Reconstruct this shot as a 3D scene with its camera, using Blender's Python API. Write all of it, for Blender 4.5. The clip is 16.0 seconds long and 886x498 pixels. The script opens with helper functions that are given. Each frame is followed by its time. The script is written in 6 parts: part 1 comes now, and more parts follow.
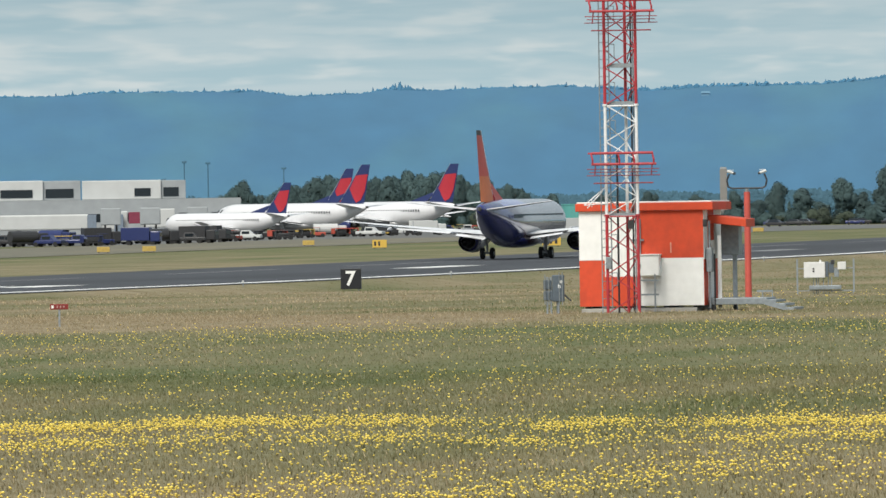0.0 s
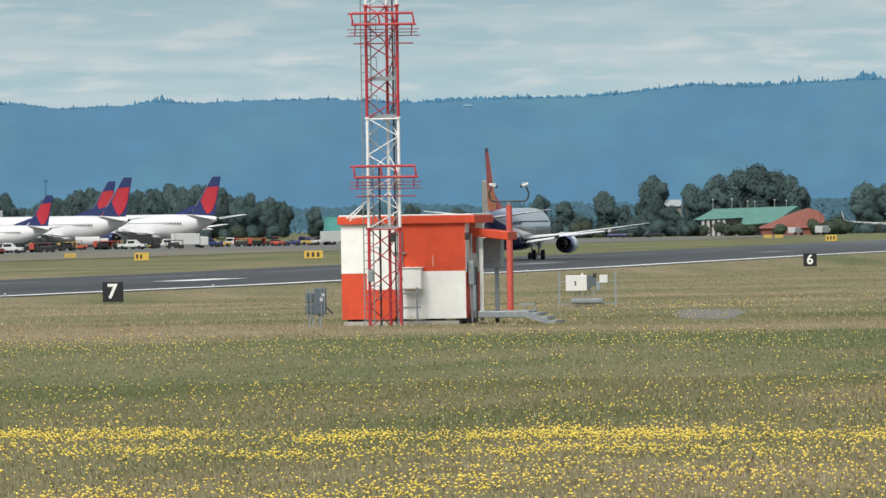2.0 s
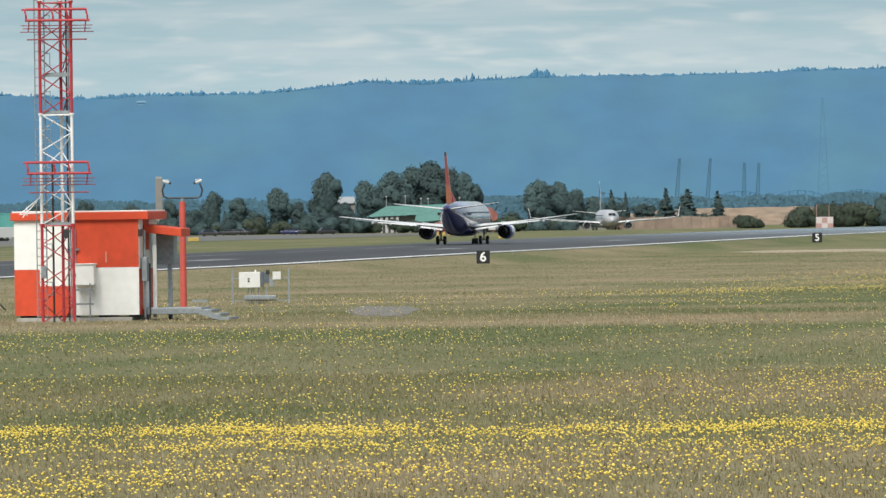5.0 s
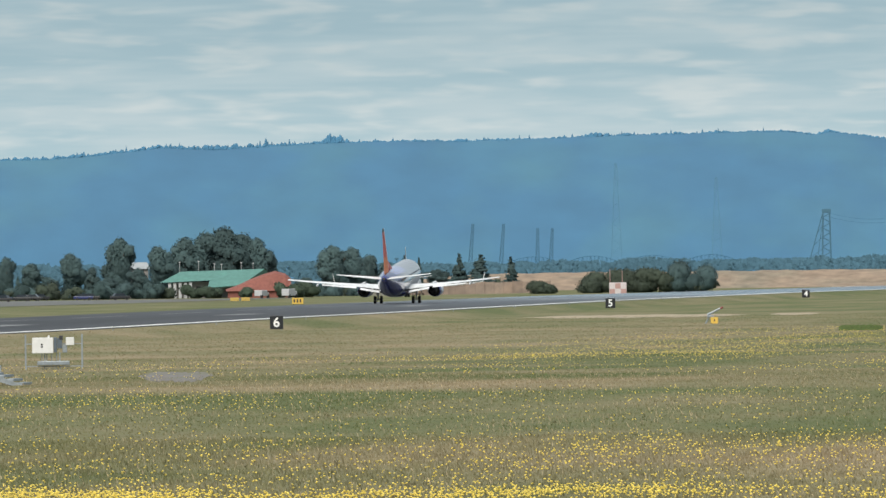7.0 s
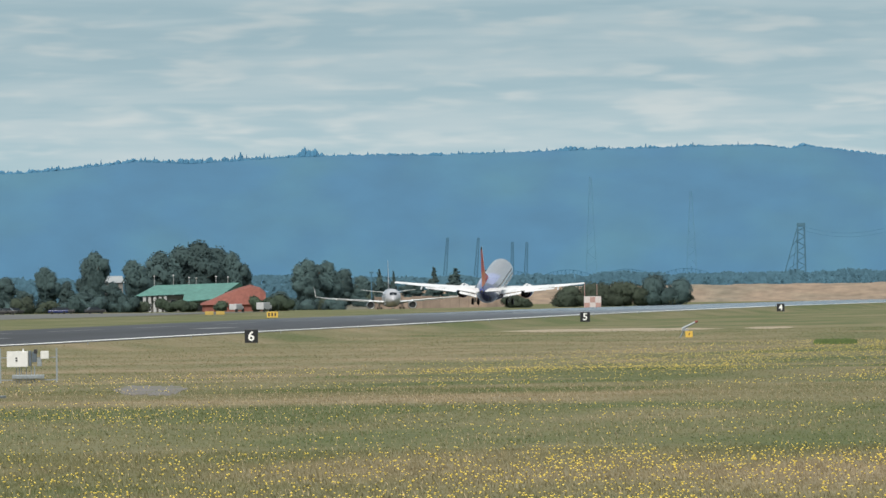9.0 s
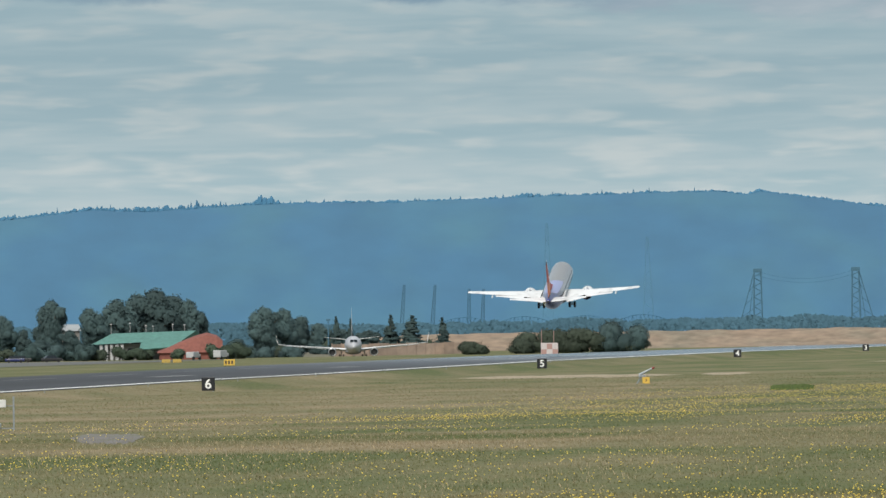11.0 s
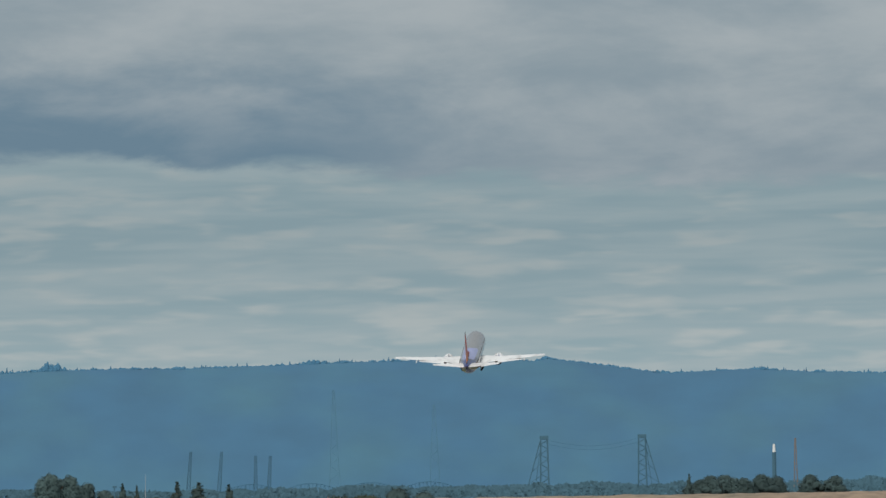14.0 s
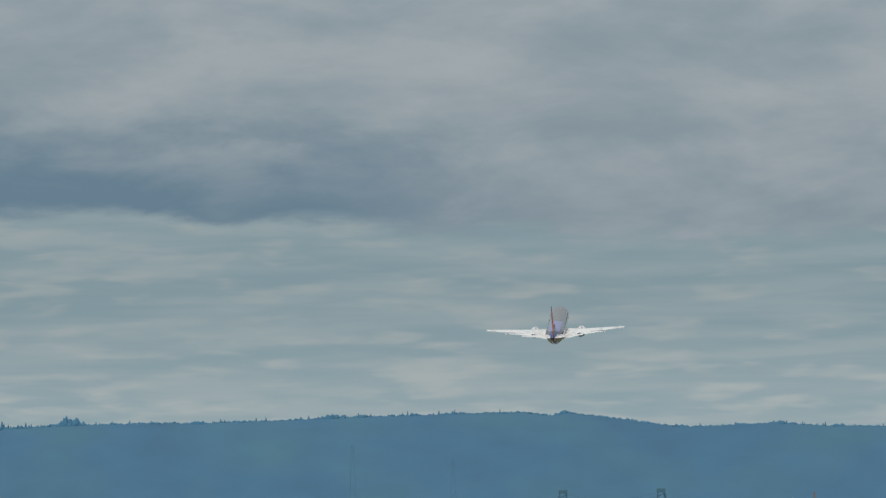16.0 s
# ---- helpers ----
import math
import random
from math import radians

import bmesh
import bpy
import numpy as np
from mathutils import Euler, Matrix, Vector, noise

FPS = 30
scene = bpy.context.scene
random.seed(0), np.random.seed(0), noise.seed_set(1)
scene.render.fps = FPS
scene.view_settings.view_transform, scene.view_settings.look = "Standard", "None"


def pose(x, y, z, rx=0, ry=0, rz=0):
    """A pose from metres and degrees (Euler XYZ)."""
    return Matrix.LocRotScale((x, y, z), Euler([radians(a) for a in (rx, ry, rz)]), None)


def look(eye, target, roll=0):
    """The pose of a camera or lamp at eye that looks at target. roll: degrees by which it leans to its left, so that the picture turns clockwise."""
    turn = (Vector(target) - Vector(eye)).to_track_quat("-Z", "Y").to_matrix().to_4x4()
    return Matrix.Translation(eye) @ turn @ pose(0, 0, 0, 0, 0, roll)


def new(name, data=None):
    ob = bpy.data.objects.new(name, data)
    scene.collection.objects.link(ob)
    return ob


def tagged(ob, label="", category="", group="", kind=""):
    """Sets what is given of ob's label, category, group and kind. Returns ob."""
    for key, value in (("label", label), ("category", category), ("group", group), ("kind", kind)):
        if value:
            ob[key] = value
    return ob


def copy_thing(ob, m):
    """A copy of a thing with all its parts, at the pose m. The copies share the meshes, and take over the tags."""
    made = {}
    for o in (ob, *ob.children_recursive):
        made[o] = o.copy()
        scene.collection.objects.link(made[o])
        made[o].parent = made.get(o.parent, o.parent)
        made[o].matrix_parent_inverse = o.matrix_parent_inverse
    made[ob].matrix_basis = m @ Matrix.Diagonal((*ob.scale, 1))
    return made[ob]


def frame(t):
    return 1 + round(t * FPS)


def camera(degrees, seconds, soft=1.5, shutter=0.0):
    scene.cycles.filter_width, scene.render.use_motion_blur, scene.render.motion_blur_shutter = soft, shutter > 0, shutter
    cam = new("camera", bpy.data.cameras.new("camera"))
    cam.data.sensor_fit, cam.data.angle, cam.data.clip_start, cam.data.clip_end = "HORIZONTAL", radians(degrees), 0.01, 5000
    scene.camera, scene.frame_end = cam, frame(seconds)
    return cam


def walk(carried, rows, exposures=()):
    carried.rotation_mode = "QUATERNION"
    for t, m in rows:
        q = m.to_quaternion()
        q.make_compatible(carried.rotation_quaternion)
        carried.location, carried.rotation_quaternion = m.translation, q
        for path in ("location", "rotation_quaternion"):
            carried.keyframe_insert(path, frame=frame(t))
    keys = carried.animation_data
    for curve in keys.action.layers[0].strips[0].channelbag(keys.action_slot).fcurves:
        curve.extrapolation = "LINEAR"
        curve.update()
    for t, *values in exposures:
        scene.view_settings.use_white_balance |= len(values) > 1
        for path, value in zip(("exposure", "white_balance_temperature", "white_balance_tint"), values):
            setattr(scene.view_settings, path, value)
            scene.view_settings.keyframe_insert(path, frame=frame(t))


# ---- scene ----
cam = camera(5.611, 16.0, soft=1.5)
EYE = Vector((0.0, 0.0, 5.1))


def aim(pan, tilt, roll):
    """Camera pose from compass angle (0 is along the runway, positive to its right), tilt and lean."""
    a, e = radians(pan), radians(tilt)
    way = Vector((math.sin(a) * math.cos(e), math.cos(a) * math.cos(e), math.sin(e)))
    return look(EYE, EYE + way * 100, roll)


PANS = [
    (0.0, -11.8984, -0.2637, -0.914), (0.5, -11.6139, -0.2293, -1.008), (1.0, -11.3599, -0.1614, -0.900),
    (1.5, -10.8847, -0.1736, -0.853), (2.0, -10.3896, -0.2045, -0.868), (2.5, -9.9042, -0.2532, -0.768),
    (3.0, -9.3595, -0.3003, -0.867), (3.5, -9.0573, -0.3276, -0.922), (6.0, -7.6133, -0.0997, -0.672),
    (6.5, -7.2018, 0.0155, -0.740), (7.0, -7.0053, 0.1458, -0.726), (7.5, -6.9884, 0.2059, -0.694),
    (8.0, -7.0064, 0.2194, -0.731), (8.5, -6.9671, 0.1415, -0.761), (9.0, -6.8441, 0.2312, -0.714),
    (9.5, -6.7771, 0.3937, -0.850), (12.0, -6.1039, 0.7004, -0.948), (12.5, -5.6899, 0.9534, -0.963),
    (13.0, -5.4221, 1.1573, -0.919), (13.5, -5.2377, 1.4048, -0.876), (14.0, -5.1962, 1.5624, -0.904),
    (14.5, -5.2762, 1.6734, -0.900), (15.0, -5.3215, 1.7505, -0.900), (15.5, -5.3481, 1.8942, -0.906),
    (16.0, -5.3096, 1.9084, -0.947)]
walk(cam, [(t, aim(p, e, r)) for t, p, e, r in PANS],
     exposures=[(0.0, 0.18), (3.5, 0.2), (6.5, 0.26), (7.4, 0.21), (9.5, 0.18), (11.8, -0.04), (13.0, -0.2), (14.0, -0.37), (16.0, -0.45)])

# ---- light ----
world = bpy.data.worlds.new("sky")
scene.world = world
world.use_nodes = True
SUN_EL, SUN_AZ = 49.0, 194.0        # degrees; azimuth clockwise from the runway's far end


def make_sky():
    nt = world.node_tree
    nt.nodes.clear()
    n = nt.nodes.new
    out, bg = n("ShaderNodeOutputWorld"), n("ShaderNodeBackground")
    sky = n("ShaderNodeTexSky")
    sky.sky_type, sky.sun_disc = 'NISHITA', False
    sky.sun_elevation, sky.sun_rotation = radians(SUN_EL), radians(SUN_AZ)
    gain = n("ShaderNodeVectorMath")
    gain.operation = 'SCALE'
    gain.inputs[3].default_value = 0.085
    nt.links.new(sky.outputs[0], gain.inputs[0])
    co = n("ShaderNodeTexCoord")

    def cloud(scale_xyz, loc, detail, lo, hi, rough=0.55, warp=0.4):
        mp, nz, rp = n("ShaderNodeMapping"), n("ShaderNodeTexNoise"), n("ShaderNodeMapRange")
        mp.inputs["Scale"].default_value, mp.inputs["Location"].default_value = scale_xyz, loc
        nz.inputs["Detail"].default_value, nz.inputs["Roughness"].default_value = detail, rough
        nz.inputs["Scale"].default_value, nz.inputs["Distortion"].default_value = 1.0, warp
        rp.inputs["From Min"].default_value, rp.inputs["From Max"].default_value = lo, hi
        rp.interpolation_type = 'SMOOTHSTEP'
        nt.links.new(co.outputs["Generated"], mp.inputs["Vector"])
        nt.links.new(mp.outputs[0], nz.inputs["Vector"])
        nt.links.new(nz.outputs["Fac"], rp.inputs["Value"])
        return rp.outputs[0]

    def mix(fac, a, b):
        m = n("ShaderNodeMix")
        m.data_type = 'RGBA'
        nt.links.new(fac, m.inputs[0])
        for i, c in ((6, a), (7, b)):
            if hasattr(c, "default_value"):
                nt.links.new(c, m.inputs[i])
            else:
                m.inputs[i].default_value = (*c, 1)
        return m.outputs[2]
    streaks = cloud((46, 46, 480), (3.1, 0, 1.0), 3.0, 0.34, 0.70, 0.5, 0.25)
    heads = cloud((105, 105, 560), (0.4, 1.7, 6.3), 2.6, 0.46, 0.76, 0.5, 0.15)
    billow = cloud((42, 42, 120), (2.2, 5.3, 1.1), 6.0, 0.28, 0.72, 0.58, 0.2)
    sep = n("ShaderNodeSeparateXYZ")
    nt.links.new(co.outputs["Generated"], sep.inputs[0])

    def math_(op, a, b):
        q = n("ShaderNodeMath")
        q.operation = op
        for i, v in enumerate((a, b)):
            if hasattr(v, "default_value"):
                nt.links.new(v, q.inputs[i])
            else:
                q.inputs[i].default_value = v
        return q.outputs[0]

    def rise(lo, hi, of=None):
        up = n("ShaderNodeMapRange")
        up.interpolation_type = 'SMOOTHSTEP'
        up.inputs["From Min"].default_value, up.inputs["From Max"].default_value = lo, hi
        nt.links.new(sep.outputs["Z"] if of is None else of, up.inputs["Value"])
        return up.outputs[0]
    base = mix(rise(0.012, 0.030), (0.355, 0.50, 0.56), (0.278, 0.405, 0.47))
    pale = mix(rise(0.012, 0.030), (0.455, 0.56, 0.60), (0.355, 0.465, 0.515))
    low = mix(streaks, base, pale)
    low = mix(heads, low, mix(rise(0.012, 0.030), (0.56, 0.63, 0.645), (0.42, 0.50, 0.53)))
    # a heavier grey bank higher up, its underside dark blue and darkest to one side
    lumpy = math_('ADD', sep.outputs["Z"], math_('MULTIPLY', math_('SUBTRACT', billow, 0.5), 0.0035))
    tilted = math_('ADD', lumpy, math_('MULTIPLY', math_('ADD', sep.outputs["X"], 0.11), 0.035))
    under = math_('SUBTRACT', 1.0, rise(0.0405, 0.0500, tilted))
    side = math_('ADD', math_('MULTIPLY', math_('SUBTRACT', 1.0, rise(-0.118, -0.070, sep.outputs["X"])), 0.82), 0.26)
    dark = math_('MULTIPLY', under, math_('MULTIPLY', side, math_('ADD', math_('MULTIPLY', billow, -0.35), 1.05)))
    grey = mix(billow, (0.315, 0.40, 0.465), (0.475, 0.535, 0.575))
    high = mix(dark, grey, (0.150, 0.262, 0.370))
    veil = mix(rise(0.0350, 0.0372, tilted), low, high)
    m = n("ShaderNodeMix")
    m.data_type, m.inputs[0].default_value = 'RGBA', 0.9
    nt.links.new(gain.outputs[0], m.inputs[6])
    nt.links.new(veil, m.inputs[7])
    nt.links.new(m.outputs[2], bg.inputs["Color"])
    bg.inputs["Strength"].default_value = 1.0
    nt.links.new(bg.outputs[0], out.inputs["Surface"])


make_sky()
sun_data = bpy.data.lights.new("sun", 'SUN')
sun_data.energy, sun_data.angle, sun_data.color = 3.6, radians(32), (1.0, 0.95, 0.86)
sun = new("sun", sun_data)
_a, _e = radians(SUN_AZ), radians(SUN_EL)
sun.matrix_world = look((math.sin(_a) * math.cos(_e) * 50, math.cos(_a) * math.cos(_e) * 50, math.sin(_e) * 50), (0, 0, 0))


# ---- materials ----
def mat(name, color, rough=0.6, metal=0.0, vary=0.25, scale=3.0, bump=0.0, bump_scale=40.0, coat=0.0, spot=None,
        spot_scale=0.7, spot_lo=0.5, spot_hi=0.7, stretch=(1, 1, 1), per_object=0.0, per_island=0.0):
    """A surface with grain at one scale, stains of colour spot at another, and fine relief."""
    m = bpy.data.materials.new(name)
    m.use_nodes = True
    nt = m.node_tree
    n, ln = nt.nodes.new, nt.links.new
    b = nt.nodes["Principled BSDF"]
    b.inputs["Roughness"].default_value, b.inputs["Metallic"].default_value = rough, metal
    b.inputs["Coat Weight"].default_value, b.inputs["Coat Roughness"].default_value = coat, 0.08
    co, mp = n("ShaderNodeTexCoord"), n("ShaderNodeMapping")
    mp.inputs["Scale"].default_value = stretch
    ln(co.outputs["Object"], mp.inputs[0])
    nz = n("ShaderNodeTexNoise")
    nz.inputs["Scale"].default_value, nz.inputs["Detail"].default_value = scale, 6
    ln(mp.outputs[0], nz.inputs["Vector"])
    rp = n("ShaderNodeMapRange")
    rp.inputs["From Min"].default_value, rp.inputs["From Max"].default_value = 0.25, 0.75
    rp.inputs["To Min"].default_value, rp.inputs["To Max"].default_value = 1 - vary, 1 + vary
    ln(nz.outputs["Fac"], rp.inputs["Value"])
    col = n("ShaderNodeRGB")
    col.outputs[0].default_value = (*color, 1)
    cur = col.outputs[0]
    if spot:
        n2, r2, mx = n("ShaderNodeTexNoise"), n("ShaderNodeMapRange"), n("ShaderNodeMix")
        n2.inputs["Scale"].default_value, n2.inputs["Detail"].default_value = spot_scale, 5
        ln(mp.outputs[0], n2.inputs["Vector"])
        r2.inputs["From Min"].default_value, r2.inputs["From Max"].default_value = spot_lo, spot_hi
        ln(n2.outputs["Fac"], r2.inputs["Value"])
        mx.data_type = 'RGBA'
        ln(r2.outputs[0], mx.inputs[0])
        ln(cur, mx.inputs[6])
        mx.inputs[7].default_value = (*spot, 1)
        cur = mx.outputs[2]
    v = n("ShaderNodeVectorMath")
    v.operation = 'SCALE'
    ln(cur, v.inputs[0])
    gain = rp.outputs[0]
    for amount, node, sock in ((per_object, "ShaderNodeObjectInfo", "Random"), (per_island, "ShaderNodeNewGeometry", "Random Per Island")):
        if amount:
            oi, rr, mu = n(node), n("ShaderNodeMapRange"), n("ShaderNodeMath")
            rr.inputs["To Min"].default_value, rr.inputs["To Max"].default_value = 1 - amount, 1 + amount
            ln(oi.outputs[sock], rr.inputs["Value"])
            mu.operation = 'MULTIPLY'
            ln(gain, mu.inputs[0])
            ln(rr.outputs[0], mu.inputs[1])
            gain = mu.outputs[0]
    ln(gain, v.inputs[3])
    ln(v.outputs[0], b.inputs["Base Color"])
    if bump:
        n3, bp = n("ShaderNodeTexNoise"), n("ShaderNodeBump")
        n3.inputs["Scale"].default_value, n3.inputs["Detail"].default_value = bump_scale, 4
        ln(mp.outputs[0], n3.inputs["Vector"])
        ln(n3.outputs["Fac"], bp.inputs["Height"])
        bp.inputs["Strength"].default_value, bp.inputs["Distance"].default_value = bump, 0.02
        ln(bp.outputs[0], b.inputs["Normal"])
    return m


M_ASPHALT = mat("asphalt", (0.052, 0.054, 0.059), 0.52, vary=0.18, scale=0.8, bump=0.3, bump_scale=60, spot=(0.036, 0.037, 0.040), spot_scale=0.06, stretch=(1, 0.12, 1))
_b = M_ASPHALT.node_tree.nodes["Principled BSDF"]
_b.inputs["Specular IOR Level"].default_value = 0.3
# roughness falls towards the far end; that sheen stands in for heat mirage
_g, _s, _r = (M_ASPHALT.node_tree.nodes.new(q) for q in ("ShaderNodeNewGeometry", "ShaderNodeSeparateXYZ", "ShaderNodeMapRange"))
M_ASPHALT.node_tree.links.new(_g.outputs["Position"], _s.inputs[0])
M_ASPHALT.node_tree.links.new(_s.outputs["Y"], _r.inputs["Value"])
for _k, _v in (("From Min", 980), ("From Max", 1480), ("To Min", 0.70), ("To Max", 0.12)):
    _r.inputs[_k].default_value = _v
M_ASPHALT.node_tree.links.new(_r.outputs[0], _b.inputs["Roughness"])
M_LINE = mat("runway_paint", (0.75, 0.75, 0.72), 0.7, vary=0.2, scale=1.2, spot=(0.35, 0.35, 0.34), spot_scale=0.5, spot_lo=0.55, spot_hi=0.8)
M_STREAK = mat("chalky_paint_streak", (0.62, 0.30, 0.22), 0.8, vary=0.3, scale=9)
M_RED = mat("orange_red_paint", (0.62, 0.066, 0.02), 0.6, vary=0.1, scale=4, bump=0.1, spot=(0.53, 0.058, 0.02), spot_scale=1.3)
M_POST = mat("faded_red_post_paint", (0.52, 0.085, 0.065), 0.6, vary=0.12, scale=4)
M_WHITE = mat("white_paint", (0.84, 0.84, 0.82), 0.55, vary=0.06, scale=3, bump=0.08, spot=(0.79, 0.79, 0.765), spot_scale=1.1)
M_TOWER_RED = mat("tower_red_paint", (0.40, 0.03, 0.04), 0.5, vary=0.2, scale=5)
M_TOWER_WHITE = mat("tower_white_paint", (0.75, 0.76, 0.77), 0.5, vary=0.1, scale=5)
M_ROD_RED = mat("dull_red_rod_paint", (0.30, 0.05, 0.06), 0.6, vary=0.25, scale=6)
M_GALV = mat("galvanised_steel", (0.27, 0.30, 0.32), 0.5, 0.4, vary=0.2, scale=8)
M_DARK = mat("dark_metal", (0.03, 0.03, 0.032), 0.5, vary=0.3, scale=6)
M_RUBBER = mat("rubber", (0.018, 0.018, 0.018), 0.8, vary=0.2)
M_SIGN_BLACK = mat("black_sign_face", (0.012, 0.013, 0.016), 0.45, vary=0.2)
M_SIGN_WHITE = mat("white_sign_legend", (0.8, 0.8, 0.78), 0.5, vary=0.05)
M_CONCRETE = mat("concrete", (0.36, 0.35, 0.32), 0.85, vary=0.15, scale=2, bump=0.2, spot=(0.25, 0.24, 0.22), spot_scale=0.6)

M_NAVY = mat("navy_aircraft_paint", (0.026, 0.034, 0.17), 0.18, vary=0.08, scale=0.8, coat=0.9, spot=(0.05, 0.03, 0.11), spot_scale=0.15)
M_NAVY.node_tree.nodes["Principled BSDF"].inputs["Coat IOR"].default_value = 1.9
M_NAVY.node_tree.nodes["Principled BSDF"].inputs["Coat Roughness"].default_value = 0.12
M_FIN_ORANGE = mat("orange_red_fin_paint", (0.60, 0.045, 0.025), 0.45, vary=0.08)
M_FIN_YELLOW = mat("amber_fin_paint", (0.70, 0.16, 0.03), 0.45, vary=0.08)
M_WING = mat("light_grey_wing_paint", (0.74, 0.75, 0.76), 0.4, vary=0.06, scale=0.6, spot=(0.5, 0.5, 0.5), spot_scale=0.5)
M_JETWHITE = mat("white_aircraft_paint", (0.66, 0.66, 0.67), 0.3, vary=0.04, coat=0.3)
M_FIN_DEEP = mat("deep_red_fin_paint", (0.40, 0.022, 0.035), 0.35, vary=0.08, coat=0.2)
M_FIN_BLUE = mat("deep_blue_fin_paint", (0.018, 0.028, 0.11), 0.35, vary=0.08, coat=0.2)
M_SILVER = mat("bare_aluminium", (0.72, 0.73, 0.75), 0.28, 0.9, vary=0.06)
M_NOZZLE = mat("dark_nozzle_metal", (0.10, 0.095, 0.09), 0.45, 0.8, vary=0.25, scale=3)
M_GLASS = mat("dark_cabin_glass", (0.015, 0.02, 0.025), 0.08, vary=0.1)
M_STRUT = mat("gear_strut_grey", (0.45, 0.46, 0.47), 0.4, vary=0.15)


# ---- mesh helpers ----
def mesh_of(bm, name, material, smooth=False):
    me = bpy.data.meshes.new(name)
    bmesh.ops.recalc_face_normals(bm, faces=bm.faces[:])
    if smooth:
        for f in bm.faces:
            f.smooth = True
    bm.to_mesh(me)
    bm.free()
    for one in (material if isinstance(material, (list, tuple)) else [material]):
        me.materials.append(one)
    return me


def part(name, bm, material, parent=None, label="", smooth=False, at=None):
    ob = new(name, mesh_of(bm, name, material, smooth))
    if parent:
        ob.parent = parent
    if at is not None:
        ob.matrix_basis = at
    return tagged(ob, label) if label else ob


def thing(name, at, label, category, group="", kind=""):
    ob = new(name)
    ob.empty_display_size = 0.2
    ob.matrix_basis = at
    return tagged(ob, label, category, group, kind)


def box(bm, x0, x1, y0, y1, z0, z1, bevel=0.0, mi=0):
    """A box between the given bounds, its edges rounded by bevel."""
    vs = [bm.verts.new((x, y, z)) for x in (x0, x1) for y in (y0, y1) for z in (z0, z1)]
    fs = [bm.faces.new([vs[i] for i in q]) for q in ((0, 1, 3, 2), (4, 6, 7, 5), (0, 4, 5, 1), (2, 3, 7, 6), (0, 2, 6, 4), (1, 5, 7, 3))]
    for f in fs:
        f.material_index = mi
    if bevel:
        es = list({e for f in fs for e in f.edges})
        bmesh.ops.bevel(bm, geom=es, offset=bevel, segments=2, affect='EDGES', profile=0.5)
    return bm


def boxed(*b, bevel=0.0):
    return box(bmesh.new(), *b, bevel=bevel)


def tube(bm, a, b, r0, r1=None, n=8, caps=True):
    """A round bar from a to b."""
    a, b = Vector(a), Vector(b)
    r1 = r0 if r1 is None else r1
    q = (b - a).to_track_quat("Z", "Y").to_matrix()
    rings = []
    for p, r in ((a, r0), (b, r1)):
        rings.append([bm.verts.new(p + q @ Vector((r * math.cos(2 * math.pi * i / n), r * math.sin(2 * math.pi * i / n), 0))) for i in range(n)])
    for i in range(n):
        bm.faces.new((rings[0][i], rings[0][(i + 1) % n], rings[1][(i + 1) % n], rings[1][i]))
    if caps:
        bm.faces.new(rings[0][::-1])
        bm.faces.new(rings[1])
    return bm


def tubed(*a, **k):
    return tube(bmesh.new(), *a, **k)


def loft(bm, rings, caps=True, mi=0):
    """Skin over closed rings of points."""
    vr = [[bm.verts.new(p) for p in ring] for ring in rings]
    n = len(vr[0])
    for a, b in zip(vr, vr[1:]):
        for i in range(n):
            bm.faces.new((a[i], a[(i + 1) % n], b[(i + 1) % n], b[i])).material_index = mi
    if caps:
        bm.faces.new(vr[0][::-1]).material_index = mi
        bm.faces.new(vr[-1]).material_index = mi
    return bm


def place(az, r, z=None):
    """The point of the ground at a compass angle and distance from the viewpoint."""
    x, y = r * math.sin(radians(az)), r * math.cos(radians(az))
    return Vector((x, y, ground_z(x, y) if z is None else z))


# ---- ground and runway ----
def lerp_table(rows, v):
    return float(np.interp(v, [r[0] for r in rows], [r[1] for r in rows]))


FIELD = [(275, 1.64), (545, 0.05), (847, -0.22), (1152, 0.1), (1456, 0.12), (1761, -0.06), (2066, 0.04), (2400, 0.0)]
CROWN = [(400, 0.6), (530, 0.6), (620, 0.5), (770, 0.5), (905, 0.66), (983, 0.68), (1218, 0.9), (1500, 0.9), (2200, 0.3), (2700, 0.0)]
SLOPE = [(-215, 0), (-182, 0.1), (-173, 0.55), (-167.5, 1), (-124.8, 1), (-119.8, 0)]

HOLLOW_X = [(-345, 0), (-320, 1), (-250, 1), (-235, 0)]
HOLLOW_Y = [(1995, 0), (2040, 1), (2150, 1), (2250, 0)]


def ground_z(x, y):
    b = lerp_table(FIELD, y) - 0.8 * lerp_table(HOLLOW_X, x) * lerp_table(HOLLOW_Y, y)
    return b + lerp_table(SLOPE, x) * max(lerp_table(CROWN, y) - b, 0.0)


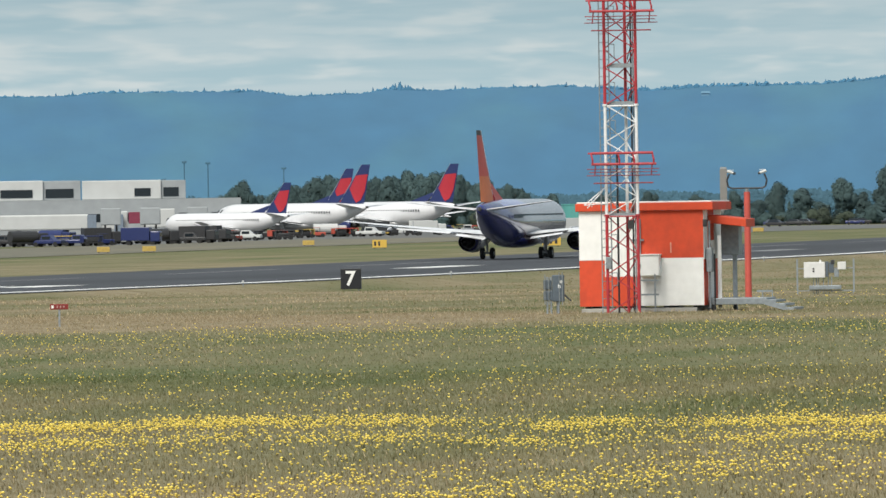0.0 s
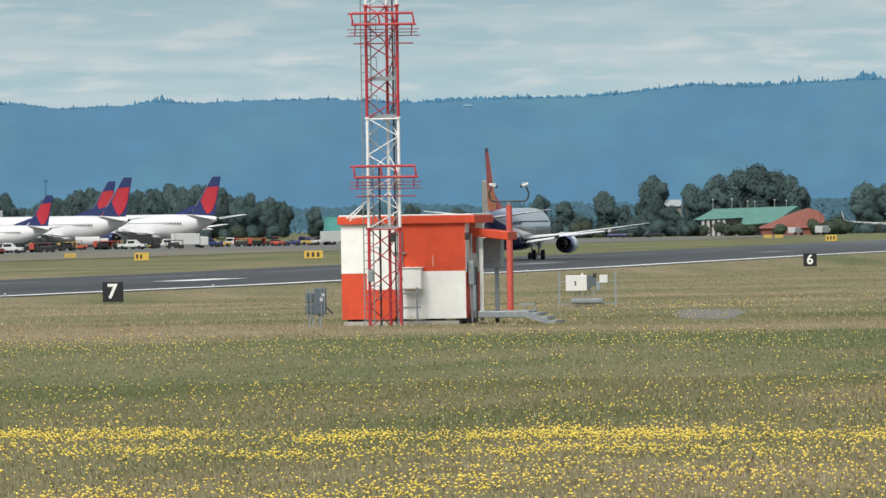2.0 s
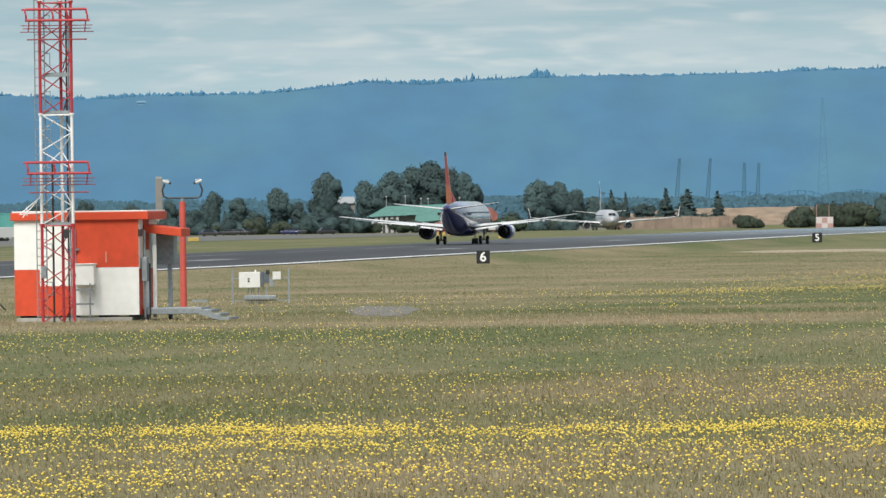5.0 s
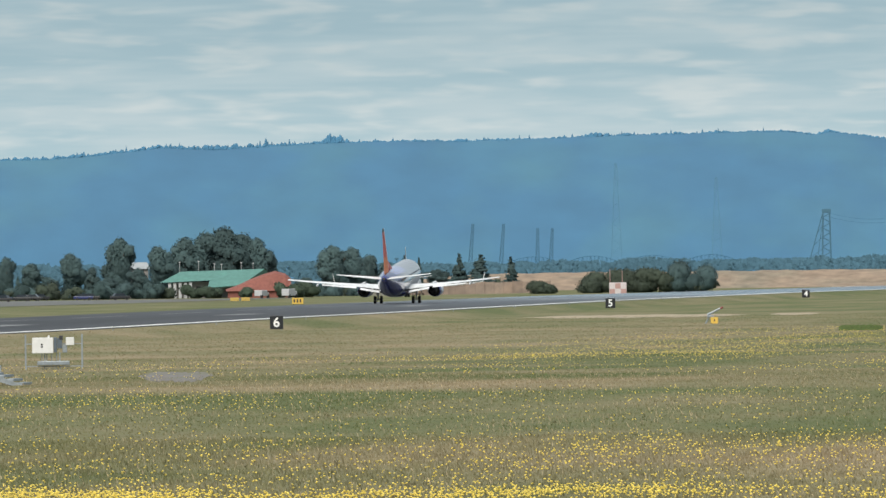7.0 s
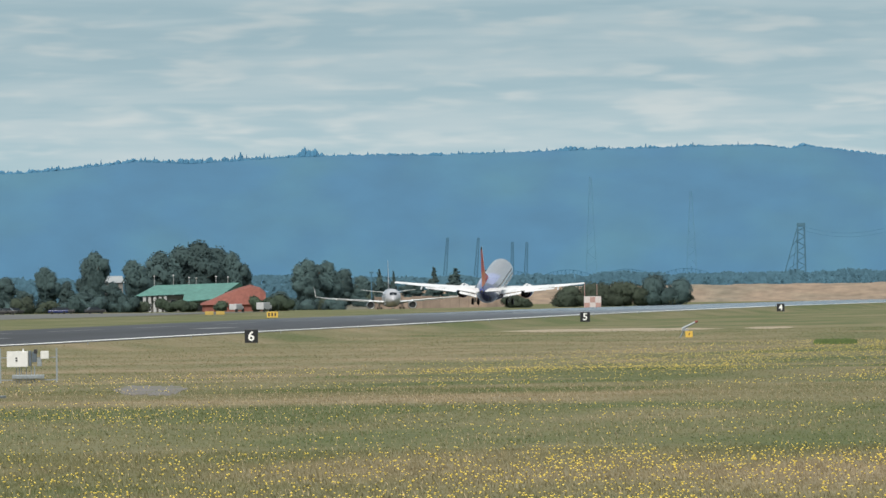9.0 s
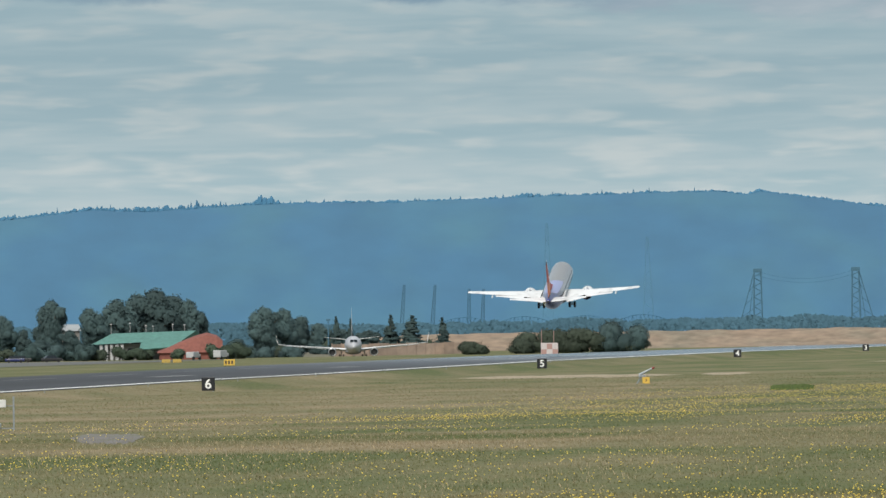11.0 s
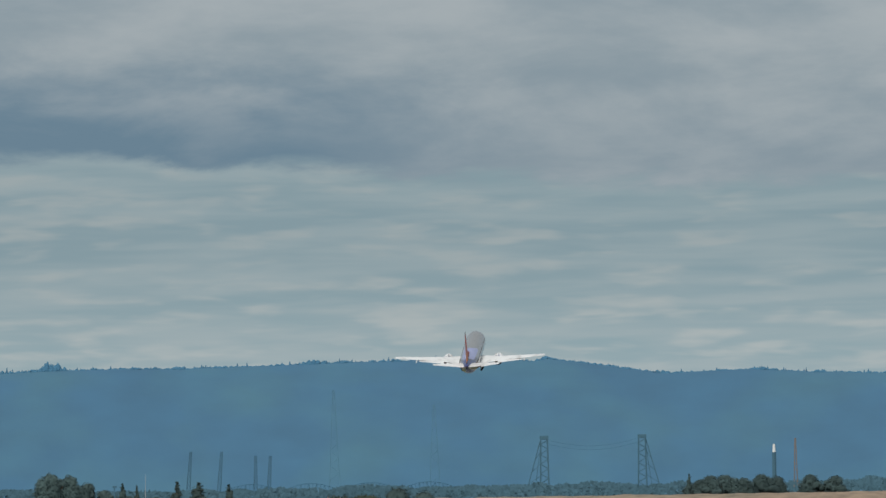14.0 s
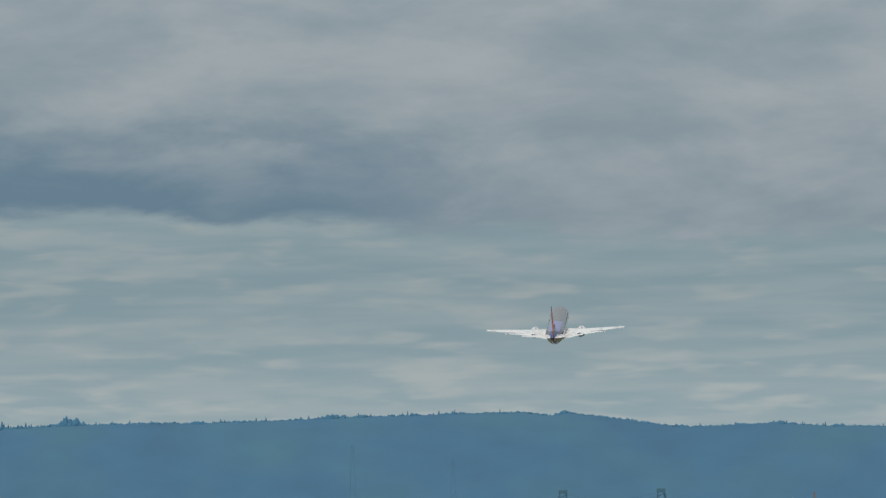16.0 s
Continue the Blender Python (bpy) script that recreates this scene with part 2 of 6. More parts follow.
def field_material(name, gloss=0.9):
    """Summer grass: green, dry straw and dull brown mixed by broad distance bands, patches and tufts."""
    m = bpy.data.materials.new(name)
    m.use_nodes = True
    nt = m.node_tree
    n, ln = nt.nodes.new, nt.links.new
    b = nt.nodes["Principled BSDF"]
    b.inputs["Roughness"].default_value = gloss
    b.inputs["Specular IOR Level"].default_value = 0.15
    geo = n("ShaderNodeNewGeometry")

    def noise_at(scale, detail, lo, hi, stretch=(1, 1, 1), shift=(0, 0, 0)):
        mp, nz, rp = n("ShaderNodeMapping"), n("ShaderNodeTexNoise"), n("ShaderNodeMapRange")
        mp.inputs["Scale"].default_value, mp.inputs["Location"].default_value = stretch, shift
        nz.inputs["Scale"].default_value, nz.inputs["Detail"].default_value = scale, detail
        rp.inputs["From Min"].default_value, rp.inputs["From Max"].default_value = lo, hi
        ln(geo.outputs["Position"], mp.inputs[0])
        ln(mp.outputs[0], nz.inputs["Vector"])
        ln(nz.outputs["Fac"], rp.inputs["Value"])
        return rp.outputs[0]

    def mix(fac, a, c):
        mx = n("ShaderNodeMix")
        mx.data_type = 'RGBA'
        ln(fac, mx.inputs[0])
        for i, v in ((6, a), (7, c)):
            if hasattr(v, "default_value"):
                ln(v, mx.inputs[i])
            else:
                mx.inputs[i].default_value = (*v, 1)
        return mx.outputs[2]
    sep, band = n("ShaderNodeSeparateXYZ"), n("ShaderNodeValToRGB")
    ln(geo.outputs["Position"], sep.inputs[0])
    # the bands are rings about the origin, straight below the viewpoint
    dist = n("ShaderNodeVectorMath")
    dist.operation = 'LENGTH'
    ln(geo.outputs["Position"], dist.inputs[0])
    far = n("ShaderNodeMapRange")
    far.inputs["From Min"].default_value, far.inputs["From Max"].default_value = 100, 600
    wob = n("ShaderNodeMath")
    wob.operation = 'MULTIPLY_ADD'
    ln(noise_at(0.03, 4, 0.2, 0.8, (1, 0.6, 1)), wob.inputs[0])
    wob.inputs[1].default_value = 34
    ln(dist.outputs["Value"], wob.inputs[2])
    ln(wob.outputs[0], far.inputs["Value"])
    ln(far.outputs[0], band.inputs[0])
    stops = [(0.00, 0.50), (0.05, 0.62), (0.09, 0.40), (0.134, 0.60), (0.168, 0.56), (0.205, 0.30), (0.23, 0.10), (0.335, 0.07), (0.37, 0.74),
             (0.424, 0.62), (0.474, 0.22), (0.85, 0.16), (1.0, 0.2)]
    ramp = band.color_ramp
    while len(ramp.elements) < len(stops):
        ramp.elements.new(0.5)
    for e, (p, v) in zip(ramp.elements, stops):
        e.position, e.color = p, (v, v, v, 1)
    west, past, short, w1, w2, w3 = (n("ShaderNodeMapRange"), n("ShaderNodeMapRange"), n("ShaderNodeMapRange"), n("ShaderNodeMath"), n("ShaderNodeMath"), n("ShaderNodeMath"))
    for node, lo, hi, src in ((west, -44, -70, sep.outputs["X"]), (past, 268, 282, wob.outputs[0]), (short, 1150, 750, wob.outputs[0])):
        node.inputs["From Min"].default_value, node.inputs["From Max"].default_value = lo, hi
        ln(src, node.inputs["Value"])
    w1.operation = w2.operation = 'MULTIPLY'
    w3.operation = 'MULTIPLY_ADD'
    ln(west.outputs[0], w1.inputs[0])
    ln(past.outputs[0], w1.inputs[1])
    ln(w1.outputs[0], w2.inputs[0])
    ln(short.outputs[0], w2.inputs[1])
    ln(w2.outputs[0], w3.inputs[0])
    w3.inputs[1].default_value = 0.42
    ln(band.outputs["Color"], w3.inputs[2])
    patch = noise_at(0.11, 5, 0.3, 0.7, (0.6, 0.25, 1), (7, 3, 0))
    tuft = noise_at(2.2, 4, 0.25, 0.75)
    s1, s2 = n("ShaderNodeMath"), n("ShaderNodeMath")
    s1.operation = s2.operation = 'MULTIPLY_ADD'
    ln(patch, s1.inputs[0])
    s1.inputs[1].default_value = 0.85
    ln(w3.outputs[0], s1.inputs[2])
    mottle = noise_at(0.55, 5, 0.28, 0.72, (0.4, 0.032, 1), (2, 11, 0))
    ln(mottle, s2.inputs[0])
    s2.inputs[1].default_value = 0.4
    ln(s1.outputs[0], s2.inputs[2])
    dry = n("ShaderNodeMapRange")
    dry.inputs["From Min"].default_value, dry.inputs["From Max"].default_value = 0.6, 1.55
    ln(s2.outputs[0], dry.inputs["Value"])
    green = mix(tuft, GREEN_A, GREEN_B)
    straw = mix(noise_at(0.7, 3, 0.3, 0.7), STRAW_A, STRAW_B)
    ln(mix(dry.outputs[0], green, straw), b.inputs["Base Color"])
    bp = n("ShaderNodeBump")
    bp.inputs["Strength"].default_value, bp.inputs["Distance"].default_value = 0.3, 0.1
    ln(noise_at(4.0, 5, 0.2, 0.8), bp.inputs["Height"])
    ln(bp.outputs[0], b.inputs["Normal"])
    return m


GREEN_A, GREEN_B = (0.072, 0.091, 0.042), (0.136, 0.148, 0.058)
STRAW_A, STRAW_B = (0.193, 0.152, 0.090), (0.290, 0.240, 0.152)
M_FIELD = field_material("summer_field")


def sheet(name, xs, ys, zf, material, kind="structure", label="", category=""):
    me = bpy.data.meshes.new(name)
    verts = [(x, y, zf(x, y)) for y in ys for x in xs]
    w = len(xs)
    faces = [(j * w + i, j * w + i + 1, (j + 1) * w + i + 1, (j + 1) * w + i) for j in range(len(ys) - 1) for i in range(w - 1)]
    me.from_pydata(verts, [], faces)
    me.materials.append(material)
    ob = new(name, me)
    return tagged(ob, label, category, "", kind)


M_WORN = mat("worn_runway_paint", (0.22, 0.22, 0.22), 0.7, vary=0.3, scale=1.2, spot=(0.12, 0.12, 0.125), spot_scale=0.5)


def build_ground():
    xs = [-4950, -2500, -1200, -700, -450, -345, -320, -250, -235, -215, -200, -190, -182, -173, -167.5, -156, -140, -124.8, -119.8, -110, -100, -80, -60, -40, -20, 0, 40, 150, 600, 2000, 4950]
    ys = [-4950, -1500, -300, 0, 60, 100, 140, 180, 220, 250, 275, 300, 400, 545, 620, 700, 770, 847, 905, 983, 1060, 1152, 1218, 1330, 1456, 1500, 1600, 1761, 1900, 1995, 2040, 2066, 2150, 2200, 2250, 2400, 2700, 3300, 4200, 4950]
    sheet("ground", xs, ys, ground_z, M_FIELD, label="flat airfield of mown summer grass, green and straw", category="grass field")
    ys2 = [y for y in ys if 400 <= y <= 2700]
    runway = sheet("runway", [-179, -173, -167.5, -156, -140, -125], ys2, lambda x, y: ground_z(x, y) + 0.03, M_ASPHALT,
                   label="grey asphalt runway with white edge line and bars", category="runway")
    for x0, x1 in ((-128.1, -126.5), (-177.6, -176.2)):
        line = sheet("edge_line", [x0, x1], ys2, lambda x, y: ground_z(x, y) + 0.045, M_LINE, kind="structure")
        line.parent = runway
    for k, y0 in enumerate((523, 668, 820, 972, 1125, 1277)):
        for x0 in ((-145.0, -140.5) if k == 0 else (-145.0,)):
            bar = sheet("touchdown_bar", [x0, x0 + 3.0], [y0, y0 + 11, y0 + 22.5], lambda x, y: ground_z(x, y) + 0.045, M_LINE if y0 < 700 else M_WORN, kind="structure")
            bar.parent = runway
    for y0 in range(520, 2600, 61):
        dash = sheet("centre_dash", [-156.45, -155.55], [y0, y0 + 18, y0 + 36.5], lambda x, y: ground_z(x, y) + 0.046, M_WORN, kind="structure")
        dash.parent = runway


build_ground()


# ---- distance signs ----
def text_bm(body, size, depth):
    cu = bpy.data.curves.new("t", 'FONT')
    cu.body, cu.size, cu.extrude, cu.align_x, cu.align_y = body, size, depth, 'CENTER', 'CENTER'
    cu.resolution_u, cu.offset = 4, size * 0.022
    ob = bpy.data.objects.new("t", cu)
    me = bpy.data.meshes.new_from_object(ob)
    bpy.data.objects.remove(ob)
    bm = bmesh.new()
    bm.from_mesh(me)
    bpy.data.meshes.remove(me)
    co = np.array([v.co[:] for v in bm.verts])
    mid = (co.min(0) + co.max(0)) / 2
    for v in bm.verts:
        v.co -= Vector(mid)
    return bm


def distance_sign(number, x, y):
    ob = thing("distance_sign", pose(x, y, ground_z(x, y), 0, 0, 6), "black runway distance sign with a white numeral", "sign", "runway distance signs")
    part("panel", boxed(-0.63, 0.63, -0.16, 0.16, 0.09, 1.35, bevel=0.03), M_SIGN_BLACK, ob)
    bm = text_bm(number, 1.25, 0.012)
    bmesh.ops.transform(bm, matrix=pose(0, -0.172, 0.74, 90), verts=bm.verts)
    part("numeral", bm, M_SIGN_WHITE, ob, "white painted numeral")
    for lx in (-0.45, 0.45):
        part("leg", tubed((lx, 0, -0.1), (lx, 0, 0.12), 0.04), M_GALV, ob)
    return ob


for k in range(7):
    distance_sign(str(7 - k), -120.0, 542 + 304.8 * k)


# ---- equipment shelter ----
HUT = place(-10.62, 300.0)


def shelter():
    """Checkered shelter: local x to the right along its front, y away, z up; its front middle is at the origin."""
    ob = thing("equipment_shelter", pose(HUT.x - 0.12, HUT.y, HUT.z), "orange and white checkered equipment shelter with canopy over its door", "shelter")
    w, d, z0, z1 = 2.1, 3.3, 0.2, 3.36
    zm, xm = 1.73, -1.24
    part("base", boxed(-w + 0.05, w - 0.25, 0.02, d - 0.1, -0.1, 0.13, bevel=0.02), M_CONCRETE, ob, "low concrete base")
    for xx in (-w + 0.15, -0.6, 0.7, w - 0.4):
        part("skid_block", boxed(xx, xx + 0.16, 0.2, d - 0.3, 0.12, z0 + 0.01), M_DARK, ob)
    # front checks, each a panel of its own
    part("body", boxed(-w + 0.02, w - 0.02, 0.03, d, z0, z1 - 0.02), M_WHITE, ob)
    seams = [-w, xm, -0.05, w]
    tones = [(M_WHITE, M_RED), (M_WHITE, M_RED), (M_RED, M_WHITE)]
    lows = [zm, 1.18, 1.78]
    for (a, b), (hi, lo), zz in zip(zip(seams, seams[1:]), tones, lows):
        for z_a, z_b, m in ((z0, zz, lo), (zz, z1, hi)):
            part("wall_panel", boxed(a + 0.004, b - 0.004, 0.0, 0.028, z_a + 0.003, z_b - 0.003, bevel=0.006), m, ob)
    for y0, y1, hi, lo in ((0.05, 0.75, M_WHITE, M_RED), (0.75, 1.9, M_RED, M_WHITE), (1.9, d, M_WHITE, M_RED)):
        for z_a, z_b, m in ((z0, zm, lo), (zm, z1, hi)):
            part("wall_panel", boxed(w - 0.018, w + 0.012, y0 + 0.004, y1 - 0.004, z_a + 0.003, z_b - 0.003, bevel=0.006), m, ob)
    part("roof", boxed(-w - 0.09, w + 0.35, -0.12, d + 0.12, z1, z1 + 0.26, bevel=0.02), M_RED, ob, "orange painted flat roof fascia")
    part("roof_cap", boxed(-w - 0.05, w + 0.3, -0.08, d + 0.08, z1 + 0.258, z1 + 0.31, bevel=0.02), M_WHITE, ob, "pale roof covering")
    # door side
    part("door", boxed(w + 0.012, w + 0.06, 1.0, 1.9, z0 + 0.25, 2.35, bevel=0.01), M_WHITE, ob, "pale steel door")
    bm = boxed(w + 0.05, w + 1.32, 0.7, 2.4, 2.93, 3.2, bevel=0.02)
    for v in bm.verts:
        v.co.z -= (v.co.x - w) * 0.12
    part("canopy", bm, M_RED, ob, "orange sloping door canopy")
    part("air_unit", boxed(w + 0.25, w + 0.85, 1.9, 2.6, 1.85, 2.85, bevel=0.03), M_GALV, ob, "grey wall air conditioner")
    part("air_unit_stand", boxed(w + 0.6, w + 0.72, 2.1, 2.3, 0, 1.86), M_GALV, ob)
    part("conduit", tubed((w + 0.14, 0.35, 0.1), (w + 0.14, 0.35, 3.0), 0.035), M_GALV, ob)
    part("meter_box", boxed(w + 0.05, w + 0.24, 0.2, 0.6, 1.3, 2.1, bevel=0.02), M_GALV, ob)
    part("lamp", boxed(w - 0.02, w + 0.12, -0.02, 0.12, 2.8, 3.05, bevel=0.03), M_DARK, ob)
    part("conduit", tubed((w + 0.28, 0.5, 0.0), (w + 0.28, 0.5, 1.9), 0.03), M_DARK, ob)
    part("door_frame", boxed(w + 0.3, w + 0.42, 0.95, 1.02, 0.1, 2.5), M_WHITE, ob)
    # porch and steps
    part("porch", boxed(w + 0.1, w + 2.0, 0.5, 2.3, 0.2, 0.42, bevel=0.02), M_GALV, ob, "grey steel porch")
    bm = bmesh.new()
    for s in range(3):
        box(bm, w + 2.0 + s * 0.3, w + 2.34 + s * 0.3, 0.5, 2.3, 0.27 - s * 0.13, 0.35 - s * 0.13, bevel=0.01)
    part("steps", bm, M_GALV, ob)
    part("stringer", loft(bmesh.new(), [[(w + 1.9, y, 0.42), (w + 2.95, y, 0.0), (w + 2.75, y, -0.05), (w + 1.9, y, 0.2)] for y in (0.46, 0.52)]), M_GALV, ob)
    part("porch_leg", boxed(w + 0.15, w + 0.27, 0.52, 0.64, -0.1, 0.2), M_DARK, ob)
    # white cabinet on the front with its stand
    fc = part("front_cabinet", boxed(-0.02, 0.66, -0.42, 0.0, 1.2, 1.88, bevel=0.02), M_WHITE, ob, "white cabinet on steel stand")
    part("cabinet_lid", boxed(-0.05, 0.69, -0.46, 0.01, 1.88, 1.92, bevel=0.01), M_WHITE, fc)
    part("cabinet_latch", boxed(0.03, 0.06, -0.44, -0.42, 1.46, 1.6), M_GALV, fc)
    part("wall_switch", boxed(-0.32, 0.1, -0.1, 0.0, 2.36, 2.42), M_GALV, ob)
    part("wall_conduit", tubed((-0.02, -0.05, 1.9), (-0.02, -0.05, 3.1), 0.022, n=6), M_GALV, ob)
    part("rain_streak_strip", boxed(0.98, 1.02, -0.01, 0.0, 1.95, 2.3), M_STREAK, ob)
    for zz in (0.55, 1.02):
        part("cabinet_rail", boxed(-0.02, 0.64, -0.42, -0.36, zz, zz + 0.06), M_GALV, ob)
    for xx in (0.0, 0.5):
        part("cabinet_leg", boxed(xx, xx + 0.05, -0.44, -0.38, -0.1, 1.26), M_GALV, ob)
    return ob


shelter()


def lattice_tower():
    """Three-legged lattice mast with red and white bands, antenna frames and a ladder up its outside."""
    at = place(-10.748, 296.5)
    ob = thing("lattice_mast", pose(at.x, at.y, at.z, 0, 0, 10.75), "red and white lattice mast with red antenna frames", "antenna mast")
    h, big = 16.5, 0.6
    bands = [(0.0, 3.2, M_TOWER_RED), (3.2, 6.82, M_TOWER_WHITE), (6.82, 10.5, M_TOWER_RED), (10.5, 14.0, M_TOWER_WHITE), (14.0, h, M_TOWER_RED)]
    corners = [(big * math.sin(radians(a)), -big * math.cos(radians(a))) for a in (-70.9, 49.1, 169.1)]
    for z_a, z_b, m in bands:
        bm = bmesh.new()
        for i in range(3):
            tube(bm, (*corners[i], z_b - 0.03), (*corners[(i + 1) % 3], z_b - 0.03), 0.026, n=6)
        sec = part("mast_section", bm, m, ob)
        for cx, cy in corners:
            part("leg", tubed((cx, cy, z_a - (0.2 if z_a == 0 else 0)), (cx, cy, z_b), 0.05, n=10), m, sec)
            part("flange", tubed((cx, cy, z_b - 0.035), (cx, cy, z_b + 0.035), 0.08, n=10), m, sec)
        n = round((z_b - z_a) / 0.61)
        for k in range(n):
            z, z2 = z_a + (z_b - z_a) * k / n, z_a + (z_b - z_a) * (k + 1) / n
            for i in range(3):
                p, q = corners[i], corners[(i + 1) % 3]
                if (k + i) % 2:
                    p, q = q, p
                part("brace", tubed((*p, z), (*q, z2), 0.02, n=5, caps=False), m, sec)
    # ladder beside one leg, with rest hoops
    bm = bmesh.new()
    for lx in (-0.74, -0.42):
        tube(bm, (lx, -0.06, 0), (lx, -0.06, h), 0.02, n=6)
    z = 0.2
    while z < h:
        tube(bm, (-0.74, -0.06, z), (-0.42, -0.06, z), 0.013, n=5)
        z += 0.28
    ladder = part("ladder", bm, M_GALV, ob, "grey ladder beside mast leg")
    z = 0.9
    while z < h - 0.6:
        bm = bmesh.new()
        for a, b in (((-0.42, z), (-0.24, z)), ((-0.24, z), (-0.24, z + 0.42)), ((-0.24, z + 0.42), (-0.42, z + 0.42))):
            tube(bm, (a[0], -0.02, a[1]), (b[0], -0.02, b[1]), 0.014, n=5)
        part("rest_hoop", bm, M_GALV, ladder)
        z += 1.25
    for lx, ly, top, r in ((0.3, 0.2, 15.0, 0.03), (0.37, 0.12, 10.0, 0.024), (-0.2, 0.22, 5.2, 0.034)):
        part("feed_cable", tubed((lx, ly, 0), (lx, ly, top), r), M_DARK if r > 0.025 else M_GALV, ob)
    # drooping cable loops by the feed run
    for z in (6.9, 8.3, 9.2):
        bm = bmesh.new()
        pts = [Vector((0.18 + 0.22 * f, -0.1, z + 0.55 * f + 0.12 * math.sin(f * 3.1))) for f in (0, 0.25, 0.5, 0.75, 1)]
        for a, b in zip(pts, pts[1:]):
            tube(bm, a, b, 0.02, n=6)
        part("cable_loop", bm, M_DARK, ob)
    for z in (3.2, 6.86, 8.1):
        bm = bmesh.new()
        ring = [(c[0] * 0.86, c[1] * 0.86) for c in corners]
        loft(bm, [[(*c, z - 0.05) for c in ring], [(*c, z + 0.08) for c in ring]])
        part("platform", bm, M_GALV, ob, "grey steel plate")
    part("junction_box", boxed(-0.62, -0.44, -0.32, -0.2, 1.45, 1.85, bevel=0.02), M_GALV, ob)
    part("junction_box", boxed(0.12, 0.32, -0.36, -0.2, 2.75, 3.05, bevel=0.02), M_DARK, ob)
    # antenna frames
    for z in (4.96, 9.96, 14.5):
        bm = bmesh.new()
        for dz, yy, wx, sx in ((0.28, -0.62, 1.06, -0.09), (0.28, -0.95, 1.0, -0.02), (-0.08, -0.95, 1.06, 0.02), (-0.08, -0.62, 1.0, 0.05)):
            tube(bm, (-wx + sx, yy, z + dz), (wx + sx, yy, z + dz), 0.042 if yy < -0.9 else 0.03)
        for xx in (-1.0, -0.12, 0.36, 1.0):
            tube(bm, (xx - 0.05, -0.62, z + 0.28), (xx, -0.98, z + 0.06), 0.03)
            tube(bm, (xx, -0.98, z + 0.06), (xx, -0.95, z - 0.1), 0.03)
        for xx in (-0.5, 0.5):
            tube(bm, (xx, -0.95, z - 0.1), (xx, -0.15, z - 0.1), 0.04)
            tube(bm, (xx, -0.62, z + 0.28), (xx, -0.15, z + 0.28), 0.03)
        fr = part("antenna_frame", bm, M_TOWER_RED, ob, "red antenna frame")
        for dz, wx, r in ((-0.24, 1.18, 0.016), (-0.34, 1.12, 0.016), (-0.45, 1.2, 0.018), (-0.70, 0.98, 0.026)):
            part("rod", tubed((-wx, -0.58, z + dz), (wx, -0.58, z + dz), r, n=6), M_ROD_RED, fr, "dull red rod")
        for xx in (-0.9, 0.95):
            part("rod_stay", tubed((xx, -0.6, z - 0.06), (xx - 0.04, -0.58, z - 0.46), 0.02, n=6), M_ROD_RED, fr)
    bm = bmesh.new()
    for a, b in (((-1.3, 3.55), (-0.56, 4.15)), ((-1.3, 3.55), (-0.56, 3.6)), ((-1.05, 3.75), (-1.05, 3.5)), ((-1.2, 3.45), (-0.7, 4.0))):
        tube(bm, (a[0], -0.3, a[1]), (b[0], -0.25, b[1]), 0.02, n=6)
    part("side_bracket", bm, M_TOWER_WHITE, ob)
    return ob



lattice_tower()


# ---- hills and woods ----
# distance haze is painted in: hill, ridge tree and far woods colours are blued
M_HILL = mat("haze_blue_hill", (0.046, 0.147, 0.252), 1.0, vary=0.09, scale=0.09, bump=0.0, spot=(0.062, 0.176, 0.246), spot_scale=0.028, spot_lo=0.47, spot_hi=0.75, stretch=(0.55, 1.0, 1.0))
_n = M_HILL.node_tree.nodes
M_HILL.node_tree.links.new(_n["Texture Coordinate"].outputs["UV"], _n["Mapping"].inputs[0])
M_HILL_TREE = mat("haze_blue_ridge_trees", (0.056, 0.166, 0.268), 1.0, vary=0.12, scale=0.05)
M_WOODS = mat("haze_blue_woods_leaves", (0.046, 0.106, 0.146), 1.0, vary=0.15, scale=0.02, per_island=0.07)
# broadleaf and conifer greens carry a blue tint for the haze before them
M_LEAF = mat("haze_tinted_broadleaf", (0.069, 0.115, 0.116), 0.95, vary=0.25, scale=0.25, per_island=0.12, per_object=0.2)
M_LEAF_DARK = mat("haze_tinted_conifer", (0.054, 0.093, 0.092), 0.95, vary=0.25, scale=0.25, per_island=0.12, per_object=0.2)
M_BUSH = mat("scrub_foliage", (0.068, 0.090, 0.064), 0.95, vary=0.25, scale=0.25, per_island=0.12, per_object=0.2)
M_SHRUB = mat("shrub_foliage", (0.074, 0.108, 0.074), 0.95, vary=0.25, scale=0.4, per_island=0.12, per_object=0.2)
M_BARK = mat("bark", (0.10, 0.075, 0.055), 0.9, vary=0.3, scale=6, bump=0.4, bump_scale=20)
M_BERM = mat("dry_earth_bank", (0.255, 0.188, 0.135), 0.95, vary=0.3, scale=0.6, spot=(0.20, 0.17, 0.125), spot_scale=0.09, stretch=(0.5, 0.3, 2))


def leafy(m, share=0.33):
    """Lets part of the light through, as leaves do."""
    nt = m.node_tree
    b, out = nt.nodes["Principled BSDF"], nt.nodes["Material Output"]
    tr, mx = nt.nodes.new("ShaderNodeBsdfTranslucent"), nt.nodes.new("ShaderNodeMixShader")
    nt.links.new(b.inputs["Base Color"].links[0].from_socket, tr.inputs["Color"])
    mx.inputs[0].default_value = share
    nt.links.new(b.outputs[0], mx.inputs[1])
    nt.links.new(tr.outputs[0], mx.inputs[2])
    nt.links.new(mx.outputs[0], out.inputs["Surface"])


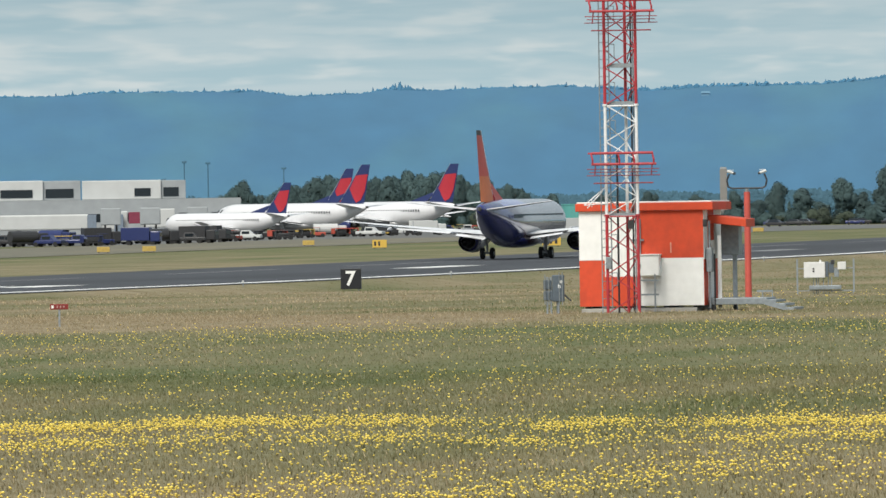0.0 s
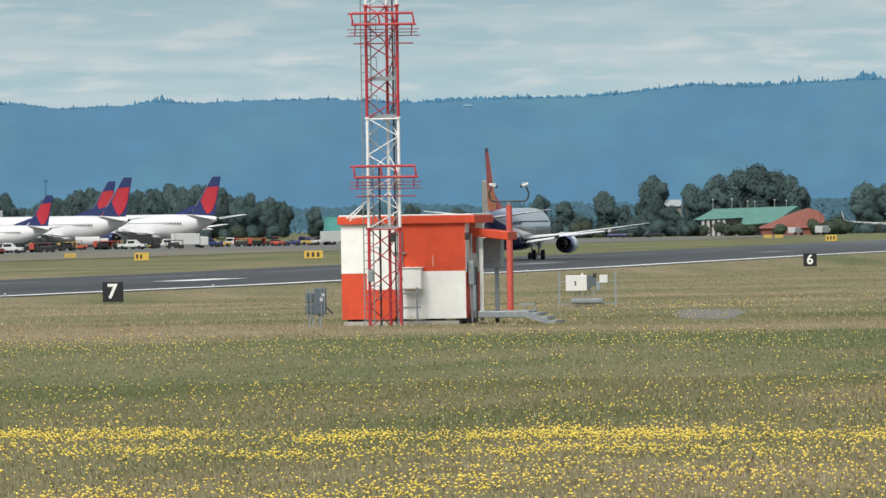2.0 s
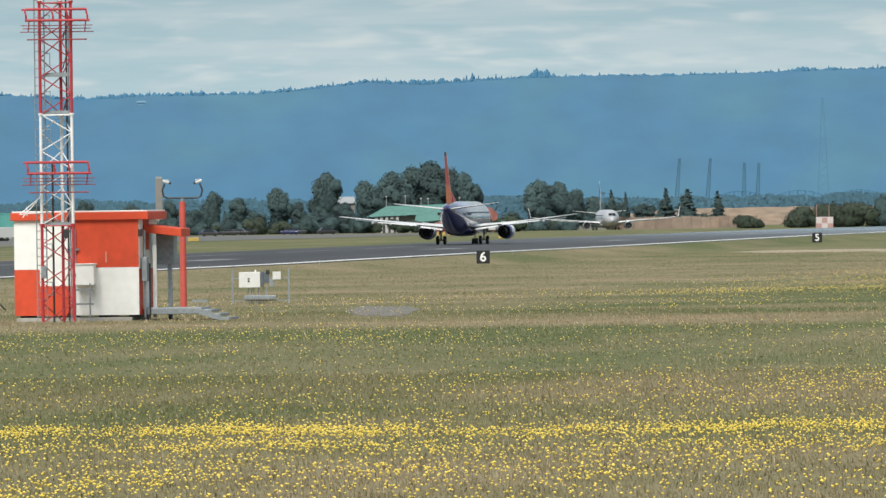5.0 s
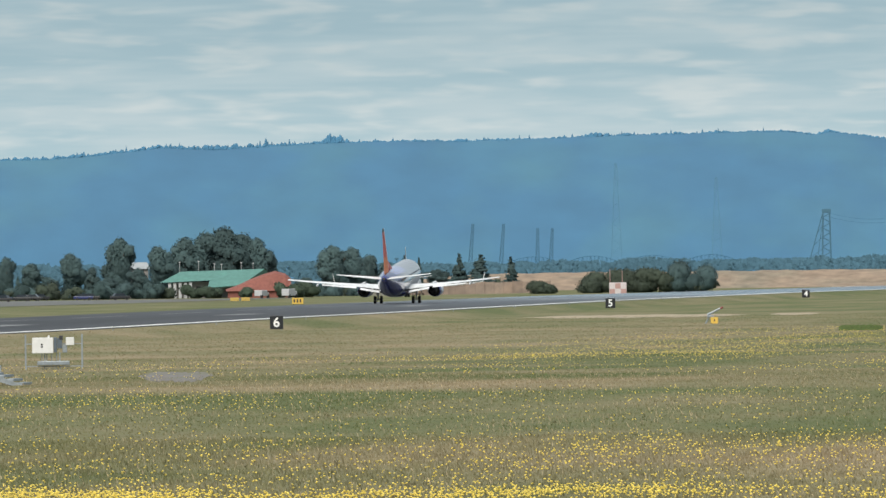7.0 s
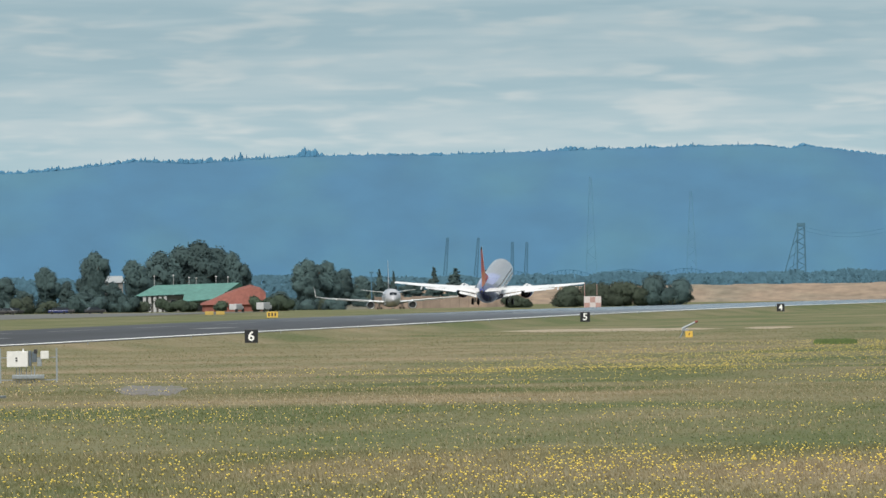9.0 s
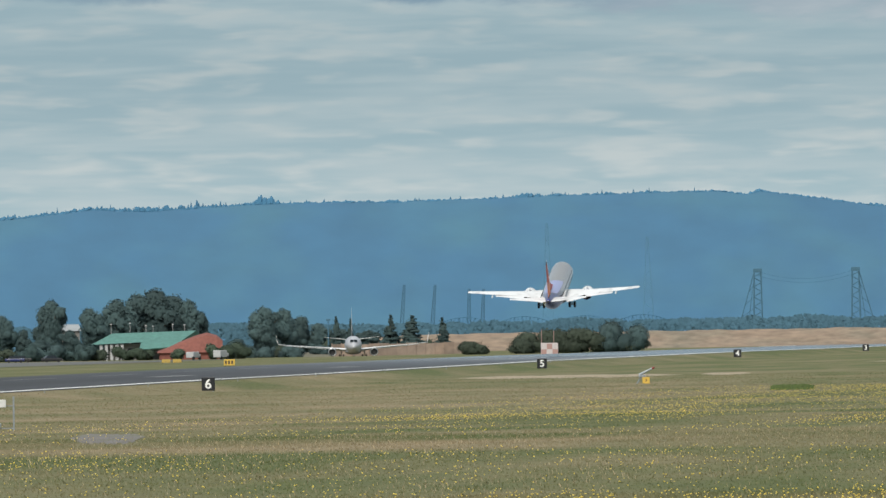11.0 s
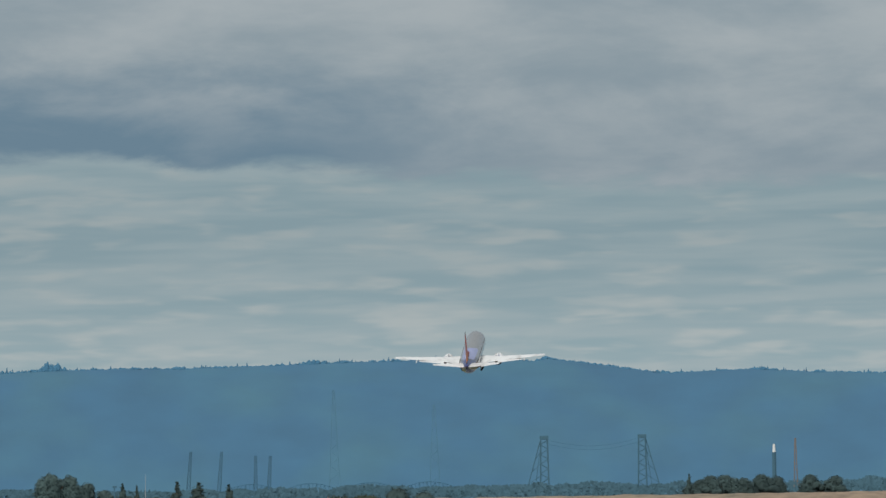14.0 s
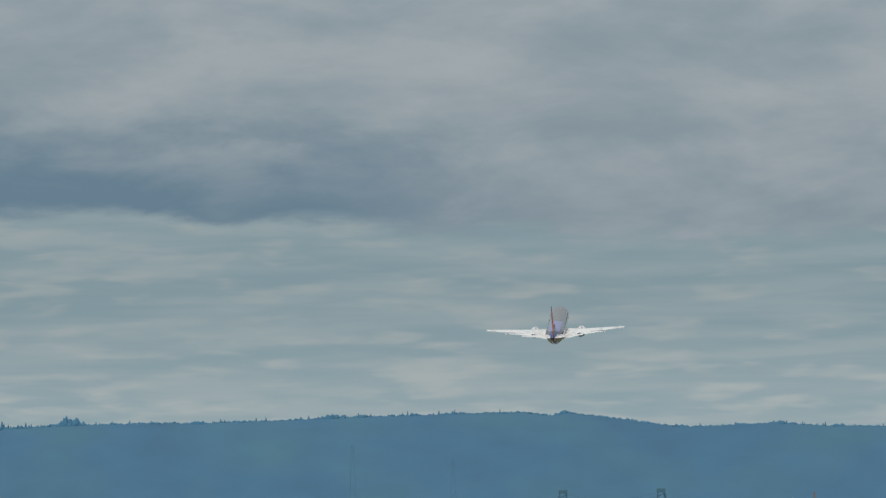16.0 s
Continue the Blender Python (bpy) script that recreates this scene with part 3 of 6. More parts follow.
for _m in (M_LEAF, M_LEAF_DARK, M_BUSH, M_SHRUB):
    leafy(_m)
RIDGE = [(-24, 0.70), (-19, 0.68), (-16, 0.71), (-14.69, 0.737), (-14.26, 0.738), (-14.04, 0.758), (-13.04, 0.75), (-12.83, 0.716), (-12.4, 0.728), (-12.2, 0.752), (-11.97, 0.738), (-11.61, 0.75),
         (-11.07, 0.752), (-10.57, 0.716), (-10.2, 0.738), (-9.5, 0.74), (-9.2, 0.762), (-8.8, 0.806), (-8.44, 0.79), (-7.76, 0.824), (-7.19, 0.832), (-6.94, 0.823), (-5.86, 0.849),
         (-5.15, 0.861), (-4.79, 0.86), (-4.63, 0.835), (-4.56, 0.857), (-4.36, 0.832), (-3.81, 0.751), (-3.49, 0.763), (-3.24, 0.77), (-2.89, 0.746), (-2, 0.72), (1, 0.66), (8, 0.6)]


def hills():
    rng = random.Random(4)
    far, near = 4550.0, 3500.0
    verts, faces, cols, rows_n = [], [], 640, 9
    for j in range(cols + 1):
        az = -24 + 32 * j / cols
        el = lerp_table(RIDGE, az) + 0.006 * noise.noise(Vector((az * 9, 0, 0)))
        top = 5.1 + far * math.tan(radians(el))
        for i in range(rows_n + 1):
            f = i / rows_n
            r = near + (far - near) * f + 4 * noise.noise(Vector((az * 3.0, f * 0.6, 5)))
            z = -2 + (top + 2) * (f ** 0.8) + (0.25 * noise.noise(Vector((az * 4.0, f * 0.8, 1))) if 0 < i < rows_n else 0)
            if i == rows_n:
                r = far
            a = radians(az)
            verts.append((r * math.sin(a), r * math.cos(a), z))
    w = rows_n + 1
    for j in range(cols):
        for i in range(rows_n):
            faces.append((j * w + i, (j + 1) * w + i, (j + 1) * w + i + 1, j * w + i + 1))
    me = bpy.data.meshes.new("hill_range")
    me.from_pydata(verts, [], faces)
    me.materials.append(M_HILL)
    me.polygons.foreach_set("use_smooth", [True] * len(faces))
    # unrolled along the range, in metres
    flat = me.uv_layers.new(name="along_range")
    for loop in me.loops:
        v = me.vertices[loop.vertex_index].co
        flat.data[loop.index].uv = (math.atan2(v.x, v.y) * 4000, v.z * 0.9)
    tagged(new("hill_range", me), "long wooded hill range tinted blue for distance haze", "hills", "", "structure")
    # trees on the skyline: rounded crowns with a few pointed ones among them
    verts, faces = [], []

    def crown(p, wid, hgt, point):
        k, n = len(verts), 7
        rings = ((-1.0, 0.85), (0.25, 1.0), (0.6, 0.82), (0.85, 0.5), (1.0, 0.12)) if point < 0.5 else ((-1.0, 0.8), (0.2, 0.9), (0.5, 0.55), (0.8, 0.25), (1.0, 0.05))
        for f, q in rings:
            for i in range(n):
                a = 2 * math.pi * i / n + k
                jit = wid * q * rng.uniform(0.75, 1.2)
                verts.append((p.x + jit * math.cos(a), p.y + jit * math.sin(a), p.z + (hgt * f if f > 0 else -1.5)))
        for r in range(len(rings) - 1):
            for i in range(n):
                faces.append((k + r * n + i, k + r * n + (i + 1) % n, k + (r + 1) * n + (i + 1) % n, k + (r + 1) * n + i))
        faces.append(tuple(k + (len(rings) - 1) * n + i for i in range(n)))
    spots = []
    az = -15.8
    while az < -2.2:
        lush = 0.5 + 0.5 * noise.noise(Vector((az * 2.1, 4, 0))) + 0.35 * noise.noise(Vector((az * 7.7, 9, 0)))
        tall = 0.4 + 2.6 * max(0, lush) ** 2 + (0.9 if -10.9 < az < -7.6 else 0)
        spots.append((az, tall * rng.uniform(0.3, 1.2), rng.uniform(0.7, 2.0), rng.random()))
        if rng.random() < 0.06:
            spots.append((az, tall + rng.uniform(0.6, 1.8), rng.uniform(0.6, 1.0), 0.9))
        az += rng.uniform(0.005, 0.015)
    for c, wide, n, hgt in ((-12.15, 0.13, 9, 4.4), (-7.69, 0.12, 14, 6.2), (-8.12, 0.03, 4, 4.8), (-8.8, 0.05, 5, 3.0), (-6.9, 0.08, 5, 2.0), (-4.56, 0.2, 12, 1.6), (-9.9, 0.2, 9, 2.6), (-10.35, 0.15, 7, 2.3)):
        for k in range(n):
            o = (k - (n - 1) / 2) / n
            spots.append((c + o * wide + rng.uniform(-0.006, 0.006), hgt * (1 - abs(o) * 1.1) * rng.uniform(0.55, 1.15), rng.uniform(0.9, 1.9), rng.random()))
    for az, hgt, wid, point in spots:
        a = radians(az)
        z = 5.1 + far * math.tan(radians(lerp_table(RIDGE, az) - 0.005))
        crown(Vector((4552 * math.sin(a), 4552 * math.cos(a), z)), wid, hgt + 0.3, point)
    me = bpy.data.meshes.new("ridge_trees")
    me.from_pydata(verts, [], faces)
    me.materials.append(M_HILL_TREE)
    tagged(new("ridge_trees", me), "fringe of trees along the hill skyline", "trees", "", "stuff")
    # pale clearings and houses far up the slope
    for az, el, w_, h_ in ((-13.47, 0.60, 8, 1.8), (-14.33, 0.62, 5, 1.5), (-12.3, 0.69, 4, 1.2), (-10.22, 0.70, 4, 2.2)):
        r = 4440.0
        a = radians(az)
        hb = thing("hillside_house", pose(r * math.sin(a), r * math.cos(a), 5.1 + r * math.tan(radians(el)) - 1.5, 0, 0, -az), "pale house far up the wooded hillside", "house", "hillside houses")
        part("wall", boxed(-w_ / 2, w_ / 2, -3, 3, -20, h_ * 0.6), M_HOUSE_FAR, hb)
        part("roof", loft(bmesh.new(), [[(-w_ / 2 - .4, -3.4, h_ * 0.6), (w_ / 2 + .4, -3.4, h_ * 0.6), (w_ / 2 + .4, 3.4, h_ * 0.6), (-w_ / 2 - .4, 3.4, h_ * 0.6)],
                                        [(-w_ / 2, -.1, h_), (w_ / 2, -.1, h_), (w_ / 2, .1, h_), (-w_ / 2, .1, h_)]]), M_HOUSE_FAR, hb)


# pale house walls shifted to blue, haze included in the colour
M_HOUSE_FAR = mat("haze_blue_house", (0.14, 0.27, 0.37), 0.9, vary=0.1)
hills()


def leaf_cloud(rng, lobes, n, size, shell=0.8):
    """Leaf sprays, each a small folded card, spread through ellipsoid lobes round a lumpy inner mass; shaded as soft clumps."""
    verts, faces, soft = [], [], []
    whole = sum((Vector(l[:3]) * l[3] ** 3 for l in lobes), Vector()) / sum(l[3] ** 3 for l in lobes)
    tot = sum(l[3] * l[4] * l[5] for l in lobes)
    for cx, cy, cz, rx, ry, rz in lobes:
        mid = Vector((cx, cy, cz))
        for _ in range(max(8, int(n * rx * ry * rz / tot))):
            d = Vector((rng.gauss(0, 1), rng.gauss(0, 1), rng.gauss(0, 1))).normalized()
            s = shell + (1.1 - shell) * rng.random()
            jit = 1 + 0.25 * noise.noise(d * 2.3 + mid)
            p = Vector((cx + d.x * rx * s * jit, cy + d.y * ry * s * jit, cz + d.z * rz * s * jit))
            shade = (d * 0.4 + (p - whole).normalized() * 0.7 + Vector((rng.gauss(0, 0.15), rng.gauss(0, 0.15), 0.25 + rng.gauss(0, 0.15)))).normalized()
            for q in range(2):
                nn = (d + Vector((rng.gauss(0, 0.35), rng.gauss(0, 0.35), rng.gauss(0, 0.35)))).normalized()
                u = nn.cross(Vector((rng.gauss(0, 1), rng.gauss(0, 1), rng.gauss(0, 1)))).normalized()
                v = nn.cross(u)
                k, sz = len(verts), size * rng.uniform(0.55, 1.25)
                o = p + Vector((rng.gauss(0, size * 0.6), rng.gauss(0, size * 0.6), rng.gauss(0, size * 0.6))) * q
                verts += [o - u * sz, o + v * sz * 0.6 - nn * sz * 0.2, o + u * sz, o - v * sz * 0.6 - nn * sz * 0.2]
                soft += [shade] * 4
                faces += [(k, k + 2, k + 1), (k, k + 3, k + 2)]
    for cx, cy, cz, rx, ry, rz in lobes:
        k0, nu, nv = len(verts), 12, 7
        for j in range(nv + 1):
            th = math.pi * j / nv
            for i in range(nu):
                ph = 2 * math.pi * i / nu
                d = Vector((math.sin(th) * math.cos(ph), math.sin(th) * math.sin(ph), math.cos(th)))
                q = 0.86 * (1 + 0.25 * noise.noise(d * 2.1 + Vector((cx, cy, cz))))
                verts.append(Vector((cx + d.x * rx * q, cy + d.y * ry * q, max(0.02, cz + d.z * rz * q))))
                soft.append((d * 0.4 + (verts[-1] - whole).normalized() * 0.7 + Vector((0, 0, 0.25))).normalized())
        for j in range(nv):
            for i in range(nu):
                faces.append((k0 + j * nu + i, k0 + (j + 1) * nu + i, k0 + (j + 1) * nu + (i + 1) % nu, k0 + j * nu + (i + 1) % nu))
    me = bpy.data.meshes.new("leaves")
    me.from_pydata([tuple(v) for v in verts], [], faces)
    me.polygons.foreach_set("use_smooth", [True] * len(faces))
    me.normals_split_custom_set_from_vertices([tuple(v) for v in soft])
    return me



def broadleaf(seed, h, w, label, m=None, n=6000):
    rng = random.Random(seed)
    ob = thing("broadleaf_tree", pose(0, 0, 0), label, "tree")
    bm = tubed((0, 0, -0.3), (0.1, 0, h * 0.5), h * 0.03, h * 0.016, n=9)
    for k in range(5):
        a = k * 1.26 + rng.random()
        tube(bm, (0.05, 0, h * (0.2 + 0.05 * k)), (math.cos(a) * w * 0.3, math.sin(a) * w * 0.3, h * (0.45 + 0.07 * k)), h * 0.012, h * 0.005, n=6)
    part("trunk", bm, M_BARK, ob)
    lobes = [(0, 0, h * 0.52, w * 0.30, w * 0.30, h * 0.34), (0, 0, h * 0.2, w * 0.30, w * 0.30, h * 0.2)]
    lean, split = rng.uniform(-0.1, 0.1) * w, seed % 2
    lobes.append((lean, 0, h * 0.84, w * 0.2, w * 0.2, h * 0.15))
    if split:
        lobes.append((lean - 0.24 * w, 0, h * 0.72, w * 0.19, w * 0.19, h * 0.17))
    for k in range(16):
        a = k * 2.4 + rng.uniform(-0.5, 0.5)
        zz = h * (0.12 + 0.7 * ((k * 0.618) % 1.0))
        rr = w * rng.uniform(0.2, 0.36) * (1.15 - 0.5 * abs(zz / h - 0.42))
        q = rng.uniform(0.09, 0.19)
        lobes.append((math.cos(a) * rr, math.sin(a) * rr, zz, w * q, w * q, h * q * rng.uniform(0.55, 0.9)))
    me = leaf_cloud(rng, lobes, n, 0.022 * h, 0.72)
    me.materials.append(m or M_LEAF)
    cr = new("crown", me)
    cr.parent = ob
    return ob


def conifer(seed, h, w, label):
    rng = random.Random(seed)
    ob = thing("conifer_tree", pose(0, 0, 0), label, "tree")
    part("trunk", tubed((0, 0, -0.2), (0, 0, h * 0.97), h * 0.02, h * 0.003, n=7), M_BARK, ob)
    lobes = []
    for k in range(14):
        f = k / 13
        r = w * 0.5 * (1 - f) ** 0.8 + 0.15
        for q in range(3):
            a = rng.uniform(0, 6.3)
            lobes.append((math.cos(a) * r * 0.5, math.sin(a) * r * 0.5, h * (0.1 + 0.88 * f), r * 0.6, r * 0.6, h * 0.05))
    me = leaf_cloud(rng, lobes, 2200, 0.026 * h, 0.3)
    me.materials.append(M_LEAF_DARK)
    cr = new("crown", me)
    cr.parent = ob
    return ob


def scaled(x, y, z, s, sz=None, rz=0.0):
    return pose(x, y, z, 0, 0, rz) @ Matrix.Diagonal((s, s, s if sz is None else sz, 1))


def trees():
    rng = random.Random(11)
    kinds = [broadleaf(21 + k, 10.0, 8.0, "dark green broadleaf tree beyond the runway") for k in range(4)]
    cons = [conifer(41 + k, 10.0, 4.6, "dark pointed conifer beyond the runway") for k in range(2)]
    used = set()

    def put(src, az, r, top_el, wide=1.0, group=""):
        p = place(az, r)
        h = (5.1 + r * math.tan(radians(top_el)) - p.z) / 10.0
        m = scaled(p.x, p.y, p.z, h * wide, h, rng.uniform(0, 360))
        if src not in used:
            used.add(src)
            src.matrix_basis = m
            ob = src
        else:
            ob = copy_thing(src, pose(0, 0, 0))
            ob.matrix_basis = m
        return tagged(ob, group=group)
    plan = [(-9.36, 2000, 0.155, 0.62), (-9.24, 2040, 0.06, 0.7), (-9.05, 2020, 0.245, 0.62), (-8.93, 2000, 0.05, 0.9), (-8.80, 2040, 0.195, 0.62), (-8.66, 2060, 0.245, 0.75), (-8.50, 2080, 0.275, 0.72),
            (-8.38, 2060, 0.305, 0.78), (-8.27, 2080, 0.27, 0.7), (-8.18, 2060, 0.235, 0.62), (-7.70, 2250, 0.18, 0.78), (-7.58, 2260, 0.165, 0.8), (-7.48, 2300, 0.12, 0.8), (-7.36, 2300, 0.07, 1.0),
            (-9.62, 2020, 0.09, 0.8), (-9.78, 2040, 0.13, 0.62), (-9.9, 2000, 0.02, 1.0), (-9.5, 2000, 0.0, 1.3), (-9.13, 1990, -0.01, 1.4), (-8.02, 2200, -0.03, 1.2), (-7.88, 2200, -0.02, 1.3),
            (-7.2, 2280, 0.03, 1.2), (-7.05, 2300, 0.02, 1.3), (-6.9, 2320, -0.01, 1.4)]
    for k, (az, r, el, wd) in enumerate(plan):
        put(kinds[k % 4], az, r, el, wd * 1.28, "trees beyond the runway")
    # woods behind the parked jets
    az = -13.3
    while az < -11.35:
        top = lerp_table([(-13.3, 0.10), (-13.15, 0.20), (-13.05, 0.11), (-12.9, 0.14), (-12.69, 0.215), (-12.4, 0.20), (-12.1, 0.232), (-11.8, 0.20), (-11.5, 0.13), (-11.3, 0.09)], az)
        put(kinds[rng.randrange(4)], az, rng.uniform(2350, 2500), top + rng.uniform(-0.025, 0.02), 0.75, "woods behind the apron")
        az += rng.uniform(0.05, 0.1)
    for az, el, w_ in ((-11.2, 0.08, .9), (-10.9, 0.07, 1), (-10.6, 0.085, .9), (-10.3, 0.06, 1), (-10.05, 0.08, .8)):
        put(kinds[rng.randrange(4)], az, 2450, el, w_, "woods behind the apron")
    for az, r, el, wd in ((-6.906, 2150, 0.11, 1.15), (-6.767, 2150, 0.10, 2.0), (-6.577, 2160, 0.085, 1.3), (-7.25, 2200, 0.10, 1.0), (-8.07, 2150, 0.095, 0.7), (-9.7, 2100, 0.0, 1.1), (-7.16, 2220, 0.09, 0.7), (-3.66, 2420, 0.106, 0.8)):
        put(cons[rng.randrange(2)], az, r, el, wd, "conifers beyond the runway")
    for az, r, el, wd in ((-3.52, 2450, 0.105, 1.3), (-3.42, 2460, 0.108, 1.3), (-3.30, 2450, 0.085, 1.3), (-3.19, 2440, 0.11, 1.1), (-3.1, 2450, 0.09, 1.2), (-3.6, 2450, 0.06, 1.6), (-2.9, 2450, 0.10, 1.3), (-2.75, 2450, 0.09, 1.3)):
        put(kinds[rng.randrange(4)], az, r, el, wd, "trees behind the bank")


trees()


def bushes():
    rng = random.Random(15)
    ob = None
    for k, (az, top, wd) in enumerate(((-6.12, -0.045, 1.0), (-6.02, -0.005, 1.0), (-5.93, 0.012, 1.0), (-5.83, 0.008, 1.0), (-5.74, 0.018, 1.0), (-5.64, 0.012, 1.0), (-5.55, 0.045, 1.0), (-5.46, 0.06, 1.05), (-5.39, 0.03, 1.0), (-5.36, -0.05, 0.8),
                                       (-6.39, -0.06, 0.75), (-6.36, -0.07, 0.7))):
        p = place(az, 1990)
        h = 5.1 + 1990 * math.tan(radians(top)) - p.z
        w = 6.9 * wd
        ob = thing("scrub_bush", pose(p.x, p.y, p.z), "rounded green scrub bush beyond the runway", "bush", "scrub beside the runway")
        lobes = [(rng.uniform(-.3, .3) * w, rng.uniform(-.3, .3) * w, h * f, w * 0.36, w * 0.36, h * 0.3) for f in (0.25, 0.3, 0.5, 0.68)]
        me = leaf_cloud(rng, lobes, 1500, 0.2)
        me.materials.append(M_BUSH if k not in (6, 7, 8) else M_LEAF)
        c = new("crown", me)
        c.parent = ob
        part("stem", tubed((0, 0, -0.2), (0.1, 0, h * 0.5), 0.09, 0.04), M_BARK, ob)

    # shrubs before the hall and the barn
    for az, r, h, w in ((-8.60, 1972, 3.1, 4.2), (-8.51, 1970, 2.7, 4.6), (-8.42, 1974, 2.2, 3.6), (-8.27, 1952, 2.4, 3.4), (-8.03, 1945, 3.4, 3.0), (-7.95, 1950, 3.0, 4.4), (-7.86, 1960, 3.6, 4.6)):
        p = place(az, r)
        ob = thing("shrub", pose(p.x, p.y, p.z), "loose green shrub before the buildings", "bush", "shrubs before the buildings")
        lobes = [(rng.uniform(-.3, .3) * w, rng.uniform(-.2, .2) * w, h * f, w * 0.34, w * 0.3, h * 0.3) for f in (0.25, 0.4, 0.55, 0.7)]
        me = leaf_cloud(rng, lobes, 900, 0.22)
        me.materials.append(M_SHRUB)
        c = new("crown", me)
        c.parent = ob
        part("stem", tubed((0, 0, -0.2), (0.1, 0, h * 0.5), 0.08, 0.04), M_BARK, ob)
    # low hedges between the tree stems
    for az0, az1, n, r in ((-10.2, -8.75, 26, 1985), (-8.0, -7.45, 9, 2190), (-7.4, -6.6, 12, 2270), (-13.2, -11.4, 16, 2330), (-11.0, -10.2, 9, 2380)):
        for k in range(n):
            az = az0 + (az1 - az0) * (k + rng.uniform(0.1, 0.9)) / n
            p = place(az, r + rng.uniform(-12, 12))
            w, h = rng.uniform(3.4, 5.4), rng.uniform(2.2, 4.4)
            ob = thing("hedge_bush", pose(p.x, p.y, p.z, 0, 0, rng.uniform(0, 360)), "low dark green hedge bush below trees", "bush", "hedge bushes")
            lobes = [(rng.uniform(-.3, .3) * w, rng.uniform(-.2, .2) * w, h * f, w * 0.4, w * 0.36, h * 0.34) for f in (0.22, 0.35, 0.6)]
            me = leaf_cloud(rng, lobes, 520, 0.22)
            me.materials.append(rng.choice((M_LEAF, M_LEAF_DARK, M_BUSH)))
            c = new("crown", me)
            c.parent = ob
            part("stem", tubed((0, 0, -0.2), (0.1, 0, h * 0.5), 0.08, 0.04), M_BARK, ob)


bushes()


def far_woods():
    """The low wooded plain before the hills."""
    rng = random.Random(8)
    verts, faces = [], []
    for _ in range(34000):
        az = rng.uniform(-17, -1)
        r = rng.uniform(2750, 3150)
        top = 0.055 + 0.035 * noise.noise(Vector((az * 2.2, 0, 3))) + 0.02 * noise.noise(Vector((az * 9, 0, 7)))
        if -14 < az < -9.5:
            top += 0.02
        a = radians(az)
        hz = 5.1 + r * math.tan(radians(top))
        p = Vector((r * math.sin(a), r * math.cos(a), hz * rng.random() ** 0.6))
        for q in range(2):
            nn = Vector((rng.gauss(0, 0.35), -1, 0.6 + rng.gauss(0, 0.35))).normalized()
            u = nn.cross(Vector((rng.gauss(0, 1), rng.gauss(0, 1), rng.gauss(0, 1)))).normalized()
            v = nn.cross(u)
            k, sz = len(verts), rng.uniform(0.4, 1.1)
            verts += [tuple(p - u * sz), tuple(p + v * sz * 0.6), tuple(p + u * sz), tuple(p - v * sz * 0.6)]
            faces.append((k, k + 1, k + 2, k + 3))
    me = bpy.data.meshes.new("far_woods")
    me.from_pydata(verts, [], faces)
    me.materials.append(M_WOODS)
    tagged(new("far_woods", me), "low woods on the plain before the hills, haze-tinted blue-green", "woods", "", "stuff")


far_woods()


def berm():
    me = bpy.data.meshes.new("earth_bank")
    verts, faces = [], []
    n = 260
    prof = [(-14, -0.3), (-9, 1.0), (-4, 2.9), (0, 4.3), (6, 4.5), (14, 2.0), (20, -0.3)]
    for j in range(n + 1):
        az = -7.4 + 6.4 * j / n
        a = radians(az)
        for k, (d, z) in enumerate(prof):
            r = 2360 + d * 1.6 + 2 * noise.noise(Vector((az * 6, k, 0)))
            zz = z * (1 + 0.09 * noise.noise(Vector((az * 8, k * 0.7, 2)))) * min(1, 0.55 + max(0, az + 7.4) * 0.7)
            verts.append((r * math.sin(a), r * math.cos(a), zz))
    w = len(prof)
    for j in range(n):
        for k in range(w - 1):
            faces.append((j * w + k, (j + 1) * w + k, (j + 1) * w + k + 1, j * w + k + 1))
    me.from_pydata(verts, [], faces)
    me.materials.append(M_BERM)
    tagged(new("earth_bank", me), "long bank of dry brown earth past the runway", "earth bank", "", "structure")


berm()

# ---- beyond the runway: buildings, masts ----
M_BROWN_WALL = mat("weathered_brown_panel", (0.24, 0.185, 0.15), 0.9, vary=0.2, scale=0.6, spot=(0.30, 0.22, 0.17), spot_scale=0.2, per_object=0.15)
M_GREEN_ROOF = mat("green_metal_roof", (0.085, 0.20, 0.175), 0.75, vary=0.18, scale=1.0, spot=(0.09, 0.225, 0.19), spot_scale=0.3)
M_BRICK_ROOF = mat("red_brown_roof", (0.21, 0.075, 0.058), 0.85, vary=0.2, scale=1.5)
M_BEIGE = mat("beige_render", (0.22, 0.21, 0.20), 0.85, vary=0.12, scale=0.5)
M_TEAL = mat("teal_tank_paint", (0.085, 0.30, 0.275), 0.6, vary=0.1, scale=0.5, spot=(0.07, 0.25, 0.24), spot_scale=0.3)
M_TERM = mat("pale_terminal_cladding", (0.50, 0.51, 0.50), 0.6, vary=0.06, scale=0.4)
M_TERM_GREY = mat("grey_terminal_cladding", (0.30, 0.32, 0.33), 0.7, vary=0.1, scale=0.4)
M_YELLOW = mat("yellow_sign_face", (0.62, 0.40, 0.07), 0.55, vary=0.08)
# next four: steel colours pulled towards the hill's blue, haze painted into them
M_CRANE_FAR = mat("haze_blue_crane_steel", (0.050, 0.135, 0.212), 0.85, vary=0.12)
M_FAR_PALE = mat("haze_blue_steel", (0.058, 0.165, 0.265), 0.9, vary=0.1)
M_MAST_PALE = mat("haze_blue_pale_paint", (0.105, 0.235, 0.345), 0.9, vary=0.1)
M_STEEL_FAR = mat("haze_blue_lattice_steel", (0.057, 0.142, 0.208), 0.85, vary=0.15)
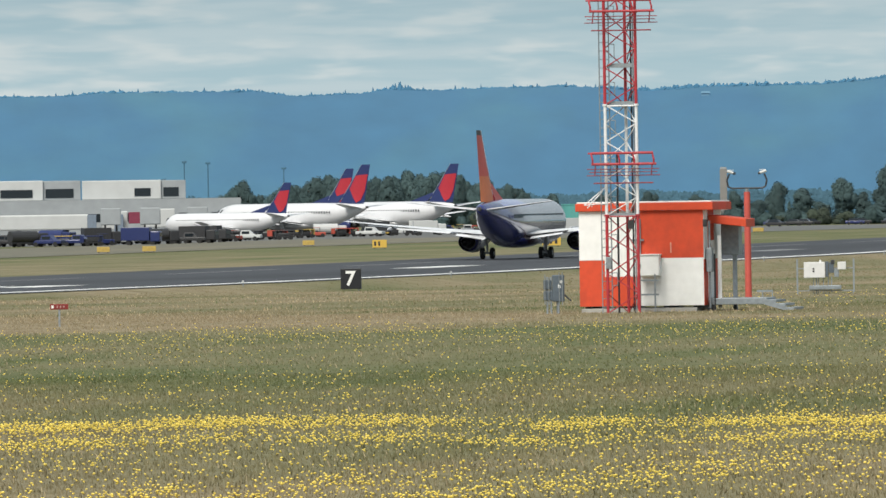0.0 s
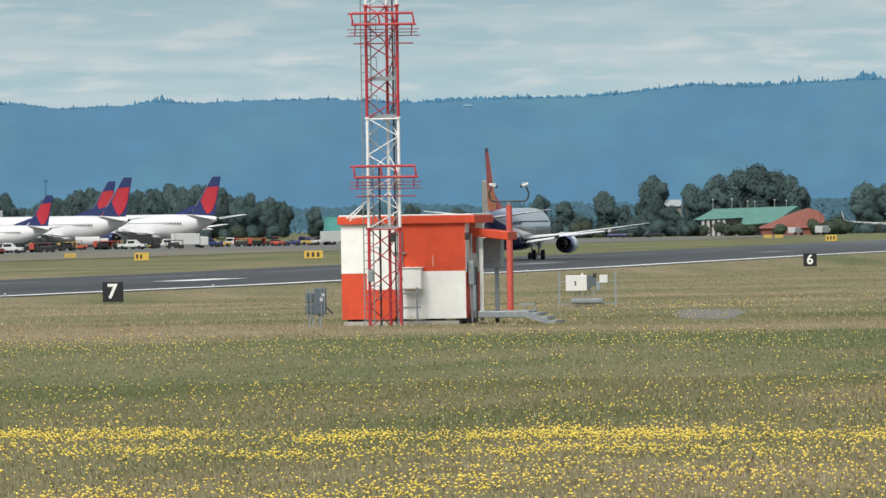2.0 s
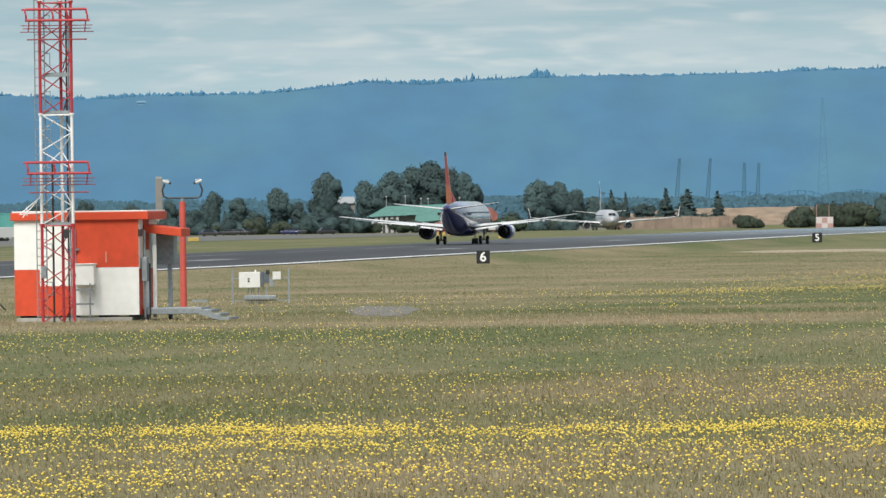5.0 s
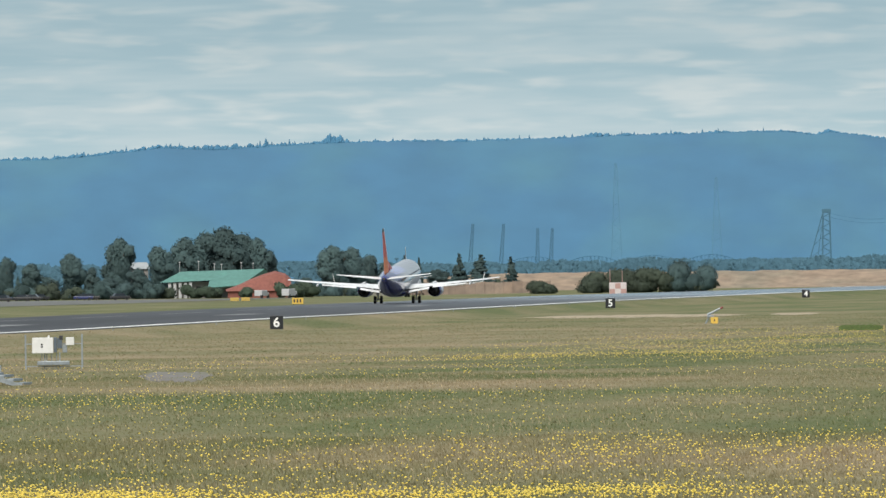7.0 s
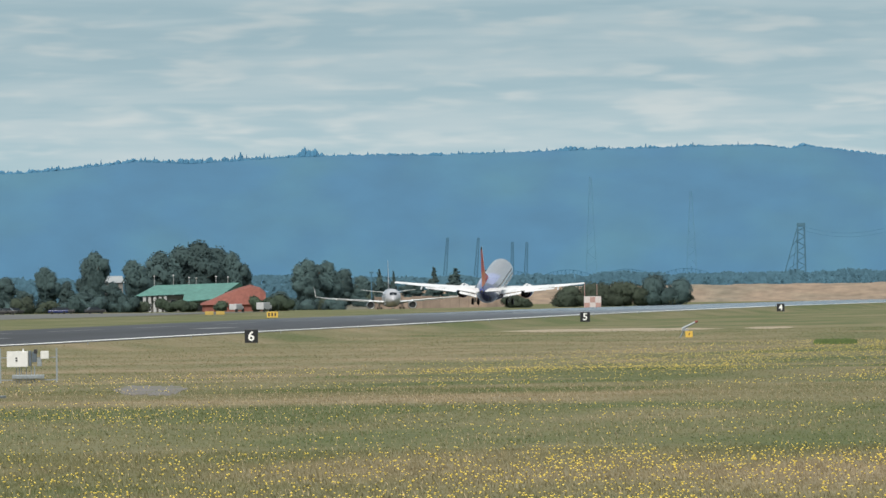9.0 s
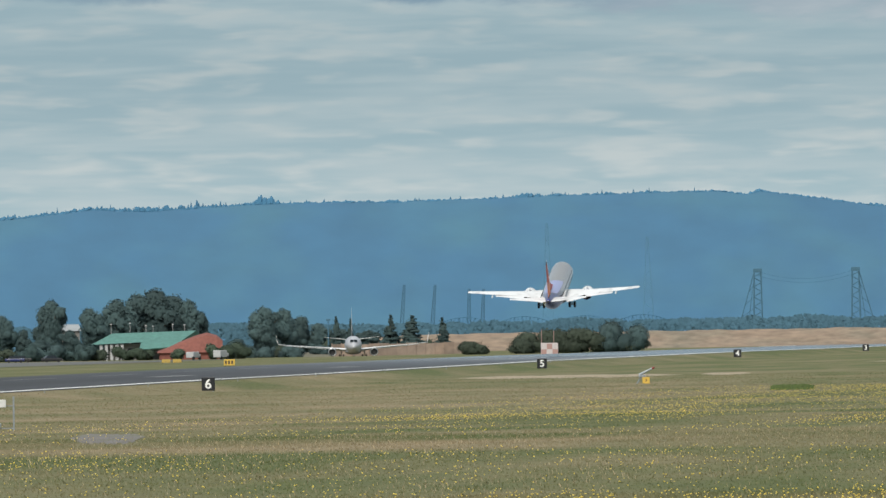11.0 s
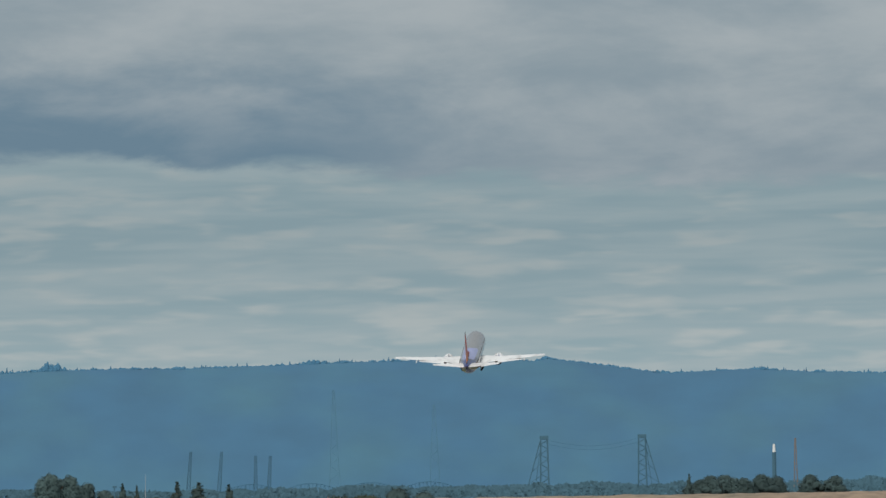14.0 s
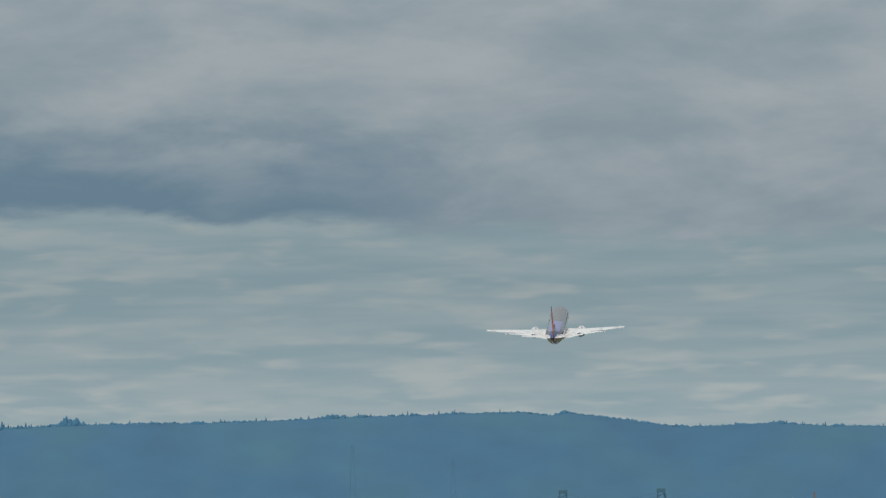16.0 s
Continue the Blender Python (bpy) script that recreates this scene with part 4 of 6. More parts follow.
M_VAN = mat("dusty_white_van_paint", (0.44, 0.44, 0.45), 0.6, vary=0.1, spot=(0.36, 0.35, 0.34))
M_MAROON = mat("dull_maroon_panel", (0.20, 0.03, 0.06), 0.7, vary=0.2)
M_PANEL_BLUE = mat("blue_grey_cladding", (0.17, 0.21, 0.26), 0.7, vary=0.15)
M_BLUE = mat("blue_paint", (0.055, 0.12, 0.28), 0.5, vary=0.1)
M_TAN = mat("tan_gravel", (0.33, 0.27, 0.19), 0.95, vary=0.2, scale=0.7, bump=0.3, bump_scale=12)
M_APRON = mat("apron_concrete", (0.115, 0.115, 0.108), 0.85, vary=0.15, scale=0.05)


def facing(az, r, z=None, turn=0.0):
    """Pose at that bearing whose own y axis points away from the viewpoint."""
    p = place(az, r, z)
    return pose(p.x, p.y, p.z, 0, 0, -az + turn)


def lamp_mast(az, r, top):
    p = place(az, r)
    h = 5.1 + r * math.tan(radians(top)) - p.z
    ob = thing("light_mast", pose(*p), "slender grey apron light mast", "light mast", "apron light masts")
    part("pole", tubed((0, 0, -0.3), (0, 0, h), 0.22, 0.12), M_STEEL_FAR, ob)
    part("head", boxed(-0.5, 0.5, -0.3, 0.3, h - 0.1, h + 0.35, bevel=0.05), M_STEEL_FAR, ob)


def buildings():
    # concourse
    ob = thing("airport_concourse", facing(-14.35, 1900), "pale grey airport concourse with white upper storeys", "terminal")
    part("lower_wall", boxed(-48, 39.5, 0, 18, -0.3, 5.2), M_TERM_GREY, ob)
    part("upper_wall", boxed(-48, 39, 0.6, 17, 5.2, 7.9), M_TERM_GREY, ob)
    for x0, x1, xg, h in ((-46, -2.5, 5.4, 12.1), (5.7, 22.3, 27.5, 11.9)):
        wing = part("upper_block", boxed(x0, x1, 3, 15, 7.9, h, bevel=0.15), M_TERM, ob, "white upper storey block")
        part("return_wall", boxed(x1, xg, 3.6, 14, 7.9, h - 0.1, bevel=0.1), M_TERM_GREY, wing)
        w0 = x1 - 9.0 if x0 < 0 else x1 - 5.6
        part("window", boxed(w0, x1 - 2.2, 2.9, 3.05, 8.5, 10.2), M_GLASS, wing)
        part("window", boxed(x1 + 0.5, xg - 1.5 if xg - x1 > 4 else xg - 0.4, 3.5, 3.62, 8.4, 10.3), M_GLASS, wing)
        if x0 < 0:
            part("window", boxed(x1 - 17, x1 - 11, 2.9, 3.05, 8.5, 10.2), M_GLASS, wing)
    for k in range(12):
        x = -42 + k * 6.8
        part("window", boxed(x, x + 4.4, -0.08, 0.06, 3.2, 4.9), M_GLASS, ob)
    part("white_gallery", boxed(-30, 7, -22, -17, 1.7, 4.9, bevel=0.3), M_TERM, ob, "long white glazed gallery")
    part("gallery_end", boxed(9.5, 15.0, -21.5, -17, 1.6, 5.4, bevel=0.2), M_TERM, ob, "white gallery end block")
    part("gallery_end", boxed(18.2, 24.8, -21.8, -17, 1.9, 5.8, bevel=0.2), M_TERM, ob, "white gallery end block")
    part("maroon_panel", boxed(15.2, 17.6, -22.3, -21.9, 2.8, 5.2, bevel=0.05), M_MAROON, ob, "dull maroon panel")
    for xx in (6.6, 12.2):
        part("lift_column", boxed(xx, xx + 1.9, -23.4, -22.1, 0.4, 4.8, bevel=0.1), M_PANEL_BLUE, ob, "blue-grey lift column")
    for xx in (-28, -18, -8, 2, 10, 14, 19, 24):
        part("gallery_leg", boxed(xx, xx + 0.8, -21, -18, -0.3, 1.75), M_DARK, ob)
    # jet bridges
    for k, (az, m) in enumerate(((-14.0, M_TERM), (-13.75, M_TERM), (-13.45, M_TERM_GREY), (-13.2, M_TERM))):
        jb = thing("jet_bridge", facing(az, 1760), "pale boarding bridge on dark supports", "boarding bridge", "boarding bridges")
        part("tunnel", boxed(-1.6, 1.6, 0, 26, 3.0, 5.8, bevel=0.12), m, jb)
        part("cab", boxed(-2.0, 2.0, -3.2, 0, 2.7, 6.0, bevel=0.2), M_TERM_GREY, jb)
        for xx in (-1.1, 1.1):
            part("support", boxed(xx - 0.2, xx + 0.2, 3, 3.4, -0.2, 3.05), M_DARK, jb)
    # teal tank behind the shelter
    tk = thing("storage_tank", facing(-11.02, 2050), "teal steel storage tank", "tank")
    part("shell", tubed((0, 0, -0.2), (0, 0, 5.3), 4.4, n=40), M_TEAL, tk)
    part("rim", tubed((0, 0, 5.15), (0, 0, 5.4), 4.5, n=40), M_TEAL, tk)
    tw = thing("beige_tower", facing(-10.115, 2150), "slim beige tower block above the trees", "tower")
    part("shaft", boxed(-0.85, 0.85, -0.85, 0.85, -0.2, 13.2, bevel=0.1), M_BEIGE, tw)
    part("cap", boxed(-0.75, 0.75, -0.75, 0.75, 13.2, 13.6), M_TERM_GREY, tw)
    # green-roofed hall with its red-roofed neighbour
    hall = thing("green_roofed_hall", facing(-8.47, 1990), "low hall with faded green metal roof and pale posts", "hall")
    part("wall", boxed(-8.8, 11.0, 2, 12, -0.3, 3.6), M_BEIGE, hall)
    part("roof", loft(bmesh.new(), [[(-11.6, 0.6, 3.5), (-7.0, 6, 5.9), (-7.0, 6.3, 5.9), (-11.6, 13, 3.5)], [(8.5, 0.6, 4.2), (11.6, 6, 6.3), (11.6, 6.3, 6.3), (13.6, 13, 4.2)]]), M_GREEN_ROOF, hall)
    part("porch_roof", loft(bmesh.new(), [[(-1.0, -3.5, 2.3), (-0.6, 0.9, 3.9), (-0.6, 1.0, 3.7), (-1.0, -3.4, 2.1)], [(8.2, -3.5, 2.9), (8.4, 0.9, 4.6), (8.4, 1.0, 4.4), (8.2, -3.4, 2.7)]]), M_GREEN_ROOF, hall)
    for k in range(5):
        part("post", boxed(-9.7 + k * 1.15, -9.05 + k * 1.15, 0.9, 1.4, -0.3, 3.5), M_VAN, hall)
    for k in range(3):
        part("window", boxed(-3.5 + k * 1.6, -2.4 + k * 1.6, 1.9, 2.02, 1.2, 2.6), M_GLASS, hall)
    # pale house half hidden among the trees
    hs = thing("pale_house", facing(-8.97, 2046), "pale two-storey house half hidden by trees", "house")
    part("wall", boxed(-3.4, 3.4, 0, 7, -0.8, 7.2), M_BEIGE, hs)
    part("roof", loft(bmesh.new(), [[(-3.8, -0.4, 7.1), (3.8, -0.4, 7.1), (3.8, 7.4, 7.1), (-3.8, 7.4, 7.1)], [(-3.2, 3.3, 8.6), (3.2, 3.3, 8.6), (3.2, 3.7, 8.6), (-3.2, 3.7, 8.6)]]), M_TERM_GREY, hs)
    for k in range(3):
        wn = part("window", boxed(-2.7 + k * 2.0, -1.6 + k * 2.0, -0.05, 0.05, 4.9, 6.2), M_GLASS, hs)
        part("sill", boxed(-2.8 + k * 2.0, -1.5 + k * 2.0, -0.12, 0.0, 4.75, 4.88), M_VAN, wn)
    barn = thing("red_roofed_barn", facing(-8.14, 1965), "low barn under a rounded red-brown roof", "barn")
    part("wall", boxed(-8.0, 5.4, 0.5, 9, -0.3, 1.7), M_BRICK_ROOF, barn)
    rings = []
    for x, h in ((-8.4, 1.9), (-5.6, 2.9), (-3.0, 4.1), (0.0, 5.2), (2.4, 5.8), (4.6, 5.2), (5.8, 4.1)):
        rings.append([(x, 0, 1.5), (x, 2.0, h * 0.9), (x, 4.5, h), (x, 7.0, h * 0.9), (x, 9.4, 1.5)])
    part("roof", loft(bmesh.new(), rings), M_BRICK_ROOF, barn, smooth=False)
    for k, az in enumerate((-8.16, -7.985)):
        v = thing("white_van", facing(az, 1930, None, 62), "white box van parked beyond the runway", "van", "parked vans")
        s = 0.72 + 0.1 * k
        part("body", boxed(-2.1 * s, 1.6 * s, -0.9, 0.9, 0.45, 2.4 * s, bevel=0.12), M_VAN, v)
        part("cab", boxed(1.55 * s, 2.6 * s, -0.9, 0.9, 0.45, 1.7 * s, bevel=0.15), M_VAN, v)
        part("windscreen", boxed(2.0 * s, 2.62 * s, -0.8, 0.8, 1.1 * s, 1.6 * s), M_GLASS, v)
        for xx in (-1.3, 1.6):
            part("wheel", tubed((xx, -0.95, 0.36), (xx, -0.6, 0.36), 0.38, n=16), M_RUBBER, v)
    for az, r, top in ((-13.38, 1980, 0.30), (-13.53, 2000, 0.31), (-13.66, 2000, 0.2), (-12.9, 2100, 0.26), (-7.30, 2250, 0.085)):
        lamp_mast(az, r, top)
    for az, top in ((-8.675, 0.082), (-8.555, 0.086), (-8.455, 0.07), (-8.41, 0.066), (-8.285, 0.075), (-8.21, 0.07)):
        p = place(az, 2024)
        h = 5.1 + 2024 * math.tan(radians(top)) - p.z
        ob = thing("car_park_lamp", pose(*p), "slender pale car park lamp post before trees", "lamp post", "car park lamps")
        part("pole", tubed((0, 0, -0.3), (0, 0, h), 0.07, 0.045), M_STRUT, ob)
        part("head", boxed(-0.2, 0.2, -0.16, 0.16, h - 0.1, h + 0.12, bevel=0.05), M_STRUT, ob)
    # brown barrier wall
    wl = thing("barrier_wall", facing(-6.82, 2120), "long barrier wall of brown panels", "wall")
    for k in range(16):
        x0 = -17 + k * 2.2
        part("panel", boxed(x0 + 0.04, x0 + 2.16, -0.12 + 0.05 * (k % 2), 0.12, -0.3, 3.35 + 0.12 * math.sin(k * 1.7), bevel=0.03), M_BROWN_WALL, wl)
    for k in range(17):
        part("post", boxed(-17.1 + k * 2.2, -16.9 + k * 2.2, -0.2, 0.2, -0.3, 3.6), M_BROWN_WALL, wl)


buildings()


def pylon(az, lean):
    """Tall lattice crossing mast of a power line with its leaning stay frame."""
    r = 3350.0
    p = place(az, r, 0)
    h = 5.1 + r * math.tan(radians(0.362))
    ob = thing("power_pylon", pose(p.x, p.y, 0, 0, 0, -az), "tall dark lattice power pylon beyond the bank", "pylon", "power pylons")
    bm = bmesh.new()
    for s in (-1, 1):
        for d in (-1, 1):
            tube(bm, (s * 1.7, d * 1.5, 0), (s * 1.2, d * 1.0, h), 0.3, 0.26, n=6)
    z, k = 0.0, 0
    while z < h - 1.5:
        for d in (-1, 1):
            tube(bm, (-1.6 if k % 2 else 1.6, d * 1.3, z), (1.5 if k % 2 else -1.5, d * 1.3, z + 1.8), 0.16, n=5)
        z, k = z + 1.8, k + 1
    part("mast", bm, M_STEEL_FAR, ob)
    bm = bmesh.new()
    for d in (-1, 1):
        tube(bm, (lean * 8.6, d, 0), (lean * 1.2, d * 0.4, h * 0.97), 0.22, 0.16, n=6)
        tube(bm, (lean * 4.6, d, 0), (lean * 1.2, d * 0.4, h * 0.9), 0.14, 0.1, n=6)
    for k in range(6):
        f = k / 6
        tube(bm, (lean * (8.6 - 7.4 * f), 0, h * f), (lean * 1.4, 0, h * (f + 0.12)), 0.1, n=5)
    part("stay_frame", bm, M_STEEL_FAR, ob)
    part("crown", boxed(-1.6, 1.6, -1.2, 1.2, h - 1.0, h + 0.4, bevel=0.1), M_STEEL_FAR, ob)
    return ob


def masts():
    pylon(-4.575, -1)
    pylon(-3.955, 1)
    a, b = place(-4.575, 3350, 25.5), place(-3.955, 3350, 25.8)
    for dz in (0, -1.4):
        bm = bmesh.new()
        last = None
        for k in range(13):
            f = k / 12
            p = a.lerp(b, f) + Vector((0, 0, dz - 3.0 * 4 * f * (1 - f)))
            if last is not None:
                tube(bm, last, p, 0.05, n=4, caps=False)
            last = p
        tagged(part("power_cable", bm, M_FAR_PALE), "thin power cable slung between pylons", "cable", "power cables")
    for az, dx, top in ((-6.845, 1.0, 0.303), (-6.65, 1.0, 0.30), (-6.41, 0.2, 0.27), (-6.33, 0.6, 0.268)):
        r = 3300.0
        p = place(az, r, 0)
        h = 5.1 + r * math.tan(radians(top))
        ob = thing("crane_boom", pose(p.x, p.y, 0, 0, 0, -az), "far leaning lattice crane boom", "crane", "far cranes")
        bm = bmesh.new()
        for s in (-1, 1):
            tube(bm, (s * 0.75, 0, 0), (dx * 1.8 + s * 0.35, 0, h), 0.2, 0.14, n=5)
        for k in range(14):
            f, g = k / 14, (k + 1) / 14
            tube(bm, (dx * 1.8 * f + 0.7 * (1 - f), 0, h * f), (dx * 1.8 * g - 0.7 * (1 - g), 0, h * g), 0.1, n=4)
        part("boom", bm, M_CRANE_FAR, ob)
        part("crane_base", boxed(-3.2, 3.2, -2, 2, -0.2, 6.5 if dx > 0.5 else 3, bevel=0.2), M_CRANE_FAR, ob)
    r = 2900.0
    p = place(-3.12, r, 0)
    h = 5.1 + r * math.tan(radians(0.294))
    ch = thing("chimney_stack", pose(*p), "slim dark chimney with a white top", "chimney")
    part("stack", tubed((0, 0, -0.2), (0, 0, h - 2.6), 0.75, 0.6, n=14), M_STEEL_FAR, ch)
    part("white_top", tubed((0, 0, h - 2.6), (0, 0, h), 0.55, 0.35, n=14), M_TOWER_WHITE, ch)
    p = place(-2.985, r, 0)
    h = 5.1 + r * math.tan(radians(0.33))
    mm = thing("radio_mast", pose(*p), "thin reddish radio mast beyond trees", "mast")
    bm = bmesh.new()
    for s in (-1, 1):
        tube(bm, (s * 0.8, 0, -0.2), (s * 0.15, 0, h), 0.13, n=5)
    for k in range(12):
        tube(bm, ((-1) ** k * 0.7 * (1 - k / 13), 0, h * k / 12), (-(-1) ** k * 0.7 * (1 - (k + 1) / 13), 0, h * (k + 1) / 12), 0.08, n=4)
    part("lattice", bm, M_BROWN_WALL, mm)

    # far truss bridge and two pale thin masts
    bm = bmesh.new()
    r = 3260.0
    pts = []
    for k in range(61):
        az = -6.62 + 1.5 * k / 60
        q = place(az, r, 0)
        top = 5.1 + r * math.tan(radians(0.045 + 0.045 * abs(math.sin(k * math.pi / 15))))
        pts.append((Vector((q.x, q.y, 6.2)), Vector((q.x, q.y, top))))
    for k in range(60):
        (a0, a1), (b0, b1) = pts[k], pts[k + 1]
        tube(bm, a0, b0, 0.2, n=4, caps=False)
        tube(bm, a1, b1, 0.11, n=4, caps=False)
        tube(bm, a0, a1, 0.08, n=4, caps=False)
        tube(bm, a0 if k % 2 else a1, b1 if k % 2 else b0, 0.07, n=4, caps=False)
    br = thing("truss_bridge", pose(0, 0, 0), "far steel truss bridge tinted blue-grey for haze", "bridge")
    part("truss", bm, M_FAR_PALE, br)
    for k in range(0, 61, 15):
        part("pier", tubed((pts[k][0].x, pts[k][0].y, -0.5), (pts[k][0].x, pts[k][0].y, 6.2), 0.9, n=8), M_FAR_PALE, br)
    for az, top in ((-5.905, 0.68), (-5.27, 0.58)):
        q = place(az, 3400, 0)
        h = 5.1 + 3400 * math.tan(radians(top))
        tm = thing("lattice_mast_far", pose(*q), "slender lattice mast far off, tinted pale for haze", "mast", "far pale masts")
        bm = bmesh.new()
        for s in (-1, 1):
            tube(bm, (s * 2.4, 0, 0), (s * 0.3, 0, h), 0.10, n=4)
        for k in range(16):
            f, g = k / 16, (k + 1) / 16
            sg = 1 if k % 2 else -1
            tube(bm, (sg * (2.4 - 2.1 * f), 0, h * f), (-sg * (2.4 - 2.1 * g), 0, h * g), 0.06, n=4)
        part("lattice", bm, M_MAST_PALE, tm)


masts()


# ---- aircraft ----
def livery():
    """Fuselage paint: navy tail, lavender saddle before the fin, pale champagne forward body."""
    m = mat("navy_and_champagne_fuselage_paint", (0.026, 0.034, 0.17), 0.2, vary=0.08, scale=0.8, coat=0.8)
    nt = m.node_tree
    n, ln = nt.nodes.new, nt.links.new
    b = nt.nodes["Principled BSDF"]
    b.inputs["Coat IOR"].default_value, b.inputs["Coat Roughness"].default_value = 1.7, 0.1
    co, sep, wob = n("ShaderNodeTexCoord"), n("ShaderNodeSeparateXYZ"), n("ShaderNodeMath")
    ln(co.outputs["Object"], sep.inputs[0])
    wob.operation = 'MULTIPLY_ADD'            # the borders sweep down and forward
    ln(sep.outputs["Z"], wob.inputs[0])
    wob.inputs[1].default_value = 2.6
    ln(sep.outputs["Y"], wob.inputs[2])
    cur = b.inputs["Base Color"].links[0].from_socket

    def step(src, lo, hi):
        r = n("ShaderNodeMapRange")
        r.inputs["From Min"].default_value, r.inputs["From Max"].default_value = lo, hi
        ln(src, r.inputs["Value"])
        return r.outputs[0]

    def over(fac, col):
        nonlocal cur
        x = n("ShaderNodeMix")
        x.data_type = 'RGBA'
        ln(fac, x.inputs[0])
        ln(cur, x.inputs[6])
        x.inputs[7].default_value = (*col, 1)
        cur = x.outputs[2]
    over(step(wob.outputs[0], 1.0, 1.2), (0.055, 0.022, 0.035))
    over(step(wob.outputs[0], 3.8, 4.1), (0.24, 0.225, 0.21))
    top = n("ShaderNodeMath")
    top.operation = 'MULTIPLY'
    ln(step(sep.outputs["Z"], 4.45, 4.65), top.inputs[0])
    saddle = n("ShaderNodeMath")
    saddle.operation = 'MULTIPLY'
    ln(step(wob.outputs[0], 1.2, 1.7), saddle.inputs[0])
    ln(step(wob.outputs[0], 11.6, 10.8), saddle.inputs[1])
    ln(saddle.outputs[0], top.inputs[1])
    over(top.outputs[0], (0.30, 0.32, 0.58))
    ln(cur, b.inputs["Base Color"])
    return m


M_LIVERY = livery()

def airfoil(le, chord, thick, z, x):
    """Closed outline of a wing section at span station x; le is the leading edge's y, the chord runs aft."""
    pts = []
    for s in (0.0, 0.03, 0.12, 0.3, 0.55, 0.8, 1.0):
        t = thick * chord * (2.4 * math.sqrt(max(s, 0)) * (1 - s) ** 0.9 * 0.62 + 0.015)
        pts.append((s, t))
    up = [(x, le - s * chord, z + t * 0.62) for s, t in pts]
    dn = [(x, le - s * chord, z - t * 0.42) for s, t in reversed(pts[1:-1])]
    return up + dn


def slab(stations):
    bm = bmesh.new()
    return loft(bm, [airfoil(*s) for s in stations])


def fin_slab(stations):
    """Upright surface: (z, leading edge y, chord, thickness)."""
    rings = []
    for z, le, chord, th in stations:
        o = airfoil(le, chord, th, 0, 0)
        rings.append([(p[2] * 1.0, p[1], z) for p in o])
    return loft(bmesh.new(), rings)


def body_rings(rows, n=32):
    return [[(rx * math.sin(2 * math.pi * i / n), y, zc + rz * math.cos(2 * math.pi * i / n)) for i in range(n)] for y, zc, rx, rz in rows]


def jet_engine(side, ob, x, y, z, m_cowl, r=0.93):
    prof = [(2.15, r * 0.83), (2.3, r * 0.9), (2.2, r * 0.98), (1.7, r * 1.05), (0.6, r * 1.07), (-0.8, r * 0.98), (-1.55, r * 0.84), (-1.5, r * 0.80), (-0.6, r * 0.78)]
    def spun(pf, m, nm, lab=""):
        bm = bmesh.new()
        n = 24
        rings = [[(x + rr * math.sin(2 * math.pi * i / n), y + yy, z + rr * math.cos(2 * math.pi * i / n) * (0.94 if rr > 0.6 else 1)) for i in range(n)] for yy, rr in pf]
        loft(bm, rings, caps=False)
        return bm
    eng = part("engine", spun(prof, m_cowl, "engine"), m_cowl, ob, "dark engine nacelle with pale inlet lip", smooth=True)
    part("inlet_lip", spun([(2.1, r * 0.82), (2.33, r * 0.9), (2.16, r * 1.0)], M_SILVER, "lip"), M_SILVER, eng, "bright metal inlet lip", smooth=True)
    if m_cowl is M_NAVY:
        part("intake_cowl", spun([(2.14, r * 1.005), (1.7, r * 1.065), (0.6, r * 1.085), (0.1, r * 1.06), (0.08, r * 1.02)], M_WING, "cowl"), M_WING, eng, "white forward cowl", smooth=True)
    part("fan_disc", loft(bmesh.new(), [[(x + r * 0.83 * math.sin(i * math.pi / 10), y + 1.7 + dy, z + r * 0.8 * math.cos(i * math.pi / 10)) for i in range(20)] for dy in (0, 0.05)]), M_DARK, eng)
    part("fan_duct", loft(bmesh.new(), [[(x + r * 0.79 * math.sin(i * math.pi / 10), y - 0.75 + dy, z + r * 0.76 * math.cos(i * math.pi / 10)) for i in range(20)] for dy in (0, 0.05)]), M_DARK, eng)
    part("core_nozzle", spun([(-0.8, r * 0.55), (-1.9, r * 0.48), (-2.5, r * 0.36), (-2.45, r * 0.32), (-1.8, r * 0.3)], M_NOZZLE, "nozzle"), M_NOZZLE, eng, smooth=True)
    part("exhaust_plug", spun([(-1.8, r * 0.26), (-2.6, r * 0.12), (-2.95, r * 0.02)], M_NOZZLE, "plug"), M_NOZZLE, eng, smooth=True)
    bm = bmesh.new()
    loft(bm, [[(x - 0.16, y + 1.2, z + r * 0.9), (x + 0.16, y + 1.2, z + r * 0.9), (x + 0.12, y - 2.6, z + r * 0.9), (x - 0.12, y - 2.6, z + r * 0.9)],
              [(x - 0.14, y + 0.6, z + r + 0.25), (x + 0.14, y + 0.6, z + r + 0.25), (x + 0.1, y - 3.6, z + r + 0.28), (x - 0.1, y - 3.6, z + r + 0.28)]])
    part("pylon", bm, M_WING, eng)
    return eng


def wheel_pair(parent, x, y, z, r, gap):
    for s in (-1, 1):
        bm = bmesh.new()
        n = 20
        prof = [(-0.16, r * 0.62), (-0.17, r * 0.9), (-0.1, r), (0.1, r), (0.17, r * 0.9), (0.16, r * 0.62)]
        rings = [[(x + s * gap + dx, y + rr * math.sin(2 * math.pi * i / n), z + rr * math.cos(2 * math.pi * i / n)) for i in range(n)] for dx, rr in prof]
        loft(bm, rings)
        wh = part("wheel", bm, M_RUBBER, parent, "black tyre")
        part("hub", tubed((x + s * gap - 0.165, y, z), (x + s * gap + 0.165, y, z), r * 0.4, n=14), M_STRUT, wh)


